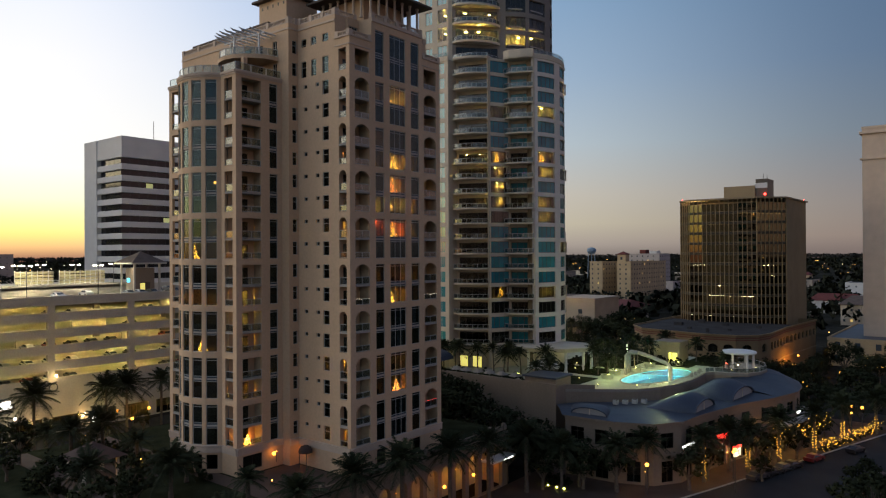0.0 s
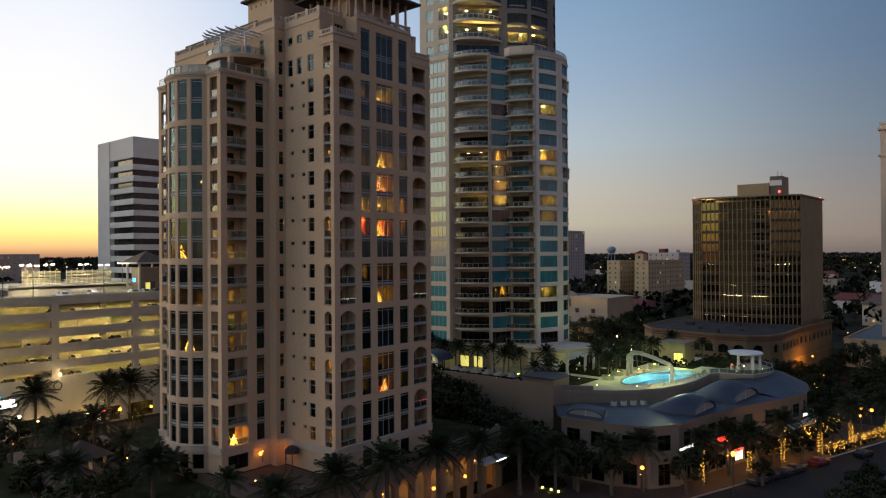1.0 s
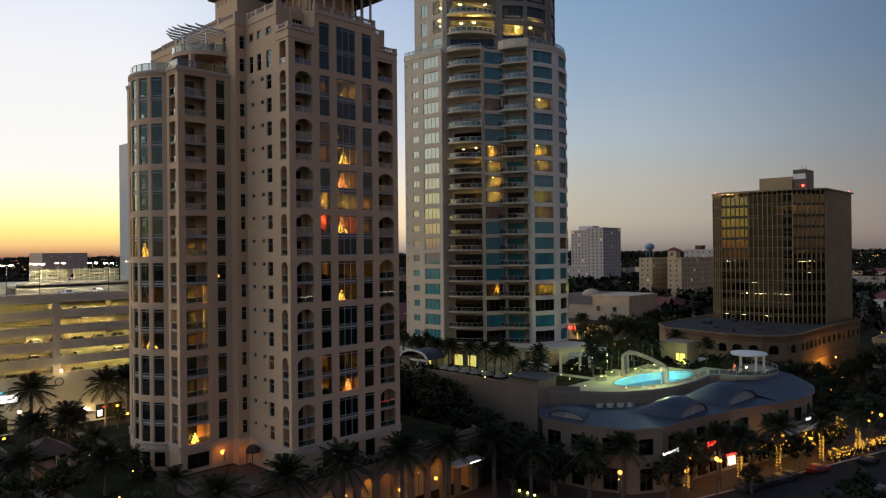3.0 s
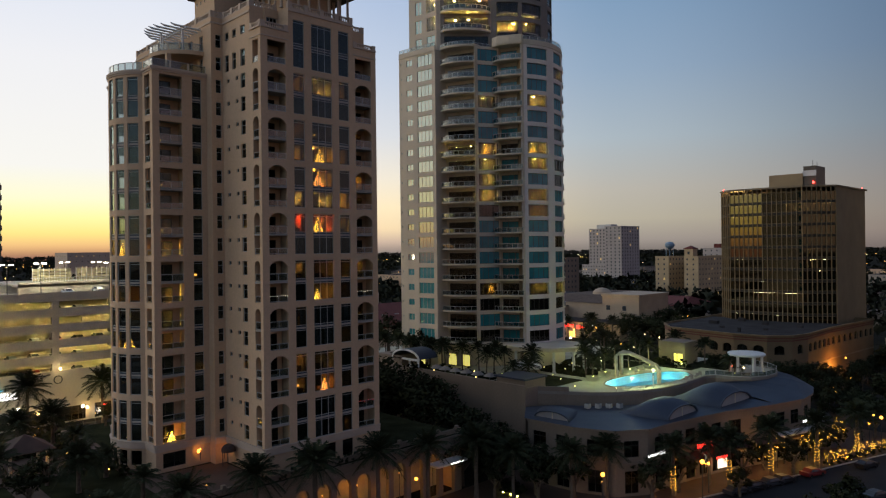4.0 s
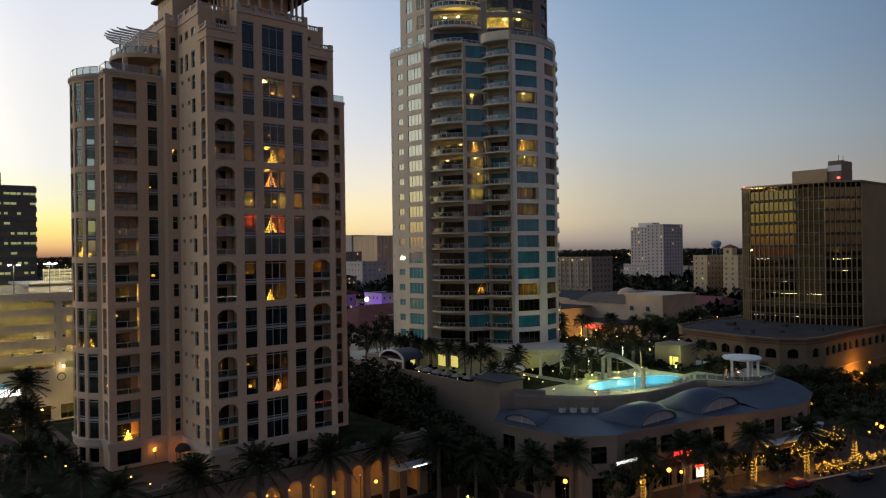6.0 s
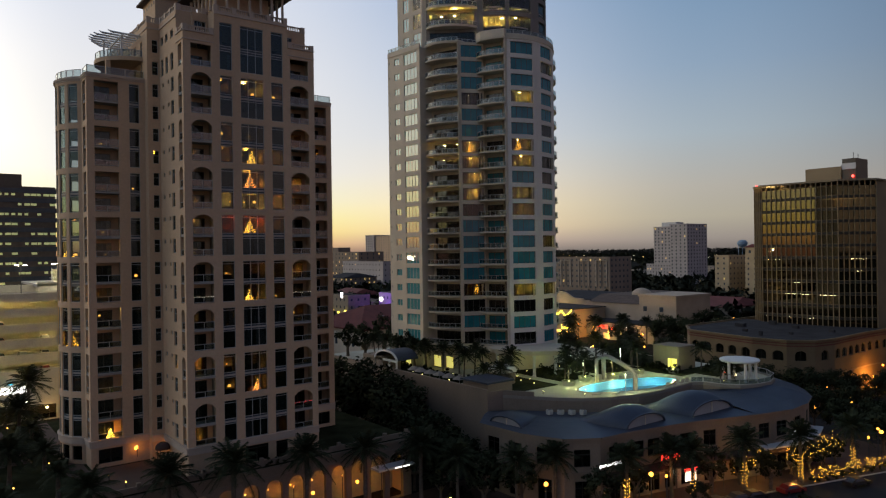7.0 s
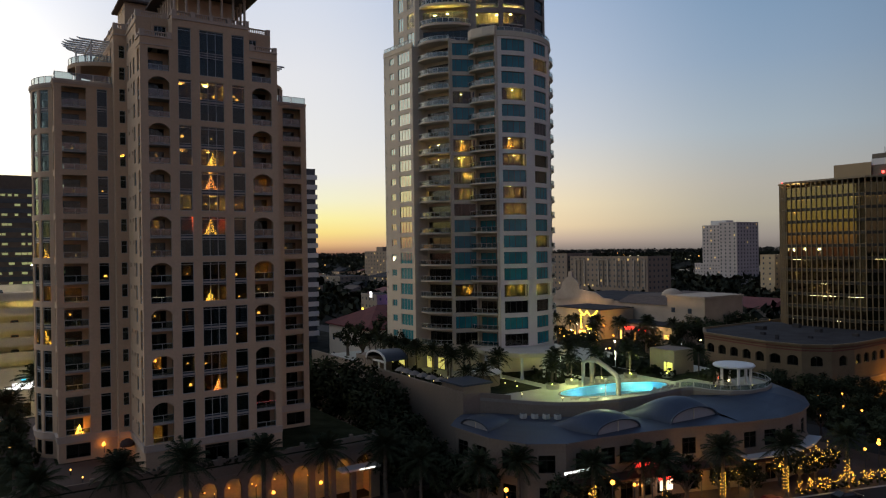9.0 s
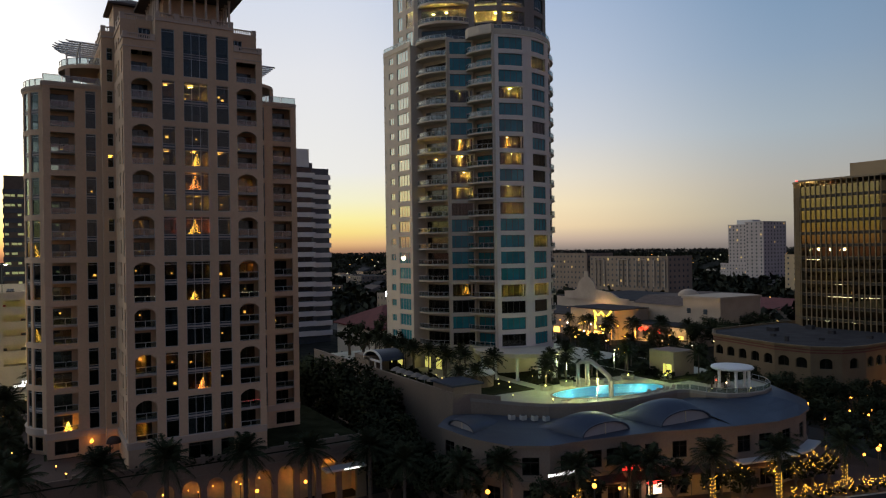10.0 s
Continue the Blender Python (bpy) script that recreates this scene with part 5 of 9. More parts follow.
        part("partition", g, INSIDE, t)
    # arcaded base
    b = thing("arcaded_annex", -75, 235, 0, "cream low annex with an arcade and dark flat roof", "building")
    P = [(-91.0, 213.4), (-70.0, 209.0), (-61.5, 209.8), (-56.6, 214.2), (-55.2, 221.5), (-55.7, 241.5), (-53.6, 275), (-97.5, 275), (-97.5, 222)]
    for i, (p, q) in enumerate(zip(P, P[1:] + P[:1])):
        f = straight(p, q)
        ops = []
        if i < 6:
            m = max(1, int(f.length / 4.0))
            ops = [(f.length * (j + 0.5) / m - 1.35, f.length * (j + 0.5) / m + 1.35, 9.7, 12.2, 0.7) for j in range(m)]
        part("wall", wall(Geo(), f, 0, 14.7, ops, thick=0.5), ANNEX, b)
        for o in ops:
            window(b, f, *o[:4], d=-0.45, cols=2, frame=FRAME_DARK)
        part("cornice", band(Geo(), f, 14.55, 15.0, 0.45), ANNEX, b)
        part("string_course", band(Geo(), f, 13.3, 13.6, 0.12), RED_BAND, b)
        part("string_course", band(Geo(), f, 13.95, 14.2, 0.15), RED_BAND, b)
        part("string_course", band(Geo(), f, 5.6, 6.0, 0.15), OFFICE_STONE, b)
    part("roof", Geo().prism([(-97.2, 222.2), (-90.8, 213.9), (-70, 209.5), (-61.7, 210.3), (-57.1, 214.5), (-55.7, 221.6), (-56.1, 241.5), (-55.4, 254.4), (-97.2, 254.4)], 14.2, 14.6), ROOF_FLAT, b)
    for x, y, w, h in ((-88, 232, 2.6, 1.0), (-80, 222, 1.2, 0.7), (-74, 238, 1.6, 0.9), (-68, 224, 1.0, 0.6), (-84, 244, 2.0, 1.1), (-63, 236, 1.4, 0.8), (-72, 216, 0.8, 1.2)):
        part("roof_box", Geo().box(x, y, 14.6, x + w, y + w * 0.7, 14.6 + h), ROOF_FLAT, b)
    part("inner_wall", Geo().prism([(-94, 224), (-89, 217), (-70, 213), (-63, 214), (-60, 217), (-59, 222), (-59.5, 241), (-58, 253), (-94, 253)], 0, 13.3), INSIDE, b)


RED_BAND = surface("red_brown_band", (0.16, 0.06, 0.045), 0.85, vary=0.1)
OFFICE_LAMP = lamp_glow("office_lamp", (1.0, 0.80, 0.40), 15)
office()

# ---- parking garage ----
gar = thing("parking_garage", -185, 60, 0, "lit concrete parking garage with open decks", "building")
GX, G_ST = -163.0, 3.55
fe = straight((GX, -60), (GX, 112))
G_TOP = 29.95
for k in range(5):
    top = G_TOP - G_ST * k
    part("spandrel", band(Geo(), fe, top - 2.0, top, 0.0, back=0.3), GARAGE, gar)
    if k:
        part("parking_deck", Geo().box(-215, -60, top - 1.4, GX - 0.3, 112, top - 1.05), SLAB, gar)
part("parking_deck", Geo().box(-215, -60, G_TOP - 1.4, GX - 0.3, 112, G_TOP - 1.05), SLAB, gar)
part("parking_deck", Geo().box(-215, -60, 10.6, GX - 0.3, 112, 11.0), SLAB, gar)
part("street_wall", wall(Geo(), fe, 0, 12.15, [(6 + 8 * i, 12 + 8 * i, 0.3, 3.6, 0) for i in range(11, 20)]), GARAGE, gar)
for i in range(11, 20):
    window(gar, fe, 6 + 8 * i, 12 + 8 * i, 0.3, 3.6, cols=4, frame=FRAME_DARK)
part("back_wall", Geo().box(-215.4, -60, 0, -215, 112, G_TOP), GARAGE, gar)
part("back_wall", Geo().box(-215, -60.4, 0, GX, -60, G_TOP), GARAGE, gar)
part("back_wall", Geo().box(-215, 112, 0, GX, 112.4, G_TOP), GARAGE, gar)
part("shop_back_wall", Geo().box(-171, -59, 0, -170.8, 111, 8.8), INSIDE, gar)
col = Geo().box(-0.4, -0.75, 0, 0.4, 0.75, 16.2).mesh("column", GARAGE)
for i in range(9):
    set_part("column", col, gar, Matrix.Translation((GX - 0.42, 65.8 + 18 * (i - 6), 11.9)))
    set_part("column", col, gar, Matrix.Translation((GX - 18, 65.8 + 18 * (i - 6), 11.9)))
for k in range(1, 6):
    for x in (-168.5, -182):
        for i in range(9):
            y = 45 + 9.0 * (i - 2)
            z = G_TOP - G_ST * (k - 1) - 1.52
            o = tagged(new("tube_light", Geo().box(x - 0.12, y - 1.0, z, x + 0.12, y + 1.0, z + 0.1).mesh("tube_light", TUBE)), "yellow tube light under a parking deck", "tube light", "garage lights")
part("ramp_wall", Geo().box(-176, 44, 10, -175.7, 70, 27.0), GARAGE, gar)
for i in range(12):
    y = 40 + 4.3 * i
    o = thing("shop_lamp", -166.5, y, 3.0, "warm lamp inside a shop under the garage", "lamp", "garage shop lamps")
    part("shade", Geo().lathe((-166.5, y, 2.9), [(0.4, 0), (0.25, 0.25)], 10), SHOP_LAMP, o)
    part("cord", Geo().tube([(-166.5, y, 3.1), (-166.5, y, 10.6)], [0.015, 0.015], 5), CHROME, o)
# lit shop fronts, the shop's sign and wall lamps on the street side
for y0 in (74.0, 82.0):
    part("shop_floor", Geo().box(-170.7, y0 - 0.6, 0.1, GX - 0.5, y0 + 6.6, 0.3), FLOORING, gar)
    part("shop_ceiling", Geo().box(-170.7, y0 - 0.6, 3.7, GX - 0.5, y0 + 6.6, 3.9), INSIDE, gar)
    for k in range(3):
        u = y0 + 0.5 + 2.0 * k
        o = thing("display_shelf", -166.5, u + 0.6, 0.3, "wooden display shelf with goods in a lit shop", "shelf", "shop shelves")
        for a in (0.0, 1.14):
            part("side_panel", Geo().box(-166.8, u + a, 0.3, -166.3, u + a + 0.06, 2.1), FRAME_DARK, o)
        for j in range(4):
            part("shelf_board", Geo().box(-166.8, u + 0.06, 0.4 + 0.5 * j, -166.3, u + 1.14, 0.45 + 0.5 * j), FRAME_DARK, o)
    for u, e in ((1.6, 420), (4.6, 640)):
        o = thing("shop_downlight", -165.2, y0 + u, 3.7, "round warm downlight in a shop ceiling", "downlight", "shop downlights")
        part("lamp_disc", Geo().prism([(-165.2 + 0.25 * math.cos(a * 0.7854), y0 + u + 0.25 * math.sin(a * 0.7854)) for a in range(8)], 3.62, 3.68), SHOP_LAMP, o)
        ld = bpy.data.lights.new("downlight", "POINT")
        ld.energy, ld.color, ld.shadow_soft_size = e, (1.0, 0.62, 0.14), 0.1
        place(new("downlight", ld), o, Matrix.Translation((-165.2, y0 + u, 3.4)))
o = thing("neon_light", GX + 0.2, 76.2, 2.9, "small red light tube over a shop door", "light tube")
part("tube", Geo().tube([(GX + 0.2, 75.6, 2.9), (GX + 0.2, 76.5, 2.9)], [0.09, 0.09], 8), SIGN_RED, o)
part("bracket", Geo().box(GX - 0.05, 75.9, 2.8, GX + 0.12, 76.1, 3.0), CHROME, o)
o = thing("shop_sign", GX, 55, 7.0, "white lit letters of a shop on the garage wall", "sign")
for j, (z, h, n) in enumerate(((7.75, 0.75, 9), (7.0, 0.5, 11))):
    for i in range(n):
        w = 5.6 / n
        part("letter_bar", Geo().box(GX + 0.02, 52.3 + i * w, z, GX + 0.16, 52.3 + i * w + w * 0.62, z + h * (1.0 if i % 3 else 0.85)), SIGN_WHITE, o)
part("logo_disc", Geo().lathe((GX + 0.1, 54.6, 9.2), [(0.55, -0.1), (0.55, 0.1), (0.02, 0.12)], 16), CYAN_LIT, o)
o = thing("menu_board", -161.6, 74.4, 0.0, "white lit menu board on a stand", "sign")
part("panel", Geo().box(-161.7, 74.0, 1.2, -161.55, 74.9, 2.5), SIGN_WHITE, o)
part("post", Geo().box(-161.68, 74.4, -0.02, -161.58, 74.5, 1.2), CHROME, o)
for y, z, e, c in ((72.2, 2.9, 120, (1.0, 0.66, 0.2)), (66.6, 12.6, 90, (1.0, 0.86, 0.45)), (62.0, 3.0, 60, (1.0, 0.6, 0.2))):
    o = thing("bulkhead_lamp", GX + 0.2, y, z, "round bulkhead lamp lighting the garage wall", "wall lamp", "garage wall lamps")
    part("bracket", Geo().box(GX - 0.06, y - 0.08, z - 0.08, GX + 0.25, y + 0.08, z + 0.08), CHROME, o)
    part("globe", Geo().ball((GX + 0.45, y, z), 0.3, 8), WARM, o)
    ld = bpy.data.lights.new("bulkhead_lamp", "POINT")
    ld.energy, ld.color, ld.shadow_soft_size = e, c, 0.3
    place(new("bulkhead_light", ld), o, Matrix.Translation((GX + 1.3, y, z)))
# roof level
SCREEN = surface("screen_slat", (0.55, 0.48, 0.30), 0.7, vary=0.08, size=2)
part("parapet", Geo().box(-190, 40, 28.9, -189.7, 112, 31.0), GARAGE, gar)
part("upper_deck", Geo().box(-214.9, 63, 30.6, -183.4, 93, 31.2), SLAB, gar)
part("upper_wall", Geo().box(-183.7, 63, 28.86, -183.4, 93, 31.8), GARAGE, gar)
for y0, n in ((66.8, 7), (77.0, 9)):
    o = thing("screen_fence", -186, y0 + n * 0.63, 31.2, "pale louvred screen on the garage roof", "screen fence", "garage screens")
    for i in range(n):
        y = y0 + 1.27 * i
        part("post", Geo().box(-186.1, y - 0.06, 31.15, -185.9, y + 0.06, 35.2), WHITE, o)
        for k in range(4):
            part("slat", Geo().box(-186.05, y + 0.07, 31.9 + 0.8 * k, -185.95, y + 1.2, 32.55 + 0.8 * k), SCREEN, o)
    part("rail", Geo().box(-183.6, y0 - 1, 32.7, -183.5, y0 + 1.27 * n + 1, 32.8), WHITE, o)
    for i in range(n + 1):
        part("rail_post", Geo().box(-183.59, y0 + 1.27 * i, 31.7, -183.51, y0 + 1.27 * i + 0.08, 32.7), WHITE, o)
hut = thing("stair_hut", -173.5, 91.6, 28.9, "brown stair hut with a dark pyramid roof", "hut")
part("wall", Geo().box(-176, 89, 28.85, -171.4, 94.2, 35.6), PODIUM, hut)
for dx, dy in ((-3.3, -3.3), (3.3, -3.3), (-3.3, 3.3), (3.3, 3.3)):
    part("column", Geo().box(-173.7 + dx, 91.4 + dy, 28.85, -173.3 + dx, 91.8 + dy, 36.6), GARAGE, hut)
part("opening_frame", Geo().box(-171.42, 90.2, 29.6, -171.32, 93.0, 32.0), FRAME_DARK, hut)
part("lit_pane", Geo().box(-171.33, 90.4, 29.7, -171.28, 91.6, 31.8), LOBBY_LIT, hut)
part("sign", Geo().box(-175.2, 88.9, 32.0, -173.8, 88.98, 33.0), CYAN_LIT, hut)
part("eave", Geo().box(-178.1, 87.0, 36.6, -168.9, 96.2, 37.0), GARAGE, hut)
a = (-173.5, 91.6, 39.9)
c = [(-178.1, 87.0, 37.0), (-168.9, 87.0, 37.0), (-168.9, 96.2, 37.0), (-178.1, 96.2, 37.0)]
g = Geo()
for p, q in zip(c, c[1:] + c[:1]):
    g.face(p, q, a)
part("roof", g, ROOF_TILE, hut)
for y0, y1, k in ((52, 60, 1), (74, 82, 2), (96, 112, 1), (62, 66, 3), (86, 93, 3), (30, 44, 2)):
    part("inner_wall", Geo().box(GX - 9.3, y0, G_TOP - G_ST * k - 1.05, GX - 9, y1, G_TOP - G_ST * (k - 1) - 1.4), GARAGE, gar)


def lamp_post(x, y, z, h, material, group, label, double=True, r=0.3):
    o = thing("street_lamp", x, y, z, label, "street lamp", group)
    part("pole", Geo().tube([(x, y, z), (x, y, z + h)], [0.11, 0.07], 8), CHROME, o)
    if double:
        part("arm", Geo().bar((x, y - 0.9, z + h), (x, y + 0.9, z + h), 0.1), CHROME, o)
        for s in (-1, 1):
            part("lamp_head", Geo().box(x - 0.22, y + s * 0.85 - 0.38, z + h - 0.12, x + 0.22, y + s * 0.85 + 0.38, z + h + 0.1), material, o)
    else:
        part("lamp_globe", Geo().ball((x, y, z + h + r * 0.8), r, 10), material, o)
    return o


for x, y in ((-176, 82), (-180, 67.2), (-195, 70.6), (-200, 78.1), (-195, 84.8), (-171, 58), (-183, 48), (-183, 30), (-205, 100)):
    z = 28.9 if x > -184 or y > 94 or y < 60 else 31.2
    o = lamp_post(x, y, z, 36.4 - z, COOL, "garage roof lamps", "bright white twin-headed lamp on the garage roof")
    ld = bpy.data.lights.new("roof_flood", "POINT")
    ld.energy, ld.color, ld.shadow_soft_size = 1500, (1.0, 0.93, 0.62), 0.5
    place(new("roof_flood", ld), o, Matrix.Translation((x, y, 35.6)))

STRIP_GLASS = surface("dark_strip_glass", (0.012, 0.014, 0.018), 0.12, vary=0.2, size=3, bump=0, shine=0.4)
# ---- striped office block behind the garage ----
so = thing("striped_office", -262, 140, 0, "office block with pale bands and dark strip windows", "building")
part("core", Geo().box(-273.5, 124.5, 0, -247.5, 158, 76), SPANDREL, so)
part("core", Geo().box(-271, 158, 0, -249.5, 166, 74), SPANDREL, so)
for k in range(18):
    z = 78 - 4.15 * k
    if k == 0:
        part("band", Geo().box(-274, 123.0, 74.0, -246.0, 156.0, 81.5), STRIPE_WHITE, so)
        continue
    part("band", Geo().box(-264.5, 123.0, z - 4.2, -246.0, 158.5, z - 2.2), STRIPE_WHITE, so)
    part("band", Geo().box(-272, 158.5, z - 4.6, -248.5, 166.5, z - 2.6), STRIPE_WHITE, so)
part("corner_pier", Geo().box(-274.3, 122.7, 0, -264.5, 124.5, 81.4), STRIPE_WHITE, so)
pane = Geo().box(0.03, 0, 0, 3.27, 0.03, 2.1).mesh("pane", STRIP_GLASS)
for k in range(1, 17):
    z = 78 - 4.15 * k
    for i in range(10):
        set_part("pane", pane, so, Matrix.Translation((-247.4, 123.4 + 3.4 * i, z - 2.15)) @ Matrix.Rotation(radians(90), 4, "Z"))
    for i in range(5):
        set_part("pane", pane, so, Matrix.Translation((-264.3 + 3.4 * i, 124.4, z - 2.15)))
    for i in range(4):
        if (i * 7 + k * 5) % 11 == 0:
            part("lit_pane", Geo().box(-247.36, 126 + 3.4 * i * 2, z - 2.1, -247.3, 128.6 + 3.4 * i * 2, z - 0.4), OFFICE_ROOM, so)
part("antenna", Geo().bar((-255, 140, 81), (-255, 140, 90), 0.15), CHROME, so)

# ---- dark glass block further left ----
dg = thing("dark_glass_office", -330, 76, 0, "dark glass office block with lit strip windows", "building")
part("body", Geo().box(-410, 45.5, 0, -330, 90, 69), FRAME_DARK, dg)
part("roof_box", Geo().box(-400, 45.6, 69, -330.1, 77, 74.2), FRAME_DARK, dg)
for k in range(15):
    part("band", Geo().box(-410.3, 45.2, 6 + 4.3 * k, -329.6, 90.3, 8.0 + 4.3 * k), SPANDREL, dg)
    for i in range(18):
        if random.random() < 0.62:
            part("lit_window", Geo().box(-329.58, 46 + 2.45 * i, 4.7 + 4.3 * k, -329.5, 46 + 2.45 * i + random.choice((1.4, 2.2)), 5.7 + 4.3 * k), OFFICE_ROOM, dg)


# ---- palms and trees ----
rnd = random.Random(7)


def frond(g, base, az, lift, length, droop, leaflets):
    """One arching palm leaf with its leaflets."""
    d = Vector((math.cos(az), math.sin(az), 0))
    side = Vector((-d.y, d.x, 0))
    pts = []
    for i in range(8):
        s = i / 7
        pts.append(base + d * (length * s * math.cos(lift) * (1 - 0.12 * s)) + Vector((0, 0, length * (math.sin(lift) * s - droop * s * s))))
    for a, b in zip(pts, pts[1:]):
        g.bar(a, b, 0.05, 0.05)
    for i in range(leaflets):
        s = 0.12 + 0.88 * i / leaflets
        k = min(int(s * 7), 6)
        p = pts[k].lerp(pts[k + 1], s * 7 - k)
        tan = (pts[k + 1] - pts[k]).normalized()
        l = 0.24 * length * math.sin(math.pi * (0.15 + 0.8 * s)) + 0.12
        for sg in (-1, 1):
            tip = p + (side * sg * 0.75 + tan * 0.6 + Vector((0, 0, -0.35 + rnd.uniform(-0.15, 0.15)))) * l
            g.face(p - tan * 0.05, p + tan * 0.06, tip)


def palm_mesh(seed, fronds, length, leaflets=18, low=-0.5):
    rnd.seed(seed)
    g = Geo()
    for i in range(fronds):
        lift = low + (1.35 - low) * ((i + 0.5) / fronds) ** 0.8
        frond(g, Vector((0, 0, 0)), i * 2.399 + rnd.uniform(-0.2, 0.2), lift, length * rnd.uniform(0.85, 1.1), rnd.uniform(0.28, 0.5), leaflets)
    return g.mesh("crown", FROND)


CROWNS = [palm_mesh(1, 46, 4.5, 26), palm_mesh(2, 42, 4.2, 26), palm_mesh(3, 34, 3.0, 18, -0.45), palm_mesh(4, 30, 2.7, 18, -0.35)]
TRUNKS = {}


def palm(x, y, z, h, kind=0, lean=0.0, r=0.28, wrap=None, label="", group="street palms", big=1.0):
    key = (round(h, 1), r, round(lean, 1))
    if key not in TRUNKS:
        n = 12
        TRUNKS[key] = Geo().tube([(lean * (i / n) ** 2, 0, h * i / n) for i in range(n + 1)], [r * (1.25 - 0.35 * min(1, i / 3)) * (1 + 0.06 * (i % 2)) for i in range(n + 1)], 9).mesh("trunk", BARK)
    o = thing("palm_tree", x, y, z, label or ("dark date palm with a dense crown" if kind < 2 else "slim palm with a loose crown"), "palm tree", group)
    az = rnd.uniform(0, 6.28)
    m = Matrix.Translation((x, y, z)) @ Matrix.Rotation(az, 4, "Z")
    set_part("trunk", TRUNKS[key], o, m)
    set_part("crown", CROWNS[kind], o, m @ Matrix.Translation((lean, 0, h)) @ Matrix.Rotation(rnd.uniform(0, 6), 4, "Z") @ Matrix.Scale(rnd.uniform(0.9, 1.1) * big, 4))
    if wrap:
        g = Geo()
        n = int((wrap[1] - wrap[0]) * 14)
        for i in range(n):
            a, zz = i * 0.9, wrap[0] + (wrap[1] - wrap[0]) * i / n
            c = (x + (r + 0.07) * math.cos(a), y + (r + 0.07) * math.sin(a), z + zz)
            g.box(c[0] - 0.026, c[1] - 0.026, c[2] - 0.026, c[0] + 0.026, c[1] + 0.026, c[2] + 0.026)
        p = part("fairy_light_string", g, FAIRY, o, "amber fairy lights wound round the trunk")
        p["kind"] = "stuff"
    return o


def leaf_crown(seed, rx, rz, clumps, leaves, size=0.28):
    """Many small leaves in uneven clumps."""
    rnd.seed(seed)
    g, normals = Geo(), []
    for _ in range(clumps):
        a, u = rnd.uniform(0, 6.283), rnd.uniform(-0.7, 1)
        rr = math.sqrt(1 - u * u * 0.8) * rnd.uniform(0.45, 1.0)
        c = Vector((rx * rr * math.cos(a), rx * rr * math.sin(a), rz * u * rnd.uniform(0.7, 1.05)))
        cr = rnd.uniform(0.18, 0.36) * rx
        for _ in range(leaves):
            d = Vector((rnd.gauss(0, 1), rnd.gauss(0, 1), rnd.gauss(0, 0.8)))
            p = c + d.normalized() * cr * rnd.uniform(0.3, 1.0)
            e = Vector((rnd.uniform(-1, 1), rnd.uniform(-1, 1), rnd.uniform(-0.6, 0.6))).normalized() * size * rnd.uniform(0.6, 1.4)
            f = e.cross(Vector((rnd.uniform(-1, 1), rnd.uniform(-1, 1), 1))).normalized() * size * 0.6
            g.face(p - e, p + f, p + e, p - f)
            normals += [tuple((d.normalized() * 0.7 + Vector((p.x / rx, p.y / rx, p.z / rz)) + Vector((0, 0, 0.15))).normalized())] * 4
    return g.mesh("crown", LEAF, normals=normals)


def tree_wood(h, spread):
    g = Geo().tube([(0, 0, 0), (0.1, 0.05, h * 0.4), (0, 0.1, h * 0.75)], [0.3, 0.22, 0.14], 8)
    for i in range(6):
        a = i * 1.05
        g.tube([(0.08, 0.05, h * 0.35), (spread * 0.3 * math.cos(a), spread * 0.3 * math.sin(a), h * 0.6), (spread * 0.65 * math.cos(a), spread * 0.65 * math.sin(a), h * 0.82)], [0.16, 0.1, 0.04], 6)
    return g.mesh("trunk", BARK)


OAK = [(tree_wood(7, 4.5), leaf_crown(11, 4.6, 3.0, 46, 60)), (tree_wood(6, 3.6), leaf_crown(12, 3.6, 2.6, 38, 55)), (tree_wood(4, 2.2), leaf_crown(13, 2.2, 1.9, 26, 50, 0.2))]


def tree(x, y, z, kind, s=1.0, label="dark leafy broad tree", group="broad trees"):
    o = thing("tree", x, y, z, label, "tree", group)
    m = Matrix.Translation((x, y, z)) @ Matrix.Rotation(rnd.uniform(0, 6.28), 4, "Z") @ Matrix.Scale(s, 4)
    set_part("trunk", OAK[kind][0], o, m)
    set_part("crown", OAK[kind][1], o, m @ Matrix.Translation((0, 0, (6.6, 5.6, 3.6)[kind])))
    return o


SHRUB = leaf_crown(21, 1.0, 0.8, 16, 40, 0.14)


def shrub(x, y, z, s=1.0, group="shrubs", label="dark clipped shrub"):
    o = tagged(new("shrub", SHRUB), label, "shrub", group)
    o.matrix_basis = Matrix.Translation((x, y, z + 0.55 * s)) @ Matrix.Rotation(rnd.uniform(0, 6.28), 4, "Z") @ Matrix.Scale(s, 4)
    return o


# before the near tower and its arcade
PALMS_FRONT = ((-63.4, 52, 11.6, 1), (-63.6, 61, 11.6, 0), (-62.6, 68.8, 11.6, 1), (-62.8, 79.2, 10.8, 0), (-62.6, 88.4, 9.8, 1), (-61.5, 97.5, 9.0, 0), (-63.5, 43, 11.4, 0))
for x, y, h, k in PALMS_FRONT:
    palm(x, y, 0.1, h, k, r=0.34)
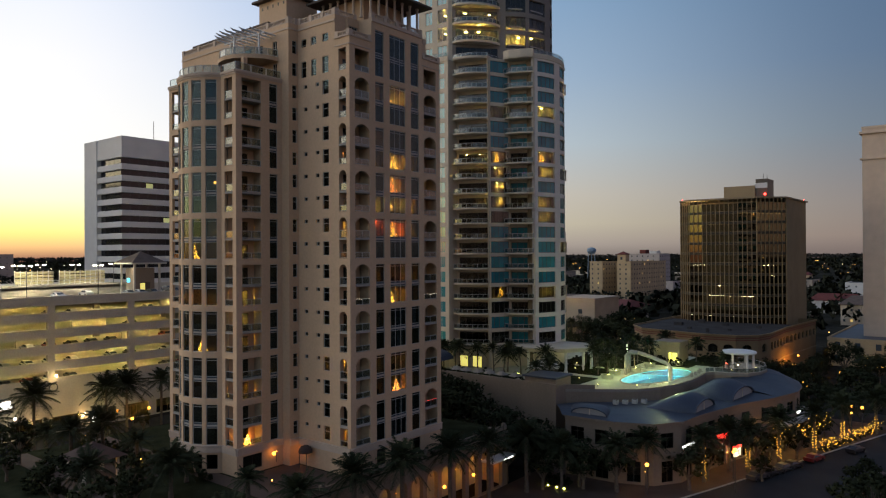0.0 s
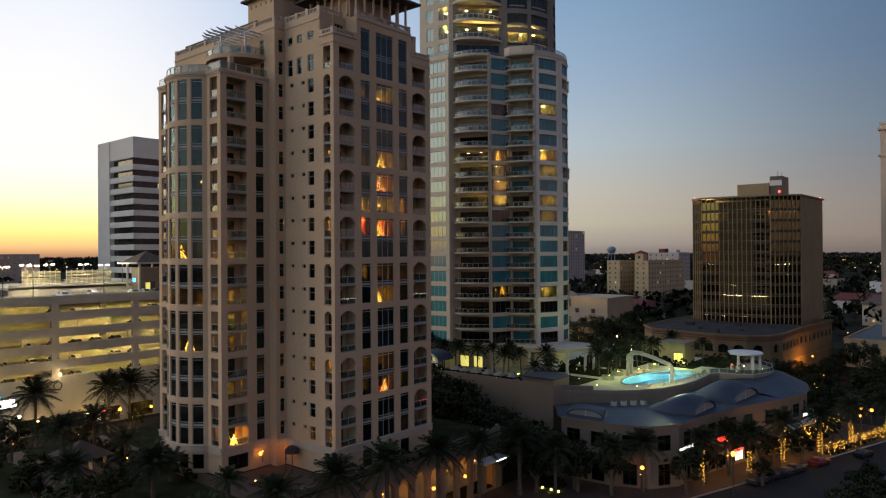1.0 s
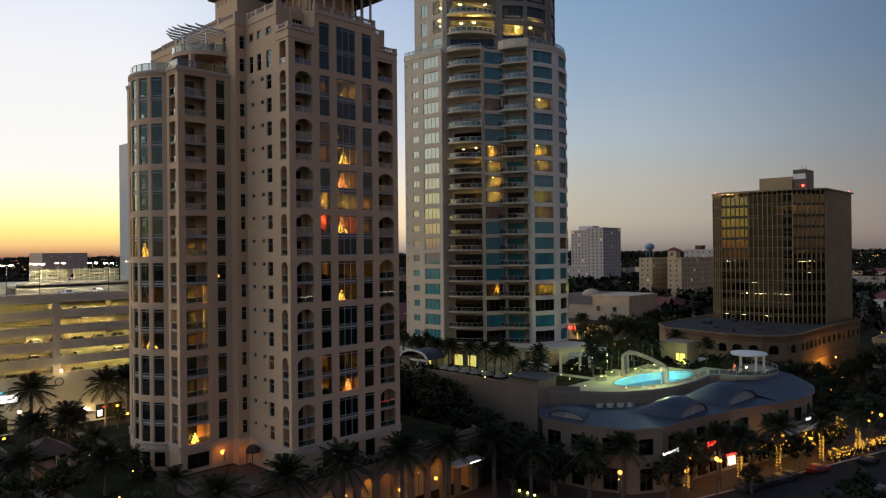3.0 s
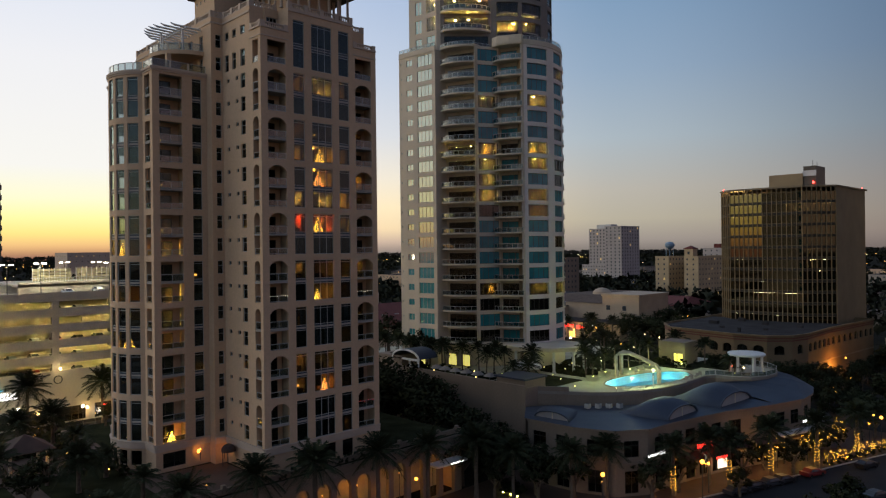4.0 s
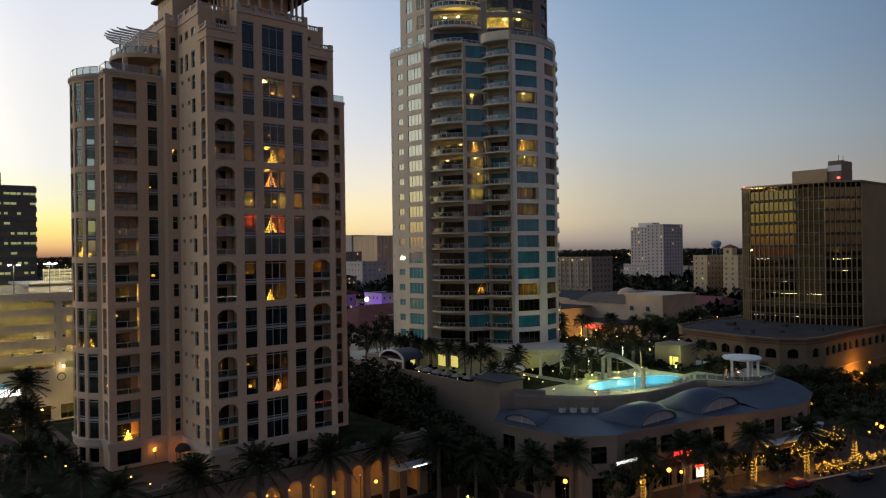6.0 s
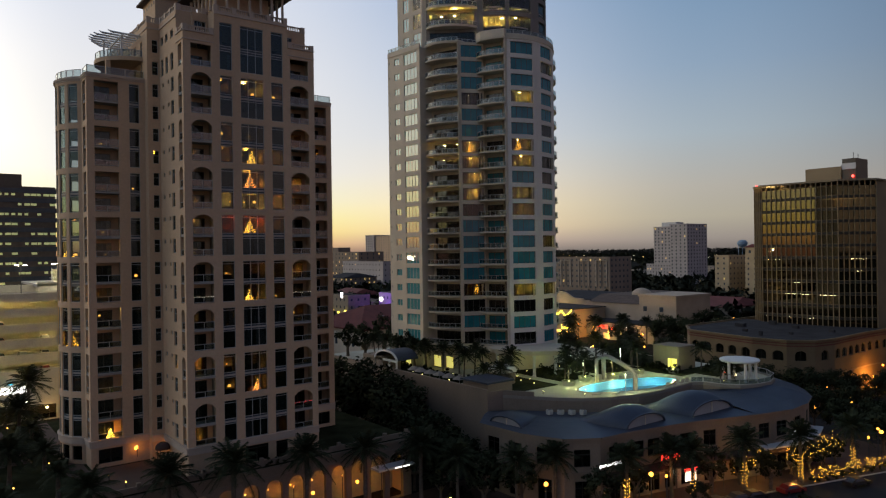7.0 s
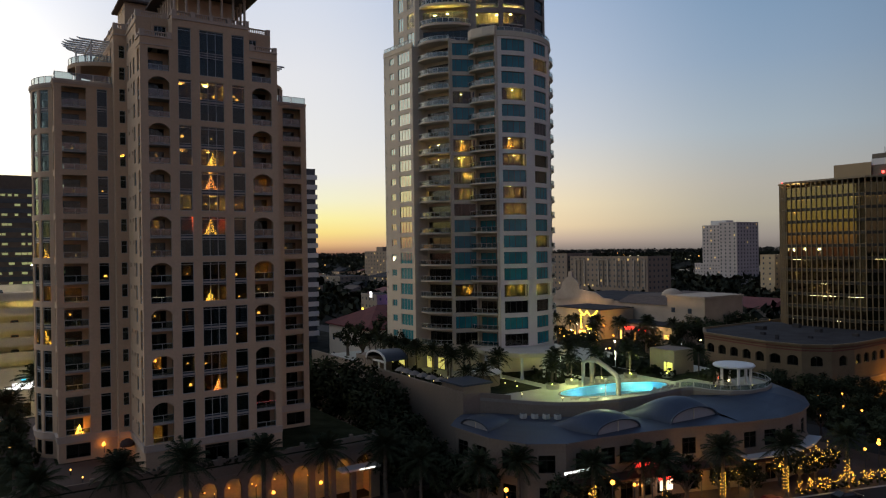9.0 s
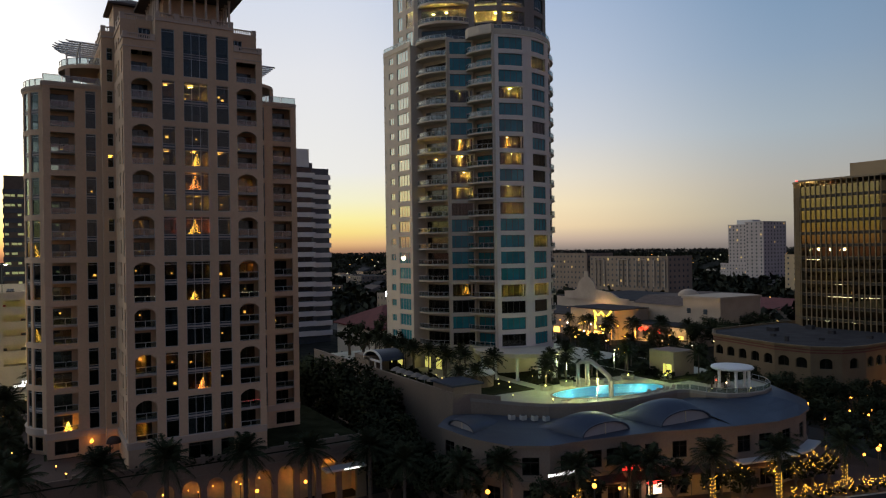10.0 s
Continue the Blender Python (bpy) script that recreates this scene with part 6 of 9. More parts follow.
# in the street before the garage and the garden of the podium
for x, y, z, h, k in ((-148, 56.5, 0, 11.5, 0), (-150, 71.5, 0, 10.6, 1), (-152, 77, 0, 10.2, 0), (-139, 45, 0, 10, 1), (-150, 84, 0, 10.6, 2), (-138, 84, 0, 12, 0), (-126, 50, 0, 9.0, 2), (-105, 45, PLAZA, 4.6, 1),
                      (-84, 50.5, PLAZA, 2.6, 2), (-97, 50.6, PLAZA, 3.2, 3), (-70, 50, PLAZA, 3.2, 3)):
    palm(x, y, z, h, k, label="dark palm in the garden by the garage" if z == 0 else "dark palm on the tower's terrace", group="garden palms", big=1.5 if z == 0 else 1.0)
for x, y, s in ((-112, 52, 0.45), (-104, 46, 0.42), (-124, 36, 0.7), (-86, 44, 0.6), (-78, 40, 0.7), (-113, 60, 0.5)):
    tree(x, y, PLAZA if x > -115 else 0, 2, s * (1.3 if x > -115 else 2.0), "dark bushy tree on the garden terrace", "terrace trees")
for i in range(17):
    shrub(-82 - 1.9 * i + rnd.uniform(-0.4, 0.4), 52.3 + 0.6 * math.sin(i * 0.7) - 0.06 * i, PLAZA, rnd.uniform(0.7, 1.1), "terrace hedge", "dark clipped hedge bush on the terrace")
for i in range(8):
    shrub(-66.6 + rnd.uniform(-0.3, 0.3), 66 + 2.2 * i, PLAZA, 0.8, "terrace hedge", "dark clipped hedge bush on the terrace")
for x, y, s in ((-124, 46, 1.4), (-110, 40, 1.1), (-127, 55, 0.8)):
    tree(x, y, PLAZA if x > -115 else 0, 2, s, "dark bushy tree on the garden terrace", "terrace trees")
for x, y, k, z2 in ((-103, 36, 2, 0.8), (-101, 51, 2, 0.5), (-86, 35, 2, 1.2), (-74, 34, 2, 1.1), (-90, 49, 2, 0.6)):
    tree(x, y, PLAZA, k, z2, "dark bushy tree on the garden terrace", "terrace trees")
for x, y, h, k in ((-106, 50, 4.6, 0), (-84, 38, 4.8, 1), (-80, 46, 4.2, 1)):
    palm(x, y, PLAZA, h, k, label="dark palm on the tower's terrace", group="garden palms")
# at the west end of the pool deck
for x, y, s in ((-112, 128, 1.6), (-118, 122, 1.5), (-122, 130, 1.7), (-106, 126, 1.3), (-116, 136, 1.6), (-126, 122, 1.4)):
    tree(x, y, DECK_Z, 2, s, "dark bushy tree at the deck's end", "deck trees")
for x, y, s in ((-140, 108, 1.3), (-134, 118, 1.3), (-137, 128, 0.9), (-128, 108, 1.2), (-137, 95, 1.0)):
    tree(x, y, 0.1, 0, s, "dark street tree beside the podium", "street trees by the garage")
# lane between the towers
for x, y, k, s in ((-82, 107.5, 0, 1.45), (-91, 108, 0, 1.6), (-100, 106, 0, 1.75), (-95, 104, 0, 1.5), (-74, 106, 0, 1.15), (-66, 105.5, 1, 1.15), (-109, 108, 0, 1.2), (-60, 100, 1, 0.9), (-55, 104.5, 2, 1.1), (-118, 107, 0, 1.2)):
    tree(x, y, 0, k, s)
for x, y, h, k in ((-57, 101, 7.5, 0), (-50, 106.5, 7.5, 1), (-47, 111.5, 7.8, 0)):
    palm(x, y, 0.1, h, k)
# along the shops
for x, y, h, k, w in ((-40.6, 120.0, 7.4, 0, (0.8, 4.6)), (-36.2, 130.0, 7.6, 1, (0.8, 4.4)), (-33.5, 139.9, 7.8, 0, (0.9, 4.6)), (-29.6, 149.9, 7.6, 1, (0.9, 4.7)), (-26.9, 162.5, 7.6, 0, (1.5, 4.3)), (-22.5, 174, 7.4, 1, (1.2, 3.6)), (-36.6, 161, 6.6, 1, None), (-38.9, 128.5, 7.2, 1, None)):
    palm(x, y, 0.12, h, k, wrap=w, r=0.3, label="date palm wound with amber fairy lights" if w else "")
for x, y, s in ((-36.2, 134.8, 1.25), (-40.5, 121.5, 1.2), (-44.8, 117, 1.0), (-33.0, 126.5, 0.8), (-31.5, 144, 1.0)):
    tree(x, y, 0.12, 2, s, "round clipped street tree", "street trees")
for i in range(13):
    y = 152.5 + 2.1 * i
    x = -29.0 + (y - 152.5) * 0.245
    s = shrub(x + 0.4, y, 0.12, 0.75, "lit hedge", "hedge bush strung with amber fairy lights")
    g = Geo()
    for _ in range(12 + (i * 7) % 19):
        a, rr, zz = rnd.uniform(0, 6.28), rnd.uniform(0.2, 0.85), rnd.uniform(0.2, 2.1)
        c = (x + 0.4 + rr * math.cos(a), y + 1.1 * rr * math.sin(a), 0.12 + zz)
        h = rnd.uniform(0.016, 0.032)
        g.box(c[0] - h, c[1] - h, c[2] - h, c[0] + h, c[1] + h, c[2] + h * 1.8)
    solid("fairy_light_string", g, FAIRY, "amber fairy lights strung over a hedge bush", "fairy lights", "hedge lights", kind="stuff")
for x, y, n, lo, hi in ((-36.4, 145.5, 34, 2.4, 4.9), (-34.5, 148.2, 30, 2.4, 4.8), (-33.0, 153.6, 40, 2.2, 4.8), (-31.8, 157.5, 46, 2.6, 5.4), (-31.2, 161.0, 46, 2.8, 5.8), (-30.6, 164.4, 34, 3.2, 6.0), (-35.6, 142.0, 16, 2.2, 4.2)):
    tree(x, y, 0.12, 2, 0.8, "small street tree with fairy lights", "lit street trees")
    g = Geo()
    for _ in range(n):
        a, rr, zz = rnd.uniform(0, 6.28), rnd.uniform(0.3, 1.5), rnd.uniform(lo, hi)
        c = (x + rr * math.cos(a), y + rr * math.sin(a), zz)
        h = rnd.uniform(0.016, 0.03)
        g.box(c[0] - h, c[1] - h, c[2] - h, c[0] + h, c[1] + h, c[2] + h * 2)
    solid("fairy_light_string", g, FAIRY, "amber fairy lights hung in a street tree", "fairy lights", "tree lights", kind="stuff")
for x, y, k, s in ((-15.9, 119.5, 2, 1.2), (-18.3, 114.0, 2, 1.2), (-17.9, 126.1, 2, 1.2)):
    tree(x, y, 0.1, k, s, "dark street tree beside the avenue", "avenue trees")
for x, y, k, s in ((-41.0, 114.5, 2, 1.2), (-67.1, 100.2, 0, 0.95), (-62.1, 103.7, 0, 1.0), (-56.0, 105.2, 1, 0.95), (-50.9, 108.1, 2, 1.3)):
    tree(x, y, 0.1, k, s, "dark dense street tree before the shops", "shop street trees")
# trees of the park side and of the side street
for x, y, k, s in ((-24, 186, 0, 0.9), (-33, 187, 1, 1.0), (-44, 186, 0, 0.9), (-55, 185, 1, 0.9), (-40, 197, 0, 0.9), (-52, 199, 0, 1.0), (-30, 200, 0, 1.0), (-20, 205, 0, 1.1), (-12, 215, 0, 1.1), (-28, 178, 1, 0.9), (-68, 186, 1, 0.9), (-80, 186, 0, 0.9), (-92, 186, 0, 1.0),
                   (-18, 230, 0, 1.1), (-30, 225, 0, 1.1), (-44, 214, 0, 0.9), (-5, 235, 0, 1.2), (-40, 245, 0, 1.1), (-25, 255, 0, 1.2), (-46, 206, 1, 1.0), (-15, 190, 0, 0.9), (-104, 187, 0, 1.0), (-116, 188, 0, 1.0), (-128, 187, 0, 1.0), (-10, 255, 0, 1.2), (-36, 180, 1, 0.9)):
    tree(x, y, 0, k, s * rnd.uniform(0.9, 1.1), "dark street tree beyond the shops", "far street trees")
# on the pool deck
for x, y, h, k in ((-66.0, 140.0, 4.4, 2), (-64.2, 146.1, 4.8, 3), (-64.1, 153.9, 5.2, 2), (-65.0, 134.3, 3.8, 2), (-68.5, 137.2, 4.6, 3), (-71.0, 140.6, 4.8, 2), (-73.4, 146.0, 5.0, 2), (-70.5, 150.5, 4.6, 3), (-68.6, 157.8, 5.2, 2), (-72.5, 124.2, 3.2, 2), (-74.4, 121.2, 3.2, 3),
                   (-99, 122.8, 5.2, 2), (-97.0, 124.4, 5.0, 3), (-94.5, 122.9, 5.4, 2), (-86, 129, 4.8, 2), (-104, 122, 5.4, 3), (-91, 124.6, 5.0, 2), (-82, 128, 4.6, 3), (-78, 132, 4.6, 2), (-78, 150, 5.2, 2), (-76, 155, 5.5, 3), (-80, 160, 5.5, 2), (-74, 165, 5.5, 2), (-88, 126.5, 5.2, 3), (-101, 124.5, 5.0, 2), (-109, 122, 5.6, 2),
                   (-106.5, 123.5, 5.2, 3), (-112, 121, 5.4, 2), (-115, 124, 5.8, 3), (-84, 124.5, 4.4, 2), (-72, 162, 5.0, 3), (-66.5, 170, 5.0, 2), (-58, 167, 4.5, 3), (-49.6, 160.2, 2.6, 3), (-48.9, 161.4, 2.2, 2), (-75.5, 128.5, 3.6, 3)):
    palm(x, y, DECK_Z, h, k, r=0.15, lean=0.3, label="slim palm on the pool deck", group="deck palms")
for i in range(34):
    shrub(rnd.uniform(-83, -68.4), rnd.choice((rnd.uniform(136.5, 144.5), rnd.uniform(148, 159))), DECK_Z, rnd.uniform(0.5, 1.1), "deck shrubs", "dark shrub in the deck garden")
for i in range(46):
    shrub(*rnd.choice(((rnd.uniform(-66.5, -57), rnd.uniform(158, 162)), (rnd.uniform(-59.8, -52), rnd.uniform(163, 174)), (rnd.uniform(-83, -68), rnd.uniform(162, 174)))), DECK_Z, rnd.uniform(0.6, 1.2), "deck shrubs", "dark shrub in the deck garden")
for i in range(30):
    shrub(rnd.uniform(-108, -76), rnd.uniform(116.8, 124), DECK_Z, rnd.uniform(0.6, 1.2), "deck shrubs", "dark shrub in the deck garden")
for x, y in ((-66.0, 140.0), (-64.2, 146.1), (-64.1, 153.9), (-65.0, 134.3), (-59.8, 159.5)):
    o = thing("planter", x, y, DECK_Z, "round pale planter with an uplit palm", "planter", "deck planters")
    ld = bpy.data.lights.new("planter_glow", "POINT")
    ld.energy, ld.color, ld.shadow_soft_size = 520, (0.85, 1.0, 0.34), 0.06
    place(new("planter_glow", ld), o, Matrix.Translation((x + 0.9, y - 0.9, DECK_Z + 1.5)))
    part("pot", Geo().lathe((x, y, DECK_Z), [(1.15, 0), (1.25, 0.6), (1.3, 0.9), (1.15, 0.9), (1.1, 0.75), (0.02, 0.75)], 18), DECK, o)
    part("uplight", Geo().ball((x + 0.55, y - 0.5, DECK_Z + 0.95), 0.12), DECK_GREEN, o, "yellow-green garden uplight")
for x, y in ((-99.5, 122.4), (-105.5, 121.8), (-90.0, 124.0), (-82.0, 127.0), (-112.0, 121.2)):
    o = thing("garden_uplight", x, y, DECK_Z, "yellow-green uplight under palms at the tower's foot", "uplight", "deck uplights")
    part("lamp", Geo().ball((x, y, DECK_Z + 0.3), 0.14, 8), DECK_GREEN, o)
    ld = bpy.data.lights.new("garden_glow", "POINT")
    ld.energy, ld.color, ld.shadow_soft_size = 60, (0.85, 1.0, 0.25), 0.15
    place(new("garden_glow", ld), o, Matrix.Translation((x, y - 0.3, DECK_Z + 0.7)))
# palms and trees before the mall
for x, y, h in ((-199, 256, 8.5), (-191, 257, 7.5), (-184, 254, 8.8), (-176, 256, 8.0), (-170, 252, 9.4), (-164, 258, 8.6), (-158, 254, 9.0), (-153, 262, 9.6), (-148, 256, 10.5), (-205, 250, 8.0), (-160, 240, 8.0), (-146, 268, 9.0), (-138, 262, 8.5)):
    palm(x, y, 0, h, rnd.choice((0, 1)), label="dark palm in the mall street", group="mall palms")
for x, y, k, s in ((-140, 246, 0, 1.1), (-130, 256, 0, 1.2), (-122, 262, 0, 1.2), (-134, 272, 0, 1.2), (-112, 252, 0, 1.1), (-148, 286, 0, 1.2), (-136, 296, 0, 1.3), (-120, 282, 0, 1.2), (-126, 232, 0, 1.0), (-112, 232, 0, 0.9), (-150, 226, 0, 0.9), (-166, 232, 0, 0.8), (-180, 240, 0, 0.8), (-140, 214, 0, 1.0), (-116, 212, 0, 1.0), (-102, 204, 0, 0.9), (-156, 210, 0, 0.9), (-128, 204, 0, 0.9),
                   (-64, 203.5, 0, 0.95), (-75, 203, 0, 1.0), (-86, 204, 0, 1.0), (-57, 207, 0, 0.9), (-50, 212, 0, 0.9), (-46, 240, 0, 0.7), (-44, 228, 0, 0.8), (-48, 258, 0, 0.6), (-30, 240, 0, 0.9), (-18, 244, 0, 0.9)):
    tree(x, y, 0, k, s, "dark street tree near the mall", "mall street trees")


# ---- lamps and trees in the rooms ----
CONE = {}


def christmas_tree(x, y, z, h=2.2, lights=None, label="Christmas tree with amber fairy lights in a window"):
    o = thing("christmas_tree", x, y, z, label, "christmas tree", "window trees")
    key = round(h, 1)
    if key not in CONE:
        g = Geo()
        for i in range(7):
            s = i / 7
            r = 0.24 * h * (1 - s)
            pts = [(r * (1 + 0.12 * (j % 2)) * math.cos(j * 0.449), r * (1 + 0.12 * (j % 2)) * math.sin(j * 0.449), h * (0.12 + 0.82 * s)) for j in range(14)]
            for j in range(14):
                g.face(pts[j], pts[(j + 1) % 14], (0, 0, h * (0.12 + 0.82 * s + 0.24)))
        g.tube([(0, 0, 0), (0, 0, h * 0.3)], [0.07, 0.06], 6)
        l = Geo()
        spread = random.Random(41)
        for i in range(84):
            s = 1 - math.sqrt((i + 0.5) / 84)
            r = (0.44 * h * (1 - s) + 0.05) * spread.uniform(0.45, 1.0)
            a = spread.uniform(0, 6.283)
            c = (r * math.cos(a), r * math.sin(a), h * (0.13 + 0.9 * s))
            l.box(c[0] - 0.034, c[1] - 0.034, c[2] - 0.034, c[0] + 0.034, c[1] + 0.034, c[2] + 0.034)
        CONE[key] = (g.mesh("foliage", LEAF), l)
    fo, l = CONE[key]
    m = Matrix.Translation((x, y, z))
    set_part("foliage", fo, o, m)
    lm = lights or FAIRY_ROOM
    if (key, lm.name) not in CONE:
        CONE[(key, lm.name)] = l.mesh("fairy_light_string", lm)
    set_part("fairy_light_string", CONE[(key, lm.name)], o, m)["kind"] = "stuff"
    set_part("star", kit("star", lambda: Geo().ball((0, 0, 0), 0.08, 6).mesh("star", FAIRY_ROOM)), o, m @ Matrix.Translation((0, 0, h * 1.08)))


def skirt():
    g = Geo()
    for i in range(14):
        a, b = i * math.pi / 7, (i + 1) * math.pi / 7
        p, q = (0.35 * math.cos(a), 0.35 * math.sin(a)), (0.35 * math.cos(b), 0.35 * math.sin(b))
        g.face((*p, -0.05), (*q, -0.05), (*q, 0.06), (*p, 0.06))
    return g.mesh("skirt", FLOORING)


def room_lamp(x, y, z, red=False, hang=True, power=None):
    """A lamp in a room on the floor level z: flush on the ceiling, or standing on a table."""
    own = random.Random(int(x * 310 + y * 170 + z * 70))
    r, h = own.choice((0.13, 0.17, 0.24)), own.choice((0.65, 1.0, 1.45))
    x, y = x + own.uniform(-0.3, 0.3), y + own.uniform(-0.3, 0.3)
    m = ROOM_RED if red else power or ROOM_LAMP
    o = thing("ceiling_lamp" if hang else "table_lamp", x, y, z, ("red" if red else "warm") + (" drum lamp under a room's ceiling" if hang else " table lamp lit in a room"), "lamp", "room lamps")
    if hang:
        set_part("diffuser", kit(("diffuser", m.name), lambda: Geo().face(*[(0.32 * math.cos(a * 0.5236), 0.32 * math.sin(a * 0.5236), 0) for a in range(12)]).mesh("diffuser", m)), o, Matrix.Translation((x, y, z + 2.72)))
        set_part("skirt", kit("skirt", skirt), o, Matrix.Translation((x, y, z + 2.72)))
    else:
        set_part("shade", kit(("tshade", m.name, r), lambda: Geo().lathe((0, 0, 0), [(r * 1.0, 0), (r * 0.7, r * 1.3)], 10).mesh("shade", m)), o, Matrix.Translation((x, y, z + h)))
        set_part("base", kit("lbase", lambda: Geo().lathe((0, 0, 0), [(0.3, 0), (0.3, 0.6), (0.1, 0.62), (0.05, 1.05)], 10).mesh("base", FLOORING)), o, Matrix.Translation((x, y, z)) @ Matrix.Diagonal((0.6, 0.6, h / 1.05, 1)))


FAIRY_ROOM = lamp_glow("window_fairy_light", (1.0, 0.48, 0.06), 15)
FAIRY_PINK = lamp_glow("window_red_fairy_light", (1.0, 0.30, 0.06), 15)
ROOM_FAINT = lamp_glow("faint_room_lamp", (1.0, 0.46, 0.10), 30)
ROOM_SOFT = lamp_glow("soft_room_lamp", (1.0, 0.45, 0.07), 110)
ROOM_YELLOW = lamp_glow("yellow_room_lamp", (1.0, 0.66, 0.16), 170)


def furnish(x, y, z, turn):
    """A sofa, a cabinet and a picture in a lit room; turn points from the window into the room."""
    m = Matrix.Translation((x, y, z)) @ Matrix.Rotation(radians(turn), 4, "Z")
    o = thing("sofa", x, y, z, "dark upholstered sofa in a lit living room", "sofa", "room sofas")
    set_part("seat", kit("sofa_seat", lambda: Geo().box(-0.45, -0.95, 0.02, 0.45, 0.95, 0.42).mesh("seat", UPHOLSTERY)), o, m)
    set_part("backrest", kit("sofa_back", lambda: Geo().box(-0.45, -0.95, 0.42, -0.2, 0.95, 0.85).mesh("backrest", UPHOLSTERY)), o, m)
    for a in (-0.95, 0.75):
        set_part("armrest", kit("sofa_arm%s" % a, lambda: Geo().box(-0.2, a, 0.42, 0.45, a + 0.2, 0.62).mesh("armrest", UPHOLSTERY)), o, m)
    c = thing("cabinet", x, y, z, "dark wooden cabinet against a room's wall", "cabinet", "room cabinets")
    m2 = m @ Matrix.Translation((2.2, 0.5, 0))
    set_part("body", kit("cab_body", lambda: Geo().box(-0.22, -0.5, 0, 0.22, 0.5, 1.9).mesh("body", FLOORING)), c, m2)
    for a in (-0.48, 0.02):
        set_part("door", kit("cab_door%s" % a, lambda: Geo().box(-0.25, a, 0.06, -0.222, a + 0.46, 1.84).mesh("door", FRAME_DARK)), c, m2)
    t = thing("curtain", x, y, z, "pale drawn-back curtain beside a room's window", "curtain", "room curtains")
    g = kit("curtain", lambda: Geo().tube([(0, 0, 0.05), (0, 0, 1.2), (0, 0, 2.6)], [0.2, 0.14, 0.22], 9).mesh("curtain", INSIDE))
    set_part("cloth", g, t, m @ Matrix.Translation((-1.35, -0.75, 0)))


UPHOLSTERY = surface("sofa_cloth", (0.07, 0.05, 0.04), 0.95, vary=0.2, size=0.5)
BAY_Y = {"b0": 67.2, "w1": 70.7, "w2": 74.4, "w3": 78.1, "b1": 81.6}
for b, k, kind in (("w2", 15, "y"), ("w1", 15, "f"), ("w3", 15, "t"), ("w2", 13, "t"), ("w2", 12, "s"), ("w1", 12, "f"), ("w3", 12, "f"), ("w2", 11, "s"), ("w2", 10, "y"), ("w1", 10, "y"), ("w3", 10, "s"), ("b0", 10, "f"),
                   ("b0", 9, "s"), ("w1", 9, "r"), ("w2", 9, "r"), ("w3", 9, "f"), ("w1", 7, "f"), ("w2", 7, "f"), ("b1", 7, "s"), ("b1", 6, "t"), ("w2", 6, "f"), ("w1", 3, "f"), ("w2", 3, "f"), ("b0", 3, "s"), ("w1", 2, "t"), ("b1", 13, "f"),
                   ("w2", 2, "f"), ("b0", 0, "s"), ("b1", 10, "f"), ("b1", 11, "s"), ("b0", 12, "f")):
    y, z = BAY_Y[b], t1_floor(k)
    x = -72.6 if b[0] == "b" else -70.8
    if b[0] == "w":
        furnish(-70.2, y + 0.15 * (k % 3 - 1), z, 180)
    room_lamp(x, y + (0.7 if kind in "tr" else 0), z, red=kind == "r", hang=kind != "t", power={"y": ROOM_YELLOW, "s": ROOM_SOFT, "f": ROOM_FAINT}.get(kind))
for y, k, l in ((74.6, 12, None), (74.3, 11, "p"), (74.2, 9, None), (74.0, 6, None), (75.0, 2, "p")):
    christmas_tree(-69.3, y, t1_floor(k), 2.1 if k > 8 else 1.6, FAIRY_PINK if l else None)
for y, k, x in ((71.6, 10, -70.6), (73.6, 10, -70.4), (75.4, 10, -70.8), (70.4, 12, -70.6), (78.3, 12, -70.6), (78.5, 10, -70.6), (78.0, 7, -70.6), (73.4, 15, -70.6), (75.4, 15, -70.6), (78.0, 15, -70.4), (71, 7, -70.6), (71, 3, -70.6), (73.8, 3, -70.6), (67.4, 8, -72.6), (67.0, 3, -72.6), (81.6, 13, -72.6), (81.4, 10, -72.4), (82, 7, -72.4)):
    room_lamp(x, y, t1_floor(k), hang=False)
for y, k, x in ((78.4, 6, -70.6), (78.2, 2, -70.6), (81.8, 5, -72.5), (81.4, 3, -72.5), (70.6, 13, -70.6), (66.8, 7, -72.5), (78.0, 4, -70.6), (70.4, 5, -70.6), (78.2, 0, -70.6), (67.0, 5, -72.5)):
    room_lamp(x, y, t1_floor(k), hang=False)
christmas_tree(-81.8, 58.4, t1_floor(0) + 0.05, 1.25)
# light strings on two balcony rails and a red one
for y0, y1, k, m in ((66.0, 68.5, 6, WHITE_FAR), (80.2, 82.9, 6, WHITE_FAR), (80.2, 82.9, 1, SIGN_RED)):
    g = Geo()
    for i in range(9):
        y, z = y0 + (y1 - y0) * i / 8, t1_floor(k) + (1.22 if k % 2 == 0 else 1.04) + 0.06 * math.sin(i * 1.3)
        g.box(-68.23, y - 0.018, z - 0.018, -68.19, y + 0.018, z + 0.018)
    solid("fairy_light_string", g, m, ("red" if m is SIGN_RED else "white") + " fairy lights strung along a balcony rail", "fairy lights", "balcony lights", kind="stuff")
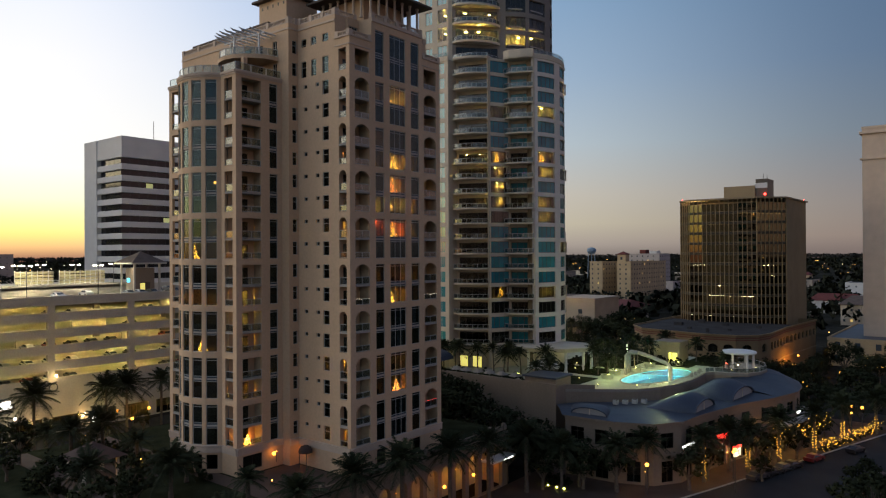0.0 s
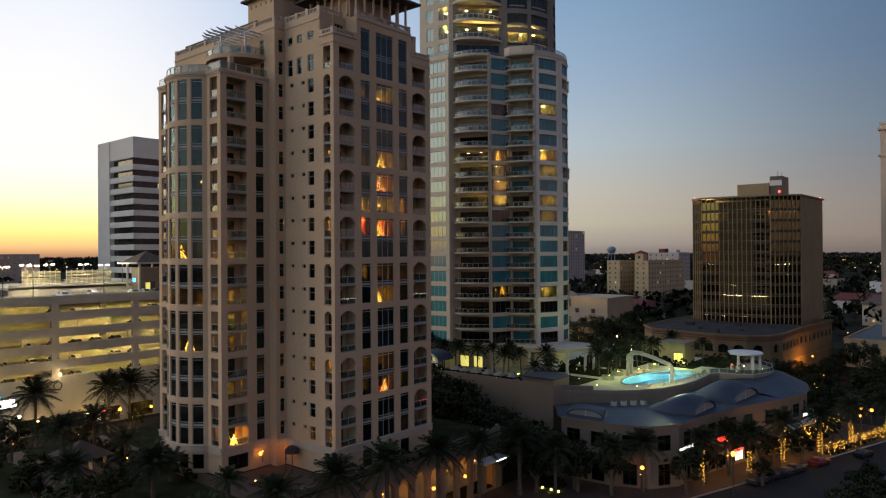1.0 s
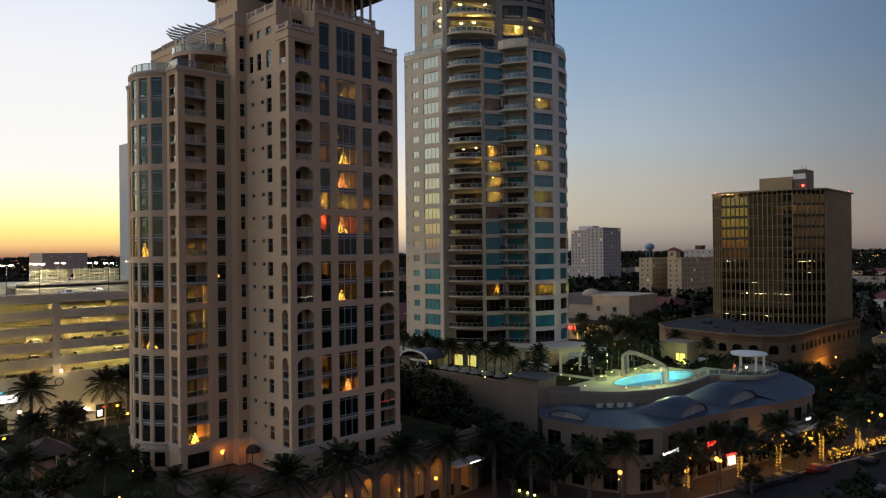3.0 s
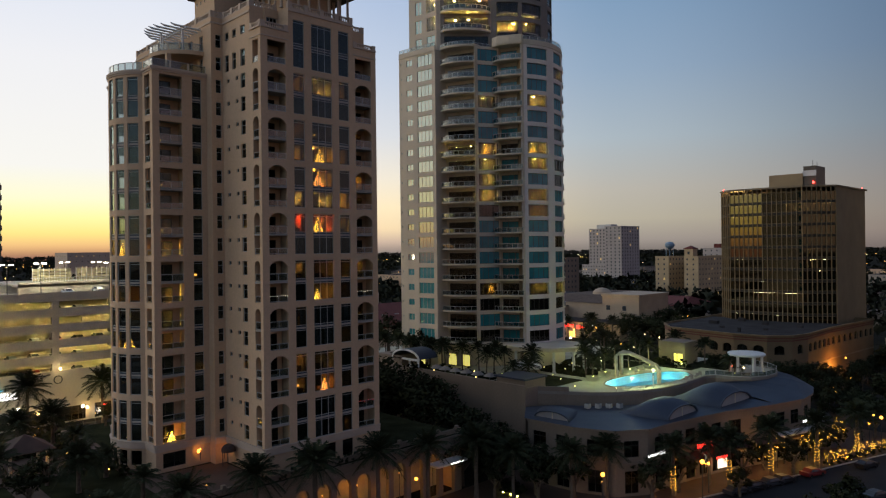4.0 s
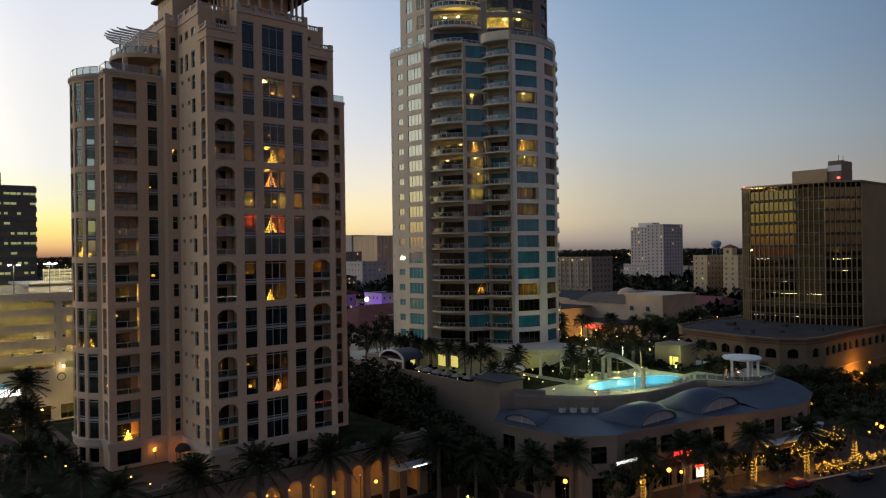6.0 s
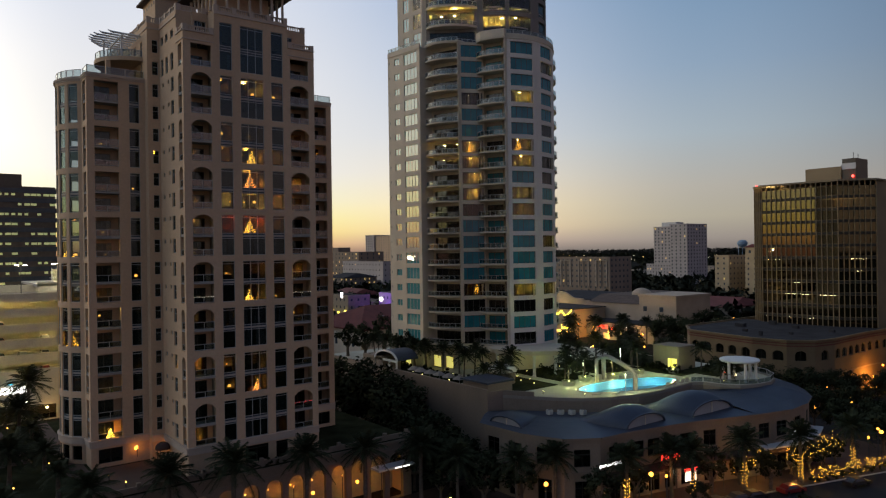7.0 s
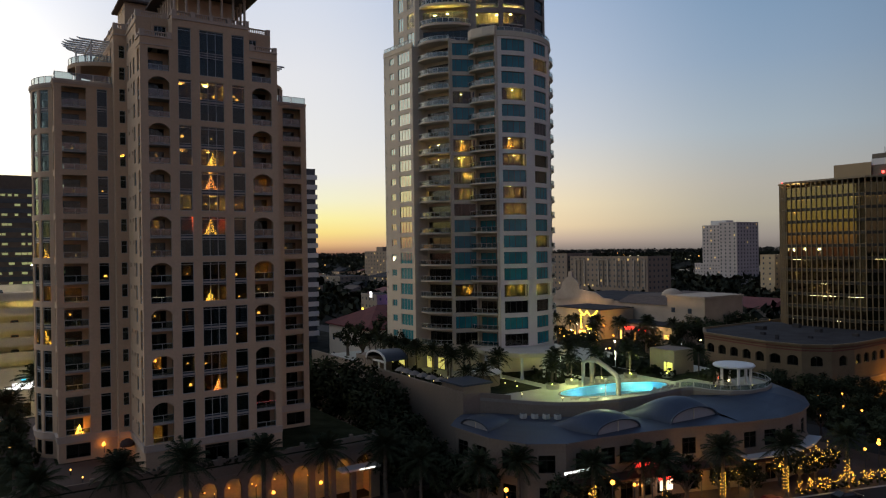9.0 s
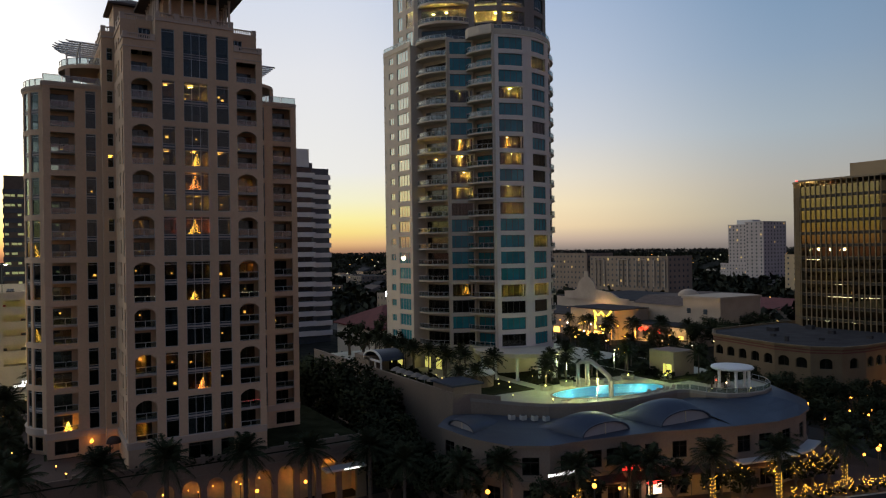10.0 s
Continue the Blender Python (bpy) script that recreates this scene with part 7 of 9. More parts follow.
# the wing
for x, y, k, kind in ((-84.0, 58, 13, "t"), (-84.0, 58, 11, "t"), (-84, 58, 8, "y"), (-84, 58.4, 5, "y"), (-83.6, 57.6, 5, "t"), (-83.6, 58.6, 8, "t"), (-84, 58.6, 6, "y"), (-82.5, 61.9, 7, "y"), (-82.0, 62.1, 7, "t"), (-82.5, 61.9, 11, "t"), (-84, 58, 9, "t"), (-84, 58, 4, "s"), (-84, 58, 2, "s"), (-80.4, 64.3, 12, "s"), (-80.4, 64.3, 9, "y"), (-80.4, 64.3, 3, "s"),
                      (-80.4, 64.3, 5, "t"), (-86.2, 56.6, 8, "s"), (-88.5, 55.4, 9, "s"), (-86.2, 56.4, 6, "s"), (-88.5, 55.2, 6, "s"), (-90.5, 56.0, 8, "t"), (-86.2, 56.4, 11, "t"), (-85.6, 56.6, 2, "t"), (-84, 90, 13, "s"), (-84, 90.5, 8, "t"), (-84, 90.5, 4, "t"), (-90.4, 56.4, 6, "s")):
    room_lamp(x, y, t1_floor(k), red=kind == "r", hang=kind in "sry", power={"y": ROOM_YELLOW, "s": ROOM_SOFT}.get(kind))
christmas_tree(-86.6, 54.6, t1_floor(4), 2.0)
christmas_tree(-88.6, 54.6, t1_floor(8), 2.0)
# the curved tower
T2_LAMP = lamp_glow("condo_room_lamp", (1.0, 0.80, 0.24), 690)


def t2_room(col, k, d=2.6, side=0.0, **kw):
    f, u = {"bay": (straight((-92.0, 130.4), (-89.6, 135.6)), 2.9), "a": (straight((-100.3, 129.6), (-92.3, 132.6)), 4.2), "b": (straight((-90.4, 136.4), (-84.0, 138.9)), 3.4),
            "r0": (arc((-95.4, 144.0), 13.5, -33, 95), 4.1), "r1": (arc((-95.4, 144.0), 13.5, -33, 95), 11.5), "r2": (arc((-95.4, 144.0), 13.5, -33, 95), 18.5)}[col]
    x, y = f(u + side, -d)
    room_lamp(x, y, t2_floor(k), **kw)
    if col in ("bay", "r0", "r1"):
        (ax, ay), (bx, by) = f(u + 1.2, -1.1), f(u + 1.2, -2.1)
        furnish(ax, ay, t2_floor(k), math.degrees(math.atan2(by - ay, bx - ax)))


for col, k, kind, side in (("bay", 15, "s", 0), ("b", 15, "s", 0), ("r0", 15, "s", 0.6), ("a", 12, "y", -2.6), ("a", 12, "y", 0.5), ("bay", 12, "s", 0), ("r0", 12, "s", 0), ("a", 11, "y", -2.8), ("a", 11, "y", 2.6), ("bay", 11, "s", 0.5), ("r0", 11, "s", 1), ("bay", 10, "s", 1), ("a", 9, "y", 0), ("a", 9, "y", 2.4),
                           ("bay", 9, "y", -0.8), ("bay", 9, "y", 1.2), ("b", 9, "y", 0), ("r0", 9, "s", 0), ("b", 8, "s", 1), ("r1", 6, "y", 0), ("bay", 3, "y", 0), ("b", 3, "y", -1), ("b", 3, "y", 1), ("r0", 3, "y", 0.8), ("r1", 17, "y", 0), ("r1", 11, "t", 0), ("r1", 3, "s", 0)):
    t2_room(col, k, side=side, hang=kind != "t", power=None if kind == "t" else T2_LAMP)
for f, u, k in ((straight((-92.0, 130.4), (-89.6, 135.6)), 3.2, 12), (straight((-92.0, 130.4), (-89.6, 135.6)), 4.0, 3), (arc((-95.4, 144.0), 13.5, -33, 95), 3.6, 12)):
    x, y = f(u, -1.3)
    christmas_tree(x, y, t2_floor(k), 2.3)
for x, y, k in ((-103.5, 130, 1), (-103.5, 130, 2), (-98.8, 131.8, 1), (-96.5, 133.6, 1), (-103.5, 130, 4), (-93.6, 139.0, 1), (-92.0, 143.5, 1), (-89.8, 145.5, 1), (-99.2, 131.6, 2), (-95.0, 135.4, 2)):
    room_lamp(x, y, 83.7 + 4.3 * k, power=T2_LAMP)
# lobby of the curved tower at the deck
for x, y in ((-97.5, 128.2), (-104, 124.8), (-108.6, 124.5), (-94.2, 129.0)):
    o = thing("lobby_window", x, y, DECK_Z, "lit ground floor window with yellow blinds", "window", "lobby windows")
    part("frame", Geo().box(x - 1.3, y - 0.06, DECK_Z + 0.2, x + 1.3, y + 0.06, DECK_Z + 2.8), FRAME_DARK, o)
    for i in range(3):
        part("lit_pane", Geo().box(x - 1.2 + 0.82 * i, y - 0.09, DECK_Z + 0.3, x - 0.45 + 0.82 * i, y - 0.065, DECK_Z + 2.7), LOBBY_LIT, o)


# ---- the town behind ----
rnd.seed(31)
WIN_DARK = Geo().box(-0.5, -0.05, 0, 0.5, 0.03, 1.3).mesh("window", SPANDREL)
WIN_LIT = Geo().box(-0.5, -0.05, 0, 0.5, 0.03, 1.3).mesh("window", TOWN_LIT)


def town_house(x0, y0, x1, y1, h, m, roof=None, label="", storeys=None, lit=0.15, step=3.4, pitched=False, scale=1.0, joined=False):
    o = thing("town_building", (x0 + x1) / 2, (y0 + y1) / 2, 0, label or "pale low town building with a flat roof", "building", "town buildings")
    part("wall", Geo().box(x0, y0, 0, x1, y1, h), m, o)
    if pitched:
        ym = (y0 + y1) / 2
        g = Geo().face((x0 - 1, y0 - 1, h), (x1 + 1, y0 - 1, h), (x1 - 3, ym, h + 4), (x0 + 3, ym, h + 4)).face((x1 + 1, y1 + 1, h), (x0 - 1, y1 + 1, h), (x0 + 3, ym, h + 4), (x1 - 3, ym, h + 4))
        g.face((x1 + 1, y0 - 1, h), (x1 + 1, y1 + 1, h), (x1 - 3, ym, h + 4)).face((x0 - 1, y1 + 1, h), (x0 - 1, y0 - 1, h), (x0 + 3, ym, h + 4))
        g.box(x0 - 1, y0 - 1, h - 0.25, x1 + 1, y1 + 1, h)
        part("roof", g, roof or ROOF_RED, o)
    else:
        part("roof", Geo().box(x0 + 0.3, y0 + 0.3, h, x1 - 0.3, y1 - 0.3, h + 0.15), roof or ROOF_FLAT, o)
        g = Geo().box(x0 - 0.15, y0 - 0.15, h - 0.3, x1 + 0.15, y0 + 0.25, h + 0.6).box(x1 - 0.25, y0 + 0.25, h - 0.3, x1 + 0.15, y1, h + 0.6).box(x0 - 0.15, y0 + 0.25, h - 0.3, x0 + 0.25, y1, h + 0.6)
        part("parapet", g, m, o)
    n = storeys or max(1, int(h / 3.3))
    dark, bright = Geo(), Geo()
    if joined:
        for k in range(n):
            z = (k + 0.35) * h / n
            for i in range(int((x1 - x0) / step)):
                x = x0 + step * (i + 0.5)
                (bright if rnd.random() < lit else dark).box(x - 0.6 * scale, y0 - 0.06, z, x + 0.6 * scale, y0 + 0.02, z + 1.4 * scale)
            for i in range(int((y1 - y0) / step)):
                y = y0 + step * (i + 0.5)
                (bright if rnd.random() < lit else dark).box(x1 - 0.02, y - 0.6 * scale, z, x1 + 0.06, y + 0.6 * scale, z + 1.4 * scale)
        if dark.f:
            part("dark_glazing", dark, SPANDREL, o)["kind"] = "stuff"
        if bright.f:
            part("lit_glazing", bright, TOWN_LIT, o)["kind"] = "stuff"
        return o
    for k in range(n):
        z = (k + 0.35) * h / n
        for i in range(int((x1 - x0) / step)):
            x = x0 + step * (i + 0.5)
            set_part("window", WIN_LIT if rnd.random() < lit else WIN_DARK, o, Matrix.Translation((x, y0, z)) @ Matrix.Scale(scale, 4))
        for i in range(int((y1 - y0) / step)):
            y = y0 + step * (i + 0.5)
            set_part("window", WIN_LIT if rnd.random() < lit else WIN_DARK, o, Matrix.Translation((x1, y, z)) @ Matrix.Rotation(radians(90), 4, "Z") @ Matrix.Scale(scale, 4))
    return o


# white tower blocks far off, and a beige hotel with a tower
town_house(-434, 673, -392, 690, 59, DISTANT, label="tall white apartment block in the distance", storeys=17, step=4.2, scale=1.3, lit=0.12)
town_house(-408, 664, -388, 700, 61, DISTANT, label="tall white apartment block in the distance", storeys=17, step=5, scale=1.3, lit=0.05)
part("roof_box", Geo().box(-426, 676, 59, -408, 688, 64), STRIPE_WHITE, town_house(-440, 668, -395, 672, 20, DISTANT, label="white low front of a distant apartment block"))
town_house(-248.4, 485, -238, 512, 31.5, HOTEL, label="beige old hotel wing with square windows", storeys=9, step=4.6, lit=0.04)
town_house(-238, 509, -226, 530, 30, HOTEL, label="beige recessed hotel link", storeys=9, step=4.6, lit=0.08)
ht = town_house(-226.2, 485, -215.7, 552, 31.5, HOTEL, label="beige old hotel with a corner tower", storeys=9, step=4.6, lit=0.05)
part("belfry", Geo().box(-226, 485.2, 31.5, -219.6, 491.6, 37.2), HOTEL, ht)
part("belfry_opening", Geo().box(-223.7, 485.1, 33.4, -222.1, 485.2, 35.4), SPANDREL, ht)
part("belfry_roof", Geo().prism([(-226.6, 484.6), (-219.0, 484.6), (-219.0, 492.2), (-226.6, 492.2)], 37.2, 37.5).face((-226.6, 484.6, 37.5), (-219.0, 484.6, 37.5), (-222.8, 488.4, 39.6)).face((-219.0, 484.6, 37.5), (-219.0, 492.2, 37.5), (-222.8, 488.4, 39.6)).face((-219.0, 492.2, 37.5), (-226.6, 492.2, 37.5), (-222.8, 488.4, 39.6)).face((-226.6, 492.2, 37.5), (-226.6, 484.6, 37.5), (-222.8, 488.4, 39.6)), ROOF_RED, ht)
wr = town_house(-268, 600, -240, 625, 37, DISTANT, label="white block with a red rooftop plant room", storeys=10, step=5, lit=0.05)
part("roof_box", Geo().box(-259, 602, 37, -253.5, 610, 41), ROOF_RED, wr)
part("roof_box", Geo().box(-250, 602, 37, -243, 610, 40), STRIPE_WHITE, wr)
WTX, WTY = -422, 829
wt = thing("water_tower", WTX, WTY, 0, "pale blue water tower on legs in the distance", "water tower")
part("tank", Geo().lathe((WTX, WTY, 36), [(1.2, 0), (4.8, 2.2), (6, 4.5), (5.7, 6.8), (3.8, 8.6), (0.4, 9.4)], 20), WATER_TANK, wt)
for i in range(6):
    a = i * math.pi / 3
    part("leg", Geo().bar((WTX + 6 * math.cos(a), WTY + 6 * math.sin(a), 0), (WTX + 4.6 * math.cos(a), WTY + 4.6 * math.sin(a), 39), 0.5), WATER_TANK, wt)
# shopping mall with a curved gable, and the block of flats behind it
MALL_WALL = surface("mall_plaster", (0.42, 0.33, 0.245), 0.9, vary=0.1, size=6, fine=2)
mall = thing("shopping_mall", -205, 300, 0, "pale plastered shopping mall with a stepped gable", "building")
part("wall", Geo().box(-188, 284, 0, -161, 330, 14.2), MALL_WALL, mall)
part("tile_roof", Geo().face((-188.5, 283.4, 14.2), (-160.6, 283.4, 14.2), (-160.6, 292, 17.2), (-188.5, 292, 17.2)).face((-188.5, 292, 17.2), (-160.6, 292, 17.2), (-160.6, 330, 17.2), (-188.5, 330, 17.2)), ROOF_TILE, mall)
part("corner_block", Geo().box(-161, 283.5, 0, -143, 308, 17.6), MALL_WALL, mall)
part("corner_parapet", Geo().box(-161.4, 283.1, 17.6, -142.6, 308.4, 18.6), MALL_WALL, mall)
part("corner_roof", Geo().box(-160.6, 284, 17.7, -143.4, 307.6, 17.9), ROOF_FLAT, mall)
part("wall", Geo().box(-250, 292, 0, -188, 345, 13.8), MALL_WALL, mall)
part("roof", Geo().box(-250, 292.5, 13.8, -188.1, 345, 14.3), ROOF_FLAT, mall)
gp = [(-243, 0), (-243, 3.2), (-236, 3.6), (-233.6, 4.6), (-232.2, 8.0), (-229.8, 10.0), (-228.3, 10.8), (-228.1, 13.4), (-225.5, 13.4), (-225.3, 10.8), (-223.8, 10.0), (-221.4, 8.0), (-220, 4.8), (-217.6, 4.4), (-210, 3.6), (-205, 1.2), (-199, 1.0), (-199, 0)]
for a, b in zip(gp, gp[1:]):
    part("gable", Geo().face((a[0], 291.2, 13.0), (b[0], 291.2, 13.0), (b[0], 291.2, 13.5 + b[1]), (a[0], 291.2, 13.5 + a[1])).face((b[0], 292.1, 13.0), (a[0], 292.1, 13.0), (a[0], 292.1, 13.5 + a[1]), (b[0], 292.1, 13.5 + b[1])).face((a[0], 291.2, 13.5 + a[1]), (b[0], 291.2, 13.5 + b[1]), (b[0], 292.1, 13.5 + b[1]), (a[0], 292.1, 13.5 + a[1])), MALL_WALL, mall) if a[0] != b[0] else None
part("dome", Geo().lathe((-172, 300, 17.2), [(4.4, 0), (4.2, 1.0), (3.0, 2.2), (1.4, 2.8), (0.1, 3.0)], 18), MALL_WALL, mall)
for x in (-158, -150):
    part("niche", Geo().lathe((x, 283.4, 12.8), [(1.0, 0), (1.0, 0.1)], 12), SPANDREL, mall)
    part("niche", Geo().box(x - 0.9, 283.38, 11.6, x + 0.9, 283.48, 13.6), SPANDREL, mall)
part("shop_front", Geo().box(-258, 262, 0, -206, 291, 8.5), MALL_WALL, mall)
part("shop_roof", Geo().box(-258.4, 261.6, 8.5, -206, 291, 9.0), ROOF_FLAT, mall)
part("shop_front", Geo().box(-206, 263, 0, -179, 283, 12.2), MALL_WALL, mall)
part("shop_roof", Geo().box(-206.4, 262.6, 12.2, -178.6, 283, 12.6), ROOF_FLAT, mall)
part("shop_front", Geo().box(-178.4, 270, 0, -144, 283, 7.0), MALL_WALL, mall)
part("shop_roof", Geo().box(-178.5, 269.6, 7.0, -143.6, 283, 7.4), ROOF_FLAT, mall)
part("neon_sign", Geo().box(-252, 261.7, 12.2, -232, 261.85, 14.0), CYAN_LIT, mall, "cyan lit cinema band")
zz = [(-191, 11.6), (-188.5, 9.6), (-186.5, 11.4), (-184.5, 9.4), (-182.5, 10.2), (-180.5, 12.0)]
for a, b in zip(zz, zz[1:]):
    part("neon_tube", Geo().bar((a[0], 262.8, a[1]), (b[0], 262.8, b[1]), 0.3), YELLOW_LIT, mall, "yellow zigzag neon tube")
for x, y, w, z, h, m in ((-190.2, 262.9, 0.8, 4.0, 6.0, YELLOW_LIT), (-202, 262.9, 5, 0.3, 2.4, AMBER_SOFT), (-195.5, 262.9, 5, 0.3, 2.2, AMBER_SOFT), (-189, 262.9, 4.4, 0.3, 2.6, AMBER_SOFT), (-184.5, 262.9, 4.0, 3.6, 0.9, YELLOW_LIT), (-181, 262.9, 0.6, 0.4, 4, AMBER_SOFT), (-215, 261.9, 5, 0.4, 2.4, AMBER_SOFT), (-226, 261.9, 7, 0.4, 2.4, TOWN_LIT), (-240, 261.9, 8, 0.4, 2.4, AMBER_SOFT),
                         (-174, 269.9, 0.6, 0.4, 3.4, AMBER_SOFT), (-169.5, 269.9, 5.0, 4.6, 1.2, SIGN_RED), (-163.0, 269.9, 4.2, 4.2, 1.2, SIGN_RED), (-166.5, 269.9, 0.6, 0.4, 3.4, AMBER_SOFT), (-160, 269.9, 0.6, 0.4, 3.4, TOWN_LIT), (-168, 269.9, 2.4, 0.4, 2.4, TOWN_LIT), (-156, 269.9, 2.0, 2.0, 2.0, TOWN_LIT), (-150.5, 269.9, 2.4, 2.0, 2.0, TOWN_LIT)):
    part("lit_sign", Geo().box(x - w / 2, y - 0.1, z, x + w / 2, y, z + h), m, mall)
town_house(-386, 395, -340, 420, 34, PODIUM, label="brown block of flats with white balcony frames", storeys=9, step=4, lit=0.05, joined=True)
fl = town_house(-338, 396, -268, 418, 32, PODIUM, label="brown block of flats with white balcony frames", storeys=9, step=4, lit=0.05, joined=True)
for x0 in (-332, -310, -294, -279):
    for a, b in (((x0, 13), (x0, 30.2)), ((x0, 30.2), (x0 + 8.6, 30.2)), ((x0 + 8.6, 30.2), (x0 + 8.6, 13)), ((x0 + 4.3, 13), (x0 + 4.3, 30.2))):
        part("balcony_frame", Geo().bar((a[0], 395.6, a[1]), (b[0], 395.6, b[1]), 0.9 if a[0] != x0 + 4.3 else 0.3, 0.5), TOWN_PALE, fl)
# between the two towers
rr = thing("town_building", -163, 160, 0, "white house under a long dark red tiled hip roof", "building", "town buildings")
part("wall", Geo().box(-178, 140, 0, -150, 182, 15.6), CREAM, rr)
part("roof", Geo().box(-179, 139, 15.5, -149, 183, 15.9).face((-149, 139, 15.9), (-149, 183, 15.9), (-164, 172, 21.6), (-164, 150, 21.6)).face((-179, 183, 15.9), (-179, 139, 15.9), (-164, 150, 21.6), (-164, 172, 21.6)).face((-179, 139, 15.9), (-149, 139, 15.9), (-164, 150, 21.6)).face((-149, 183, 15.9), (-179, 183, 15.9), (-164, 172, 21.6)), ROOF_RED, rr)
for i in range(5):
    part("roof_light", Geo().box(-157.2, 150.5 + 5 * i, 18.3, -156.2, 152.2 + 5 * i, 18.75), STRIPE_WHITE, rr)
    for z in (5.0, 10.6):
        set_part("window", WIN_DARK, rr, Matrix.Translation((-174.5 + 5 * i, 140, z)) @ Matrix.Scale(1.3, 4))
sg = town_house(-306, 215, -288, 228, 15.5, TOWN_PALE, label="cream shop lit by lamps with a white sign", storeys=4, lit=0.2, step=4)
part("sign", Geo().box(-295.0, 214.5, 14.6, -293.2, 214.9, 17.4), SIGN_WHITE, sg, "white lit sign on the parapet")
for x, z in ((-290, 8), (-297, 7), (-303, 8), (-290, 4.5)):
    part("lamp", Geo().ball((x, 214.2, z), 0.55, 8), YELLOW_LIT, sg)
town_house(-292, 236, -276, 250, 16.0, DISTANT, label="low building floodlit in purple", lit=0.0)
pl = thing("purple_floodlights", -280, 235, 0, "purple floodlights on a low building", "floodlight")
for i in range(3):
    part("lamp_head", Geo().box(-292 + 10 * i, 233.0, 1.0, -291 + 10 * i, 233.6, 1.6), CHROME, pl)
for x, y in ((-290, 231), (-274, 231)):
    ld = bpy.data.lights.new("purple_flood", "POINT")
    ld.energy, ld.color, ld.shadow_soft_size = 3000, (0.22, 0.03, 1.0), 0.4
    place(new("purple_flood", ld), pl, Matrix.Translation((x, y, 10)))
part("sign", Geo().ball((-289, 235.4, 13.0), 1.2, 8), SIGN_WHITE, pl, "white lit round sign")
town_house(-839, 560, -816, 600, 60, DISTANT, label="tall pale apartment slab in the distance", storeys=17, step=5, scale=1.4, lit=0.04, joined=True)
town_house(-815, 562, -756, 600, 58, STUCCO, label="tall brown apartment slab in the distance", storeys=17, step=6, scale=1.0, lit=0.04, joined=True)
town_house(-657, 420, -575, 450, 27, DISTANT, label="long white office building", storeys=5, step=6, scale=1.0, lit=0.04, joined=True)
bh = town_house(-781, 456, -683, 490, 37, PODIUM, label="brown hotel with lit windows", storeys=8, step=8, scale=1.4, lit=0.3, joined=True)
part("roof_box", Geo().box(-752, 458, 37, -735, 475, 43), PODIUM, bh)
town_house(-1150, 330, -1090, 390, 40, STUCCO_PALE, label="lit stadium building in the distance", storeys=5, step=8, lit=0.3)
# right of the brown office
wb = town_house(-40.4, 285, 20, 330, 82, STUCCO_PALE, label="tall cream apartment tower at the avenue", storeys=1, step=200, lit=0)
part("cornice", Geo().box(-41.2, 284.2, 80, 20.6, 330, 80.8), STUCCO_PALE, wb)
part("cornice", Geo().box(-41.0, 284.4, 71, 20.6, 330, 71.6), STUCCO_PALE, wb)
town_house(-49, 270, -26, 330, 9, HOTEL, label="brown two-storey shop with a blue-grey roof", lit=0.0, roof=ROOF_BLUE, storeys=2, step=6, scale=1.6)
town_house(-100, 496, -72, 516, 8, STRIPE_WHITE, label="white low house with a red roof", pitched=True, storeys=1, lit=0.0, step=6)
town_house(-262, 600, -228, 625, 13, DISTANT, label="white low building in the distance", storeys=3, step=5, lit=0.05)
ls = thing("lit_shopfront", -34, 269.7, 0, "bright amber lit shop front", "shop front")
part("frame", Geo().box(-38.4, 269.75, 0.4, -29.2, 269.95, 3.6), FRAME_DARK, ls)
part("lit_pane", Geo().box(-38, 269.6, 0.6, -29.6, 269.74, 3.4), AMBER_SOFT, ls)
town_house(-100, 620, -60, 650, 14, STRIPE_WHITE, label="white low hospital wing with lit bays", storeys=3, step=5, lit=0.4)
town_house(-70, 420, -30, 450, 11, CREAM, label="pale old building with a brown roof", pitched=True, roof=ROOF_TILE, storeys=2, lit=0.1)
# scattered town
MATS = [TOWN_PALE, TOWN_PALE, TOWN_PALE, CREAM, STUCCO, OFFICE_STONE]
for i in range(95):
    d = rnd.uniform(260, 1250)
    a = radians(rnd.uniform(-3, 65))
    x, y = -d * math.sin(a) - 5, d * math.cos(a)
    w, l, h = rnd.uniform(14, 40), rnd.uniform(14, 40), rnd.choice((5, 6, 7, 8, 9, 11, 14))
    if y < 345 and x > -330 or -470 < x < -200 and 380 < y < 530 or -450 < x < -340 and 630 < y < 720:
        continue
    if x < -120 and y < 190 and x > -345:
        continue
    town_house(x, y, x + w, y + l, h, rnd.choice(MATS), rnd.choice((ROOF_FLAT, ROOF_FLAT, ROOF_TILE, ROOF_RED)), "low town building among dark trees", pitched=rnd.random() < 0.3, lit=0.2 if d < 700 else 0.08, step=5.0, joined=True)


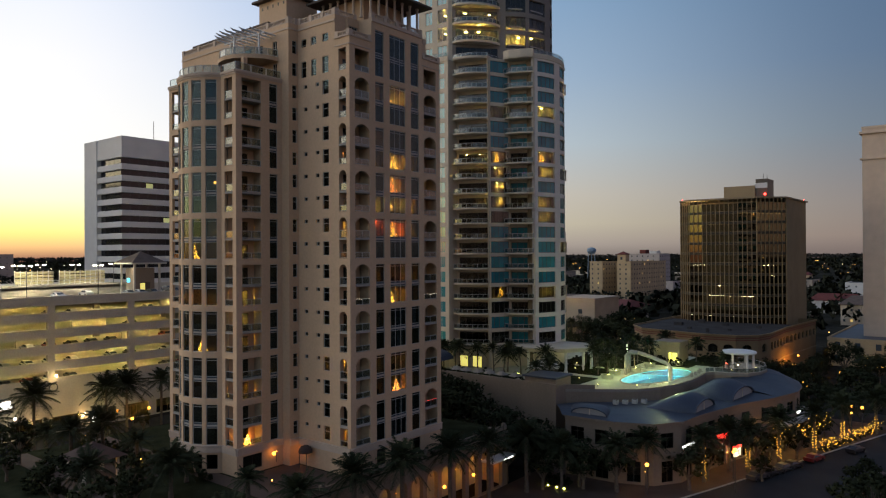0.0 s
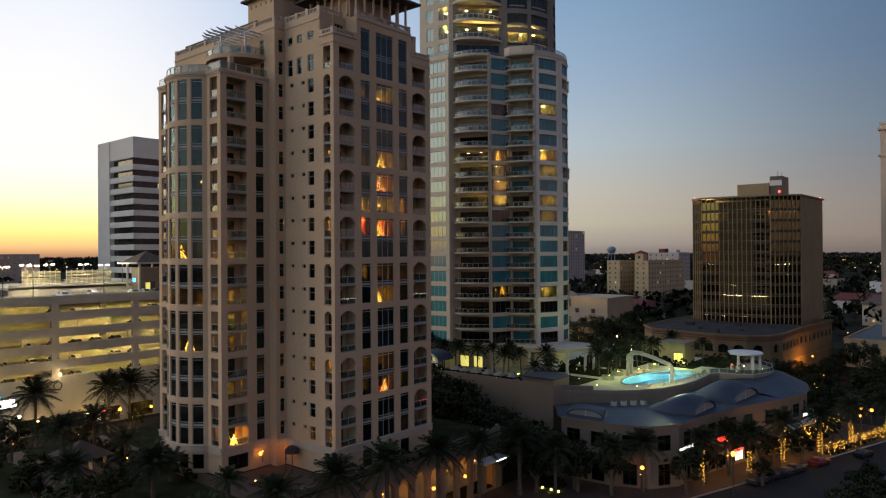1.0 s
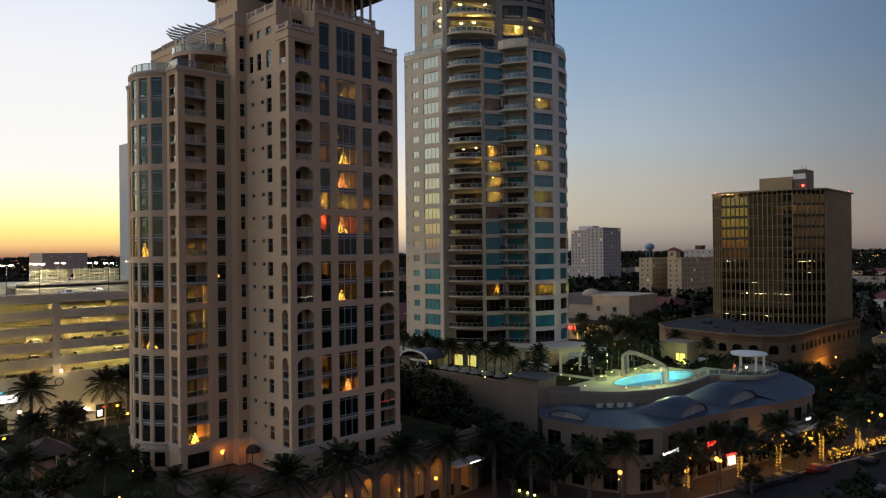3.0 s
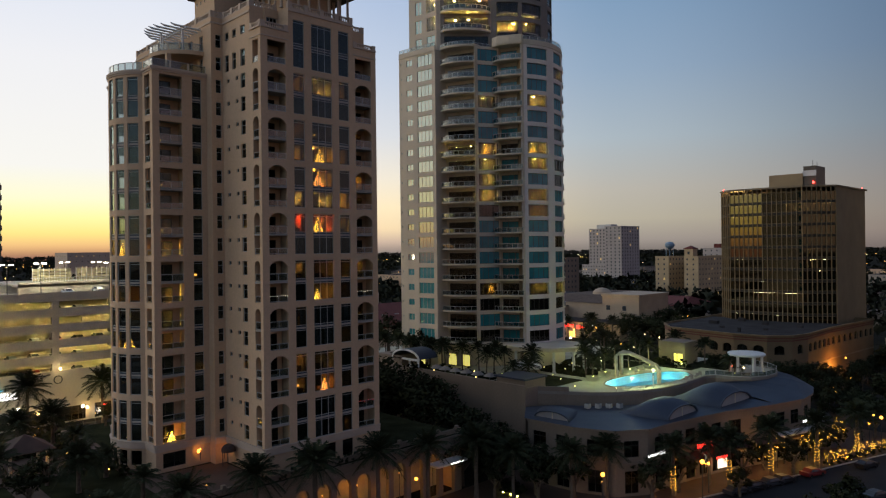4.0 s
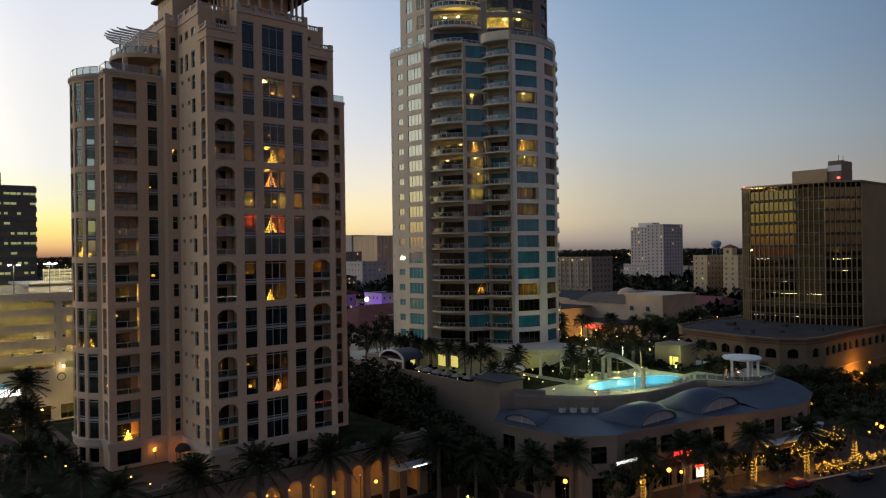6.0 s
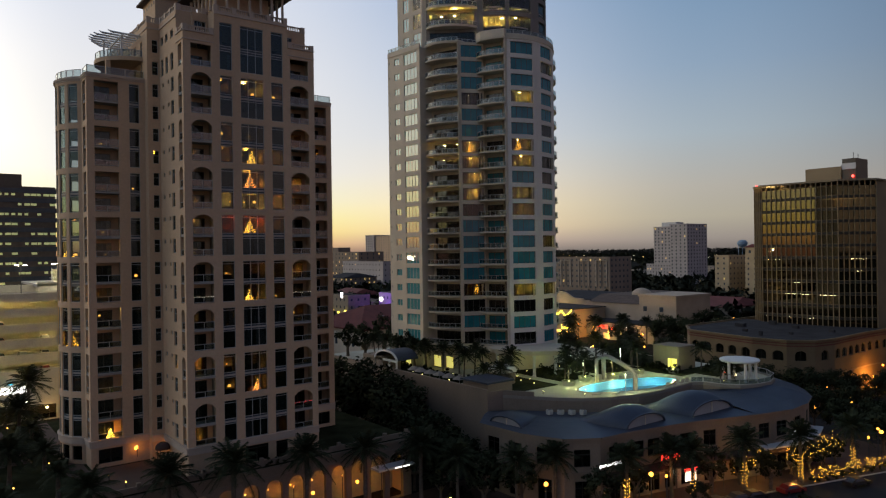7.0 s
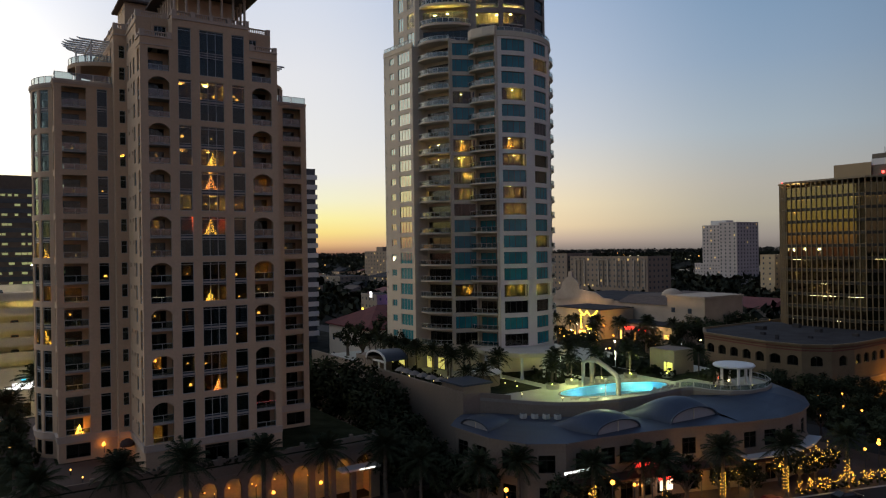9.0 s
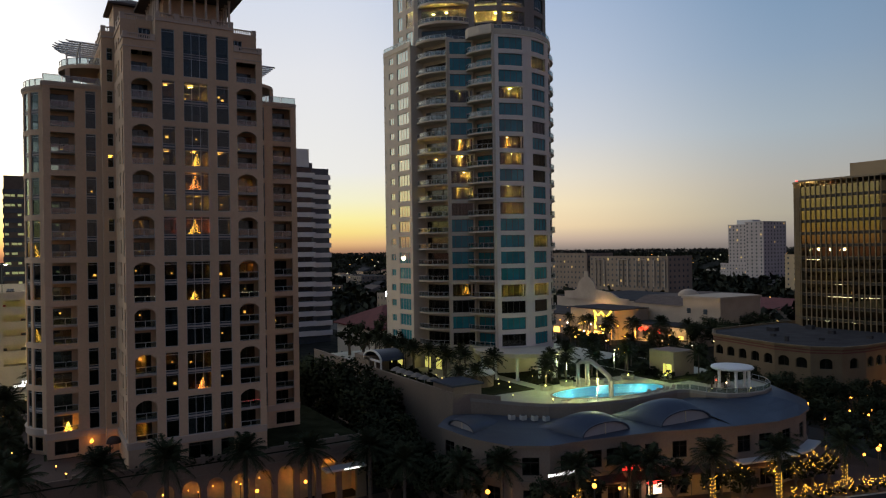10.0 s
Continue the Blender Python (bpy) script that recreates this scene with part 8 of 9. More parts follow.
# ---- far woods and town lights ----
def woods(n, dmin, dmax, a0, a1, seed, tall=1.0):
    rng = np.random.default_rng(seed)
    v, f, nv = [], [], []
    for _ in range(n):
        d = dmin + (dmax - dmin) * rng.random() ** 0.8
        a = radians(a0 + (a1 - a0) * rng.random())
        x, y = -d * math.sin(a), d * math.cos(a)
        if any(bx0 - 4 < x < bx1 + 4 and by0 - 4 < y < by1 + 4 for bx0, by0, bx1, by1 in KEEP):
            continue
        r, h = rng.uniform(3, 6.5) * (1 + d / 2500), rng.uniform(7, 13) * tall
        for _ in range(16):
            p = rng.normal(0, 1, 3)
            p /= np.linalg.norm(p)
            c = np.array((x, y, h * 0.62)) + p * np.array((r, r, h * 0.36)) * rng.uniform(0.5, 1)
            e1, e2 = rng.normal(0, 1, 3), rng.normal(0, 1, 3)
            e1 *= r * 0.42 / np.linalg.norm(e1)
            e2 *= r * 0.3 / np.linalg.norm(e2)
            k = len(v)
            v += [tuple(c - e1), tuple(c + e2), tuple(c + e1), tuple(c - e2)]
            nv += [tuple(p * 0.8 + np.array((0, 0, 0.5)))] * 4
            f.append((k, k + 1, k + 2, k + 3))
    me = bpy.data.meshes.new("far_woods")
    me.from_pydata(v, [], f)
    me.polygons.foreach_set("use_smooth", [True] * len(me.polygons))
    me.normals_split_custom_set_from_vertices(nv)
    me.materials.append(WOODS_HAZY if tall > 1 else WOODS)
    return tagged(new("far_woods", me), "dark tree canopy spreading through the town to the horizon", "trees", kind="stuff")


KEEP = [(-262, 196, -104, 262), (-260, 255, -150, 350), (-100, 205, -50, 300), (-60, 180, 60, 440), (-440, 120, -150, 182), (-450, 320, -400, 360), (-300, 230, -262, 262), (-440, 20, -150, 182), (-150, 182, -10, 204)]
woods(2600, 200, 900, -6, 78, 3)
woods(4200, 900, 3800, -8, 82, 4)
woods(2600, 3500, 4850, -10, 84, 5, 2.3)
g, g2 = Geo(), Geo()
for i in range(420):
    d = rnd.uniform(230, 2600) if i % 3 else rnd.uniform(1500, 3300)
    a = radians(rnd.uniform(-5, 80))
    x, y, z = -d * math.sin(a), d * math.cos(a), rnd.uniform(4, 9) + (3 if d > 1000 else 0)
    if -345 < x < -120 and y < 190 or -100 < x < -50 and 205 < y < 300:
        continue
    r = 0.08 + d * 0.00023
    (g if rnd.random() < 0.62 else g2).box(x - r, y - r, z - r, x + r, y + r, z + r)
solid("town_lights", g, AMBER_FAR, "amber lamps scattered over the town at dusk", "town lights", kind="stuff")
solid("town_lights", g2, WHITE_FAR, "white lamps scattered over the town at dusk", "town lights", kind="stuff")


# ---- cars ----
def car_kit(paint):
    body = Geo()
    prof = [(-2.2, 0.35), (2.2, 0.35), (2.25, 0.7), (2.0, 0.88), (1.1, 0.95), (0.45, 1.42), (-1.1, 1.45), (-1.75, 1.02), (-2.2, 0.95)]
    k = len(prof)
    w = 0.88
    for s in (-1, 1):
        body.face(*[(x, s * (w if z < 1 else w * 0.8), z) for x, z in (prof if s < 0 else reversed(prof))])
    for i in range(k):
        (x0, z0), (x1, z1) = prof[i], prof[(i + 1) % k]
        body.face((x0, -(w if z0 < 1 else w * .8), z0), (x0, (w if z0 < 1 else w * .8), z0), (x1, (w if z1 < 1 else w * .8), z1), (x1, -(w if z1 < 1 else w * .8), z1))
    glassg = Geo()
    for s in (-1, 1):
        glassg.face((0.95, s * 0.86, 0.98), (0.42, s * 0.73, 1.36), (-1.05, s * 0.73, 1.38), (-1.55, s * 0.85, 1.0))
    glassg.face((1.12, -0.75, 0.98), (1.12, 0.75, 0.98), (0.52, 0.66, 1.4), (0.52, -0.66, 1.4))
    tyre = Geo().tube([(0, -0.1, 0), (0, 0.1, 0)], [0.33, 0.33], 12)
    return body.mesh("body", paint), glassg.mesh("window", SPANDREL), tyre.mesh("wheel", RUBBER), Geo().box(2.2, -0.75, 0.6, 2.27, -0.5, 0.75).box(2.2, 0.5, 0.6, 2.27, 0.75, 0.75).mesh("headlight", HEADLIGHT)


PAINTS = [(n, car_kit(surface("car_paint_" + n, c, 0.3, 0.2, vary=0.04, bump=0, shine=0.5))) for n, c in (("white", (0.6, 0.6, 0.6)), ("dark grey", (0.05, 0.05, 0.055)), ("silver", (0.35, 0.36, 0.37)), ("red", (0.22, 0.02, 0.02)), ("black", (0.02, 0.02, 0.022)))]


def car(x, y, z, turn, paint, where, headlights=False):
    n, (body, gl, tyre, head) = PAINTS[paint]
    o = thing("car", x, y, z, n + " car parked " + where, "car", "parked cars")
    m = Matrix.Translation((x, y, z)) @ Matrix.Rotation(radians(turn), 4, "Z")
    set_part("body", body, o, m)
    set_part("car_window", gl, o, m)
    for a in (-1.4, 1.4):
        for b in (-0.8, 0.8):
            set_part("wheel", tyre, o, m @ Matrix.Translation((a, b, 0.33)))
    if headlights:
        set_part("headlight", head, o, m)


for x, y, p in ((-177, 79.5, 0), (-172, 71, 0), (-168.5, 86, 2), (-168.5, 89, 0), (-168.5, 92, 1), (-171, 99, 4), (-171, 102, 2), (-171, 105, 0), (-174, 50, 4), (-174, 46, 1), (-175, 42, 2), (-182, 104, 1), (-176, 38, 0)):
    car(x, y, 28.9, rnd.choice((0, 180)), p, "on the garage roof")
for k in range(1, 6):
    zt = 29.95 - 3.55 * k - 1.05 if k < 5 else 11.0
    for i in range(17):
        if rnd.random() < 0.55 and i > 3:
            car(-166.3, 30 + 4.6 * i, zt, rnd.choice((0, 180)), rnd.randrange(5), "on a garage deck")
for t in (0.28, 0.40, 0.53, 0.62, 0.85):
    p = Vector((-37.8, 119)).lerp(Vector((-28.6, 149.5)), t)
    car(p.x + 1.3, p.y, 0.0, 73, (1, 4, 1, 3, 4)[int(t * 10) % 5], "at the kerb by the shops")
for x, y, p in ((-23.6, 156, 4), (-15, 150, 4), (-14, 178, 1), (-18, 140, 1)):
    car(x, y, 0.0, 73, p, "on the dark avenue", True)

# ---- street lamps and small lights ----
for x, y, h in ((-34.85, 117.9, 6.6), (-24.0, 166.6, 6.4), (-45.5, 108.0, 4.6), (-41.9, 124.5, 4.0)):
    lamp_post(x, y, 0.12, h, AMBER, "street globes", "amber globe street lamp on a dark post", False, 0.32)
for x, y in ((-153, 68.4), (-160, 57.5), (-148, 80.0), (-137, 49), (-150.5, 74.2), (-141, 72.6)):
    lamp_post(x, y, 0.0, 5.0, COOL if x < -151 else AMBER, "garden globes", "globe lamp on a post in the street garden", False, 0.3)
for x, y, m in ((-124, 190, AMBER), (-100, 190, COOL), (-140, 188, AMBER), (-84, 197, AMBER), (-64, 197, COOL), (-50, 190, AMBER), (-110, 196, AMBER), (-150, 205, COOL), (-160, 225, AMBER), (-172, 240, COOL), (-150, 240, AMBER), (-180, 256, AMBER), (-200, 256, COOL), (-222, 256, AMBER), (-128, 215, AMBER), (-120, 240, COOL), (-108, 262, AMBER), (-126, 270, AMBER), (-140, 290, COOL), (-150, 262, AMBER), (-48, 208, AMBER), (-36, 215, AMBER), (-28, 190, COOL), (-130, 310, AMBER), (-210, 260, AMBER), (-196, 262, AMBER), (-188, 258, COOL), (-176, 262, AMBER), (-166, 260, AMBER), (-156, 268, COOL), (-150, 278, AMBER), (-136, 252, AMBER), (-230, 258, COOL), (-116, 226, AMBER), (-138, 228, COOL), (-104, 210, AMBER), (-145, 330, AMBER), (-118, 300, COOL)):
    lamp_post(x, y, 0, 6.0, m, "town street lamps", "street lamp glowing among the trees", False, 0.3)
for x, y, h in ((-43.1, 214.9, 5.0), (-44.0, 194.5, 5.0), (-41.8, 195.3, 4.6), (-40.0, 193.9, 5.0), (-53.0, 214.1, 5.0), (-25.9, 166.2, 5.2), (-41.4, 197.4, 5.2), (-26.9, 172.8, 5.4), (-53.1, 201.3, 5.0), (-50.6, 206.8, 5.0), (-43.6, 185.3, 4.6), (-37.2, 124.8, 4.4), (-41.0, 132.9, 4.4)):
    lamp_post(x, y, 0.12, h, AMBER, "town street lamps", "street lamp glowing among the trees", False, 0.22)
for x, y, z in ((-80.0, 61.3, 11.3), (-77.6, 64.72, 11.3), (-66.0, 81.6, 4.2), (-66.0, 88.9, 4.2), (-52.0, 236.0, 4.0), (-52.8, 244, 6.0)):
    o = thing("wall_lamp", x, y, z, "amber wall lamp beside an entrance", "wall lamp", "wall lamps")
    part("bracket", Geo().box(x - 0.15, y - 0.05, z - 0.1, x + 0.02, y + 0.05, z + 0.1), CHROME, o)
    part("globe", Geo().ball((x + 0.2, y, z), 0.26, 8), AMBER, o)
for x, y in ((-74, 56.5), (-69.5, 57.5), (-85, 51.2), (-92, 50), (-102, 48.5), (-112, 49), (-76, 46), (-88, 44)):
    o = thing("bollard_light", x, y, PLAZA, "low bollard lamp beside the terrace path", "bollard light", "terrace bollards")
    part("post", Geo().tube([(x, y, PLAZA), (x, y, PLAZA + 0.55)], [0.07, 0.07], 8), CHROME, o)
    part("lamp", Geo().ball((x, y, PLAZA + 0.65), 0.1, 8), AMBER_SMALL, o)
for x, y, z, e, c in ((-79.3, 61.3, 11.4, 9, (1.0, 0.36, 0.06)), (-77.5, 63.9, 11.4, 6, (1.0, 0.36, 0.06)), (-53.4, 240.0, 3.2, 3200, (1.0, 0.40, 0.06)), (-192, 259.0, 4.5, 3600, (1.0, 0.58, 0.15)), (-170, 264.0, 4.5, 3000, (1.0, 0.5, 0.12)), (-152, 264.0, 4.5, 2600, (1.0, 0.66, 0.25)), (-214, 290.0, 10.0, 2500, (1.0, 0.66, 0.35)), (-68.7, 74, 4.4, 60, (1.0, 0.40, 0.06)), (-68.7, 80, 4.4, 90, (1.0, 0.40, 0.06)), (-68.7, 88, 4.4, 120, (1.0, 0.42, 0.07)), (-68.7, 95, 4.4, 150, (1.0, 0.42, 0.08)), (-36.3, 138.6, 3.4, 250, (1.0, 0.52, 0.14)), (-34.4, 145.0, 3.4, 250, (1.0, 0.52, 0.14)), (-32.0, 152.4, 3.4, 290, (1.0, 0.52, 0.12)), (-39.0, 127.6, 3.4, 190, (1.0, 0.50, 0.14)), (-40.4, 119.0, 3.4, 120, (1.0, 0.50, 0.14)), (-46.0, 108.5, 3.4, 60, (1.0, 0.50, 0.14)), (-29.3, 156.0, 1.4, 90, (1.0, 0.5, 0.06)), (-26.5, 167.0, 1.4, 90, (1.0, 0.5, 0.06)), (-108, 48.5, 11.6, 160, (1.0, 0.40, 0.08)), (-90, 47.5, 11.6, 120, (1.0, 0.40, 0.08)), (-166.8, 66.5, 2.6, 350, (1.0, 0.62, 0.14)), (-166.8, 74.5, 2.6, 350, (1.0, 0.62, 0.14)), (-166.8, 56.0, 2.6, 250, (1.0, 0.62, 0.14)), (-150, 70, 3.5, 1500, (1.0, 0.80, 0.35)), (-150, 48, 3.5, 1500, (1.0, 0.80, 0.35))):
    o = thing("flood_lamp", x, y, z, "small lamp washing a wall with warm light", "flood lamp", "wall washers")
    part("lamp_head", Geo().ball((x, y, z + 0.3), 0.08, 8), AMBER_SMALL, o)
    part("stem", Geo().tube([(x, y, 0 if z < 9 else z - 1.2), (x, y, z + 0.15)], [0.05, 0.05], 6), CHROME, o)
    ld = bpy.data.lights.new("wall_wash", "POINT")
    ld.energy, ld.color, ld.shadow_soft_size = e, c, 0.2
    place(new("wall_wash", ld), o, Matrix.Translation((x, y, z)))
# entrance canopy dome of the near tower
o = thing("entrance_canopy", -76.2, 63.9, PLAZA, "dark domed fabric entrance canopy", "canopy")
part("dome", Geo().lathe((-76.2, 63.9, PLAZA + 2.2), [(0.98, 0), (0.94, 0.4), (0.7, 0.75), (0.35, 0.95), (0.02, 1.0)], 16), AWNING, o)
for dx, dy in ((-0.75, -0.5), (0.75, -0.5)):
    part("post", Geo().tube([(-76.2 + dx, 63.9 + dy, PLAZA), (-76.2 + dx, 63.9 + dy, PLAZA + 2.25)], [0.06, 0.06], 8), CHROME, o)

# ---- on the pool deck ----
arch = thing("pool_arch", -58, 140, DECK_Z, "tall pale angled arch across the pool", "arch")
D = DECK_Z
part("beam", Geo().tube([(-53.6, 139.3, D), (-53.6, 139.3, D + 2.8), (-54.3, 139.6, D + 3.4), (-58, 141.0, D + 4.2), (-61.5, 142.4, D + 4.7), (-63.8, 143.4, D + 4.7), (-64.5, 143.8, D + 4.2), (-64.5, 143.8, D)], [0.42] * 8, 10), SIDEWALK, arch)
part("beam", Geo().tube([(-61.8, 142.3, D + 4.7), (-63.3, 141.4, D + 4.7), (-63.9, 141.0, D + 4.2), (-63.9, 141.0, D)], [0.36] * 4, 10), SIDEWALK, arch)
for x, y in ((-72.5, 143.2), (-70.8, 156.9), (-52.4, 135.0), (-68.0, 141.8)):
    o = thing("deck_light", x, y, DECK_Z, "slim lit column lamp on the pool deck", "deck lamp", "deck lamps")
    part("pole", Geo().tube([(x, y, DECK_Z), (x, y, DECK_Z + 2.4)], [0.07, 0.07], 8), FRAME, o)
    if x < -60:
        part("lamp_tube", Geo().tube([(x, y, DECK_Z + 2.4), (x, y, DECK_Z + 4.2)], [0.055, 0.055], 8), DECK_LAMP, o)
        continue
    part("lamp_head", Geo().tube([(x, y, DECK_Z + 2.4), (x, y, DECK_Z + 3.6), (x, y, DECK_Z + 3.75)], [0.06, 0.06, 0.1], 8), CHROME, o)
    ld = bpy.data.lights.new("deck_glow", "POINT")
    ld.energy, ld.color, ld.shadow_soft_size = 1050, (0.86, 1.0, 0.50), 0.3
    place(new("deck_glow", ld), o, Matrix.Translation((x + 0.25, y - 0.25, DECK_Z + 3.4)))
pv = thing("pavilion", -46.5, 162.5, DECK_Z, "white round-roofed pavilion on the deck's end", "pavilion")
part("roof", Geo().lathe((-47, 162.5, DECK_Z + 3.6), [(3.5, 0), (3.7, 0.25), (3.5, 0.5), (1.5, 0.75), (0.02, 0.8)], 24), WHITE, pv)
for a in range(0, 360, 60):
    x, y = -47 + 2.9 * math.cos(radians(a + 20)), 162.5 + 2.9 * math.sin(radians(a + 20))
    part("column", Geo().lathe((x, y, DECK_Z), [(0.34, 0), (0.34, 0.25), (0.26, 0.35), (0.26, 3.3), (0.36, 3.6)], 12), WHITE, pv)
for c, col in (((-49.2, 161), FAIRY_RED), ((-47.8, 160.2), FAIRY_RED), ((-46.6, 160.4), WARM)):
    o = thing("lantern", c[0], c[1], DECK_Z, "small lit lantern at the pavilion", "lantern", "pavilion lanterns")
    part("post", Geo().tube([(c[0], c[1], DECK_Z), (c[0], c[1], DECK_Z + 1.2)], [0.04, 0.04], 6), CHROME, o)
    part("lamp", Geo().ball((c[0], c[1], DECK_Z + 1.3), 0.14, 8), col, o)
el = thing("deck_house", -64.5, 165, DECK_Z, "pale deck house with a lit yellow doorway", "hut")
part("wall", Geo().box(-66.6, 162.6, DECK_Z, -60.4, 168.5, DECK_Z + 4.9), PODIUM, el)
part("lit_doorway", Geo().box(-62.9, 162.45, DECK_Z + 0.1, -60.9, 162.58, DECK_Z + 2.4), LOBBY_LIT, el)
part("frame", Geo().box(-62.2, 162.38, DECK_Z, -62.05, 162.44, DECK_Z + 2.6), FRAME_DARK, el)
gb = thing("garden_shelter", -98, 119, DECK_Z, "white shelter with an arched gable and metal roof", "shelter")
vg, vr = Geo(), Geo()
ap = [(4.2 * math.cos(math.pi * i / 14), 1.9 * math.sin(math.pi * i / 14)) for i in range(15)]
for (u0, w0), (u1, w1) in zip(ap, ap[1:]):
    vr.face((-99 + u0, 115.6, 15.9 + w0), (-99 + u1, 115.6, 15.9 + w1), (-99 + u1, 121, 15.9 + w1), (-99 + u0, 121, 15.9 + w0))
    vg.bar((-99 + u0, 115.6, 15.8 + w0), (-99 + u1, 115.6, 15.8 + w1), 0.3, 0.35)
part("roof", vr, ROOF_BLUE, gb)
part("gable_arch", vg, WHITE, gb)
part("beam", Geo().box(-103.2, 115.5, 15.6, -94.8, 115.8, 16.0), WHITE, gb)
for x in (-103, -100.3, -97.7, -95):
    part("post", Geo().box(x - 0.15, 115.5, DECK_Z, x + 0.15, 115.8, 15.8), WHITE, gb)
lm = Geo().ball((0, 0, 0), 0.10, 8).mesh("lamp", GARDEN_LAMP)
pm = Geo().tube([(0, 0, 0), (0, 0, 0.5)], [0.04, 0.04], 6).mesh("post", CHROME)
for x, y in ((-69.0, 120.2), (-74.5, 124.8), (-73.4, 127.5), (-72.3, 129.0), (-72.5, 131.6), (-68.5, 128.8), (-80, 132), (-76, 131.5), (-79.3, 137.5), (-78.1, 145.8), (-90, 118.5), (-86, 118.6), (-82, 119.2), (-94, 119), (-104, 119.5), (-75, 139), (-83, 123), (-87, 124), (-62.5, 125), (-56, 128.5), (-47, 157), (-43.6, 163)):
    o = thing("garden_light", x, y, DECK_Z, "small bright garden light on the deck", "garden light", "deck garden lights")
    set_part("post", pm, o, Matrix.Translation((x, y, DECK_Z)))
    set_part("lamp", lm, o, Matrix.Translation((x, y, DECK_Z + 0.6)))
for x, y, t in ((-51.7, 146, 20), (-51.7, 148.4, 25), (-51.9, 150.8, 15), (-53.4, 133.4, -30), (-55.0, 130.6, -40), (-63.9, 150, 90), (-63.8, 153, 95), (-63.6, 147, 88), (-52.2, 153, 30)):
    o = thing("sun_lounger", x, y, DECK_Z, "pale reclining sun lounger beside the pool", "lounger", "pool loungers")
    m = Matrix.Translation((x, y, DECK_Z)) @ Matrix.Rotation(radians(t), 4, "Z")
    set_part("seat", kit("lseat", lambda: Geo().box(-0.3, -0.95, 0.3, 0.3, 0.4, 0.38).mesh("seat", SIDEWALK)), o, m)
    set_part("backrest", kit("lback", lambda: Geo().bar((0, 0.4, 0.34), (0, 0.95, 0.75), 0.6, 0.07).mesh("backrest", SIDEWALK)), o, m)
    for a in (-0.25, 0.25):
        for b in (-0.85, 0.3):
            set_part("leg", kit("lleg", lambda: Geo().box(-0.03, -0.03, 0, 0.03, 0.03, 0.3).mesh("leg", FRAME)), o, m @ Matrix.Translation((a, b, 0)))
for x, y in ((-91, 117.2), (-88.4, 117.0), (-85.4, 117.0), (-82.6, 117.2), (-79.6, 117.2), (-76.6, 117.4)):
    o = thing("patio_umbrella", x, y, DECK_Z, "closed pale patio umbrella by the wall", "umbrella", "patio umbrellas")
    part("pole", Geo().tube([(x, y, DECK_Z), (x, y, DECK_Z + 2.4)], [0.04, 0.04], 6), FRAME, o)
    part("canopy", Geo().lathe((x, y, DECK_Z + 1.7), [(1.35, 0), (0.7, 0.45), (0.03, 0.75)], 8), SIDEWALK, o)

# ---- shop signs, awnings and lit fronts ----
def bar_sign(pts, material, label, h=0.7):
    """Unreadable lit lettering as plain bars along a line."""
    (x0, y0), (x1, y1), z = pts
    a, b = Vector((x0, y0)), Vector((x1, y1))
    o = thing("shop_sign", (x0 + x1) / 2, (y0 + y1) / 2, z, label, "sign", "shop signs")
    part("backing", Geo().bar((*a, z + h / 2), (*b, z + h / 2), 0.06, h + 0.2), FRAME_DARK, o)
    e = (b - a).normalized()
    n = Vector((e.y, -e.x)) * 0.07
    u, L = 0.1, (b - a).length
    while u < L - 0.4:
        w = rnd.uniform(0.14, 0.3)
        p, q = a + e * u + n, a + e * (u + w) + n
        part("letter_bar", Geo().bar((*p, z + h * 0.5), (*q, z + h * 0.5), 0.06, h * rnd.uniform(0.45, 0.95)), material, o)
        u += w + 0.16
    return o


bar_sign(((-43.0, 116.6), (-42.5, 121.6), 6.0), SIGN_WHITE, "white lit shop lettering on the curved front", 0.55)
bar_sign(((-41.3, 129.2), (-40.5, 133.2), 5.2), SIGN_RED, "red neon shop lettering on the front", 0.85)
bar_sign(((-33.9, 155.6), (-33.8, 158.6), 6.0), SIGN_WHITE, "white lit shop lettering over the corner", 0.7)
bar_sign(((-162.9, 50.5), (-162.9, 58.5), 6.8), SIGN_WHITE, "white lit lettering on the garage wall", 1.0)
o = thing("shop_kiosk", -38.4, 134.0, 0.12, "brightly lit white and red kiosk window", "kiosk")
part("lit_pane", Geo().bar((-39.5, 133.0, 2.3), (-39.0, 135.2, 2.3), 0.1, 1.5), KIOSK_LIT, o)
part("fascia", Geo().bar((-39.5, 132.8, 3.3), (-38.95, 135.4, 3.3), 0.3, 0.3), SIGN_RED, o)
for i, (p, q) in enumerate(zip(FR[3:10], FR[4:11])):
    f = straight(p, q)
    o = thing("awning", *f(f.length / 2, 0.8), 4.6, "dark cloth awning over a shop front", "awning", "shop awnings")
    a, b, c, d = f(0.4, 0.3), f(f.length - 0.4, 0.3), f(f.length - 0.4, 1.8), f(0.4, 1.8)
    part("cloth", Geo().face((*a, 4.9), (*b, 4.9), (*c, 4.2), (*d, 4.2)).face((*d, 4.2), (*c, 4.2), (*c, 3.9), (*d, 3.9)), AWNING, o)
    x, y = f(f.length * 0.5, -2.2)
    if i % 2 == 0:
        l = thing("shop_lamp", x, y, 3.4, "warm lamp inside a shop", "lamp", "shop lamps")
        part("shade", Geo().lathe((x, y, 3.2), [(0.3, 0), (0.2, 0.25)], 10), SHOP_LAMP, l)
        part("cord", Geo().tube([(x, y, 3.4), (x, y, 4.8)], [0.015, 0.015], 5), CHROME, l)
f = straight(FR[8], FR[9])
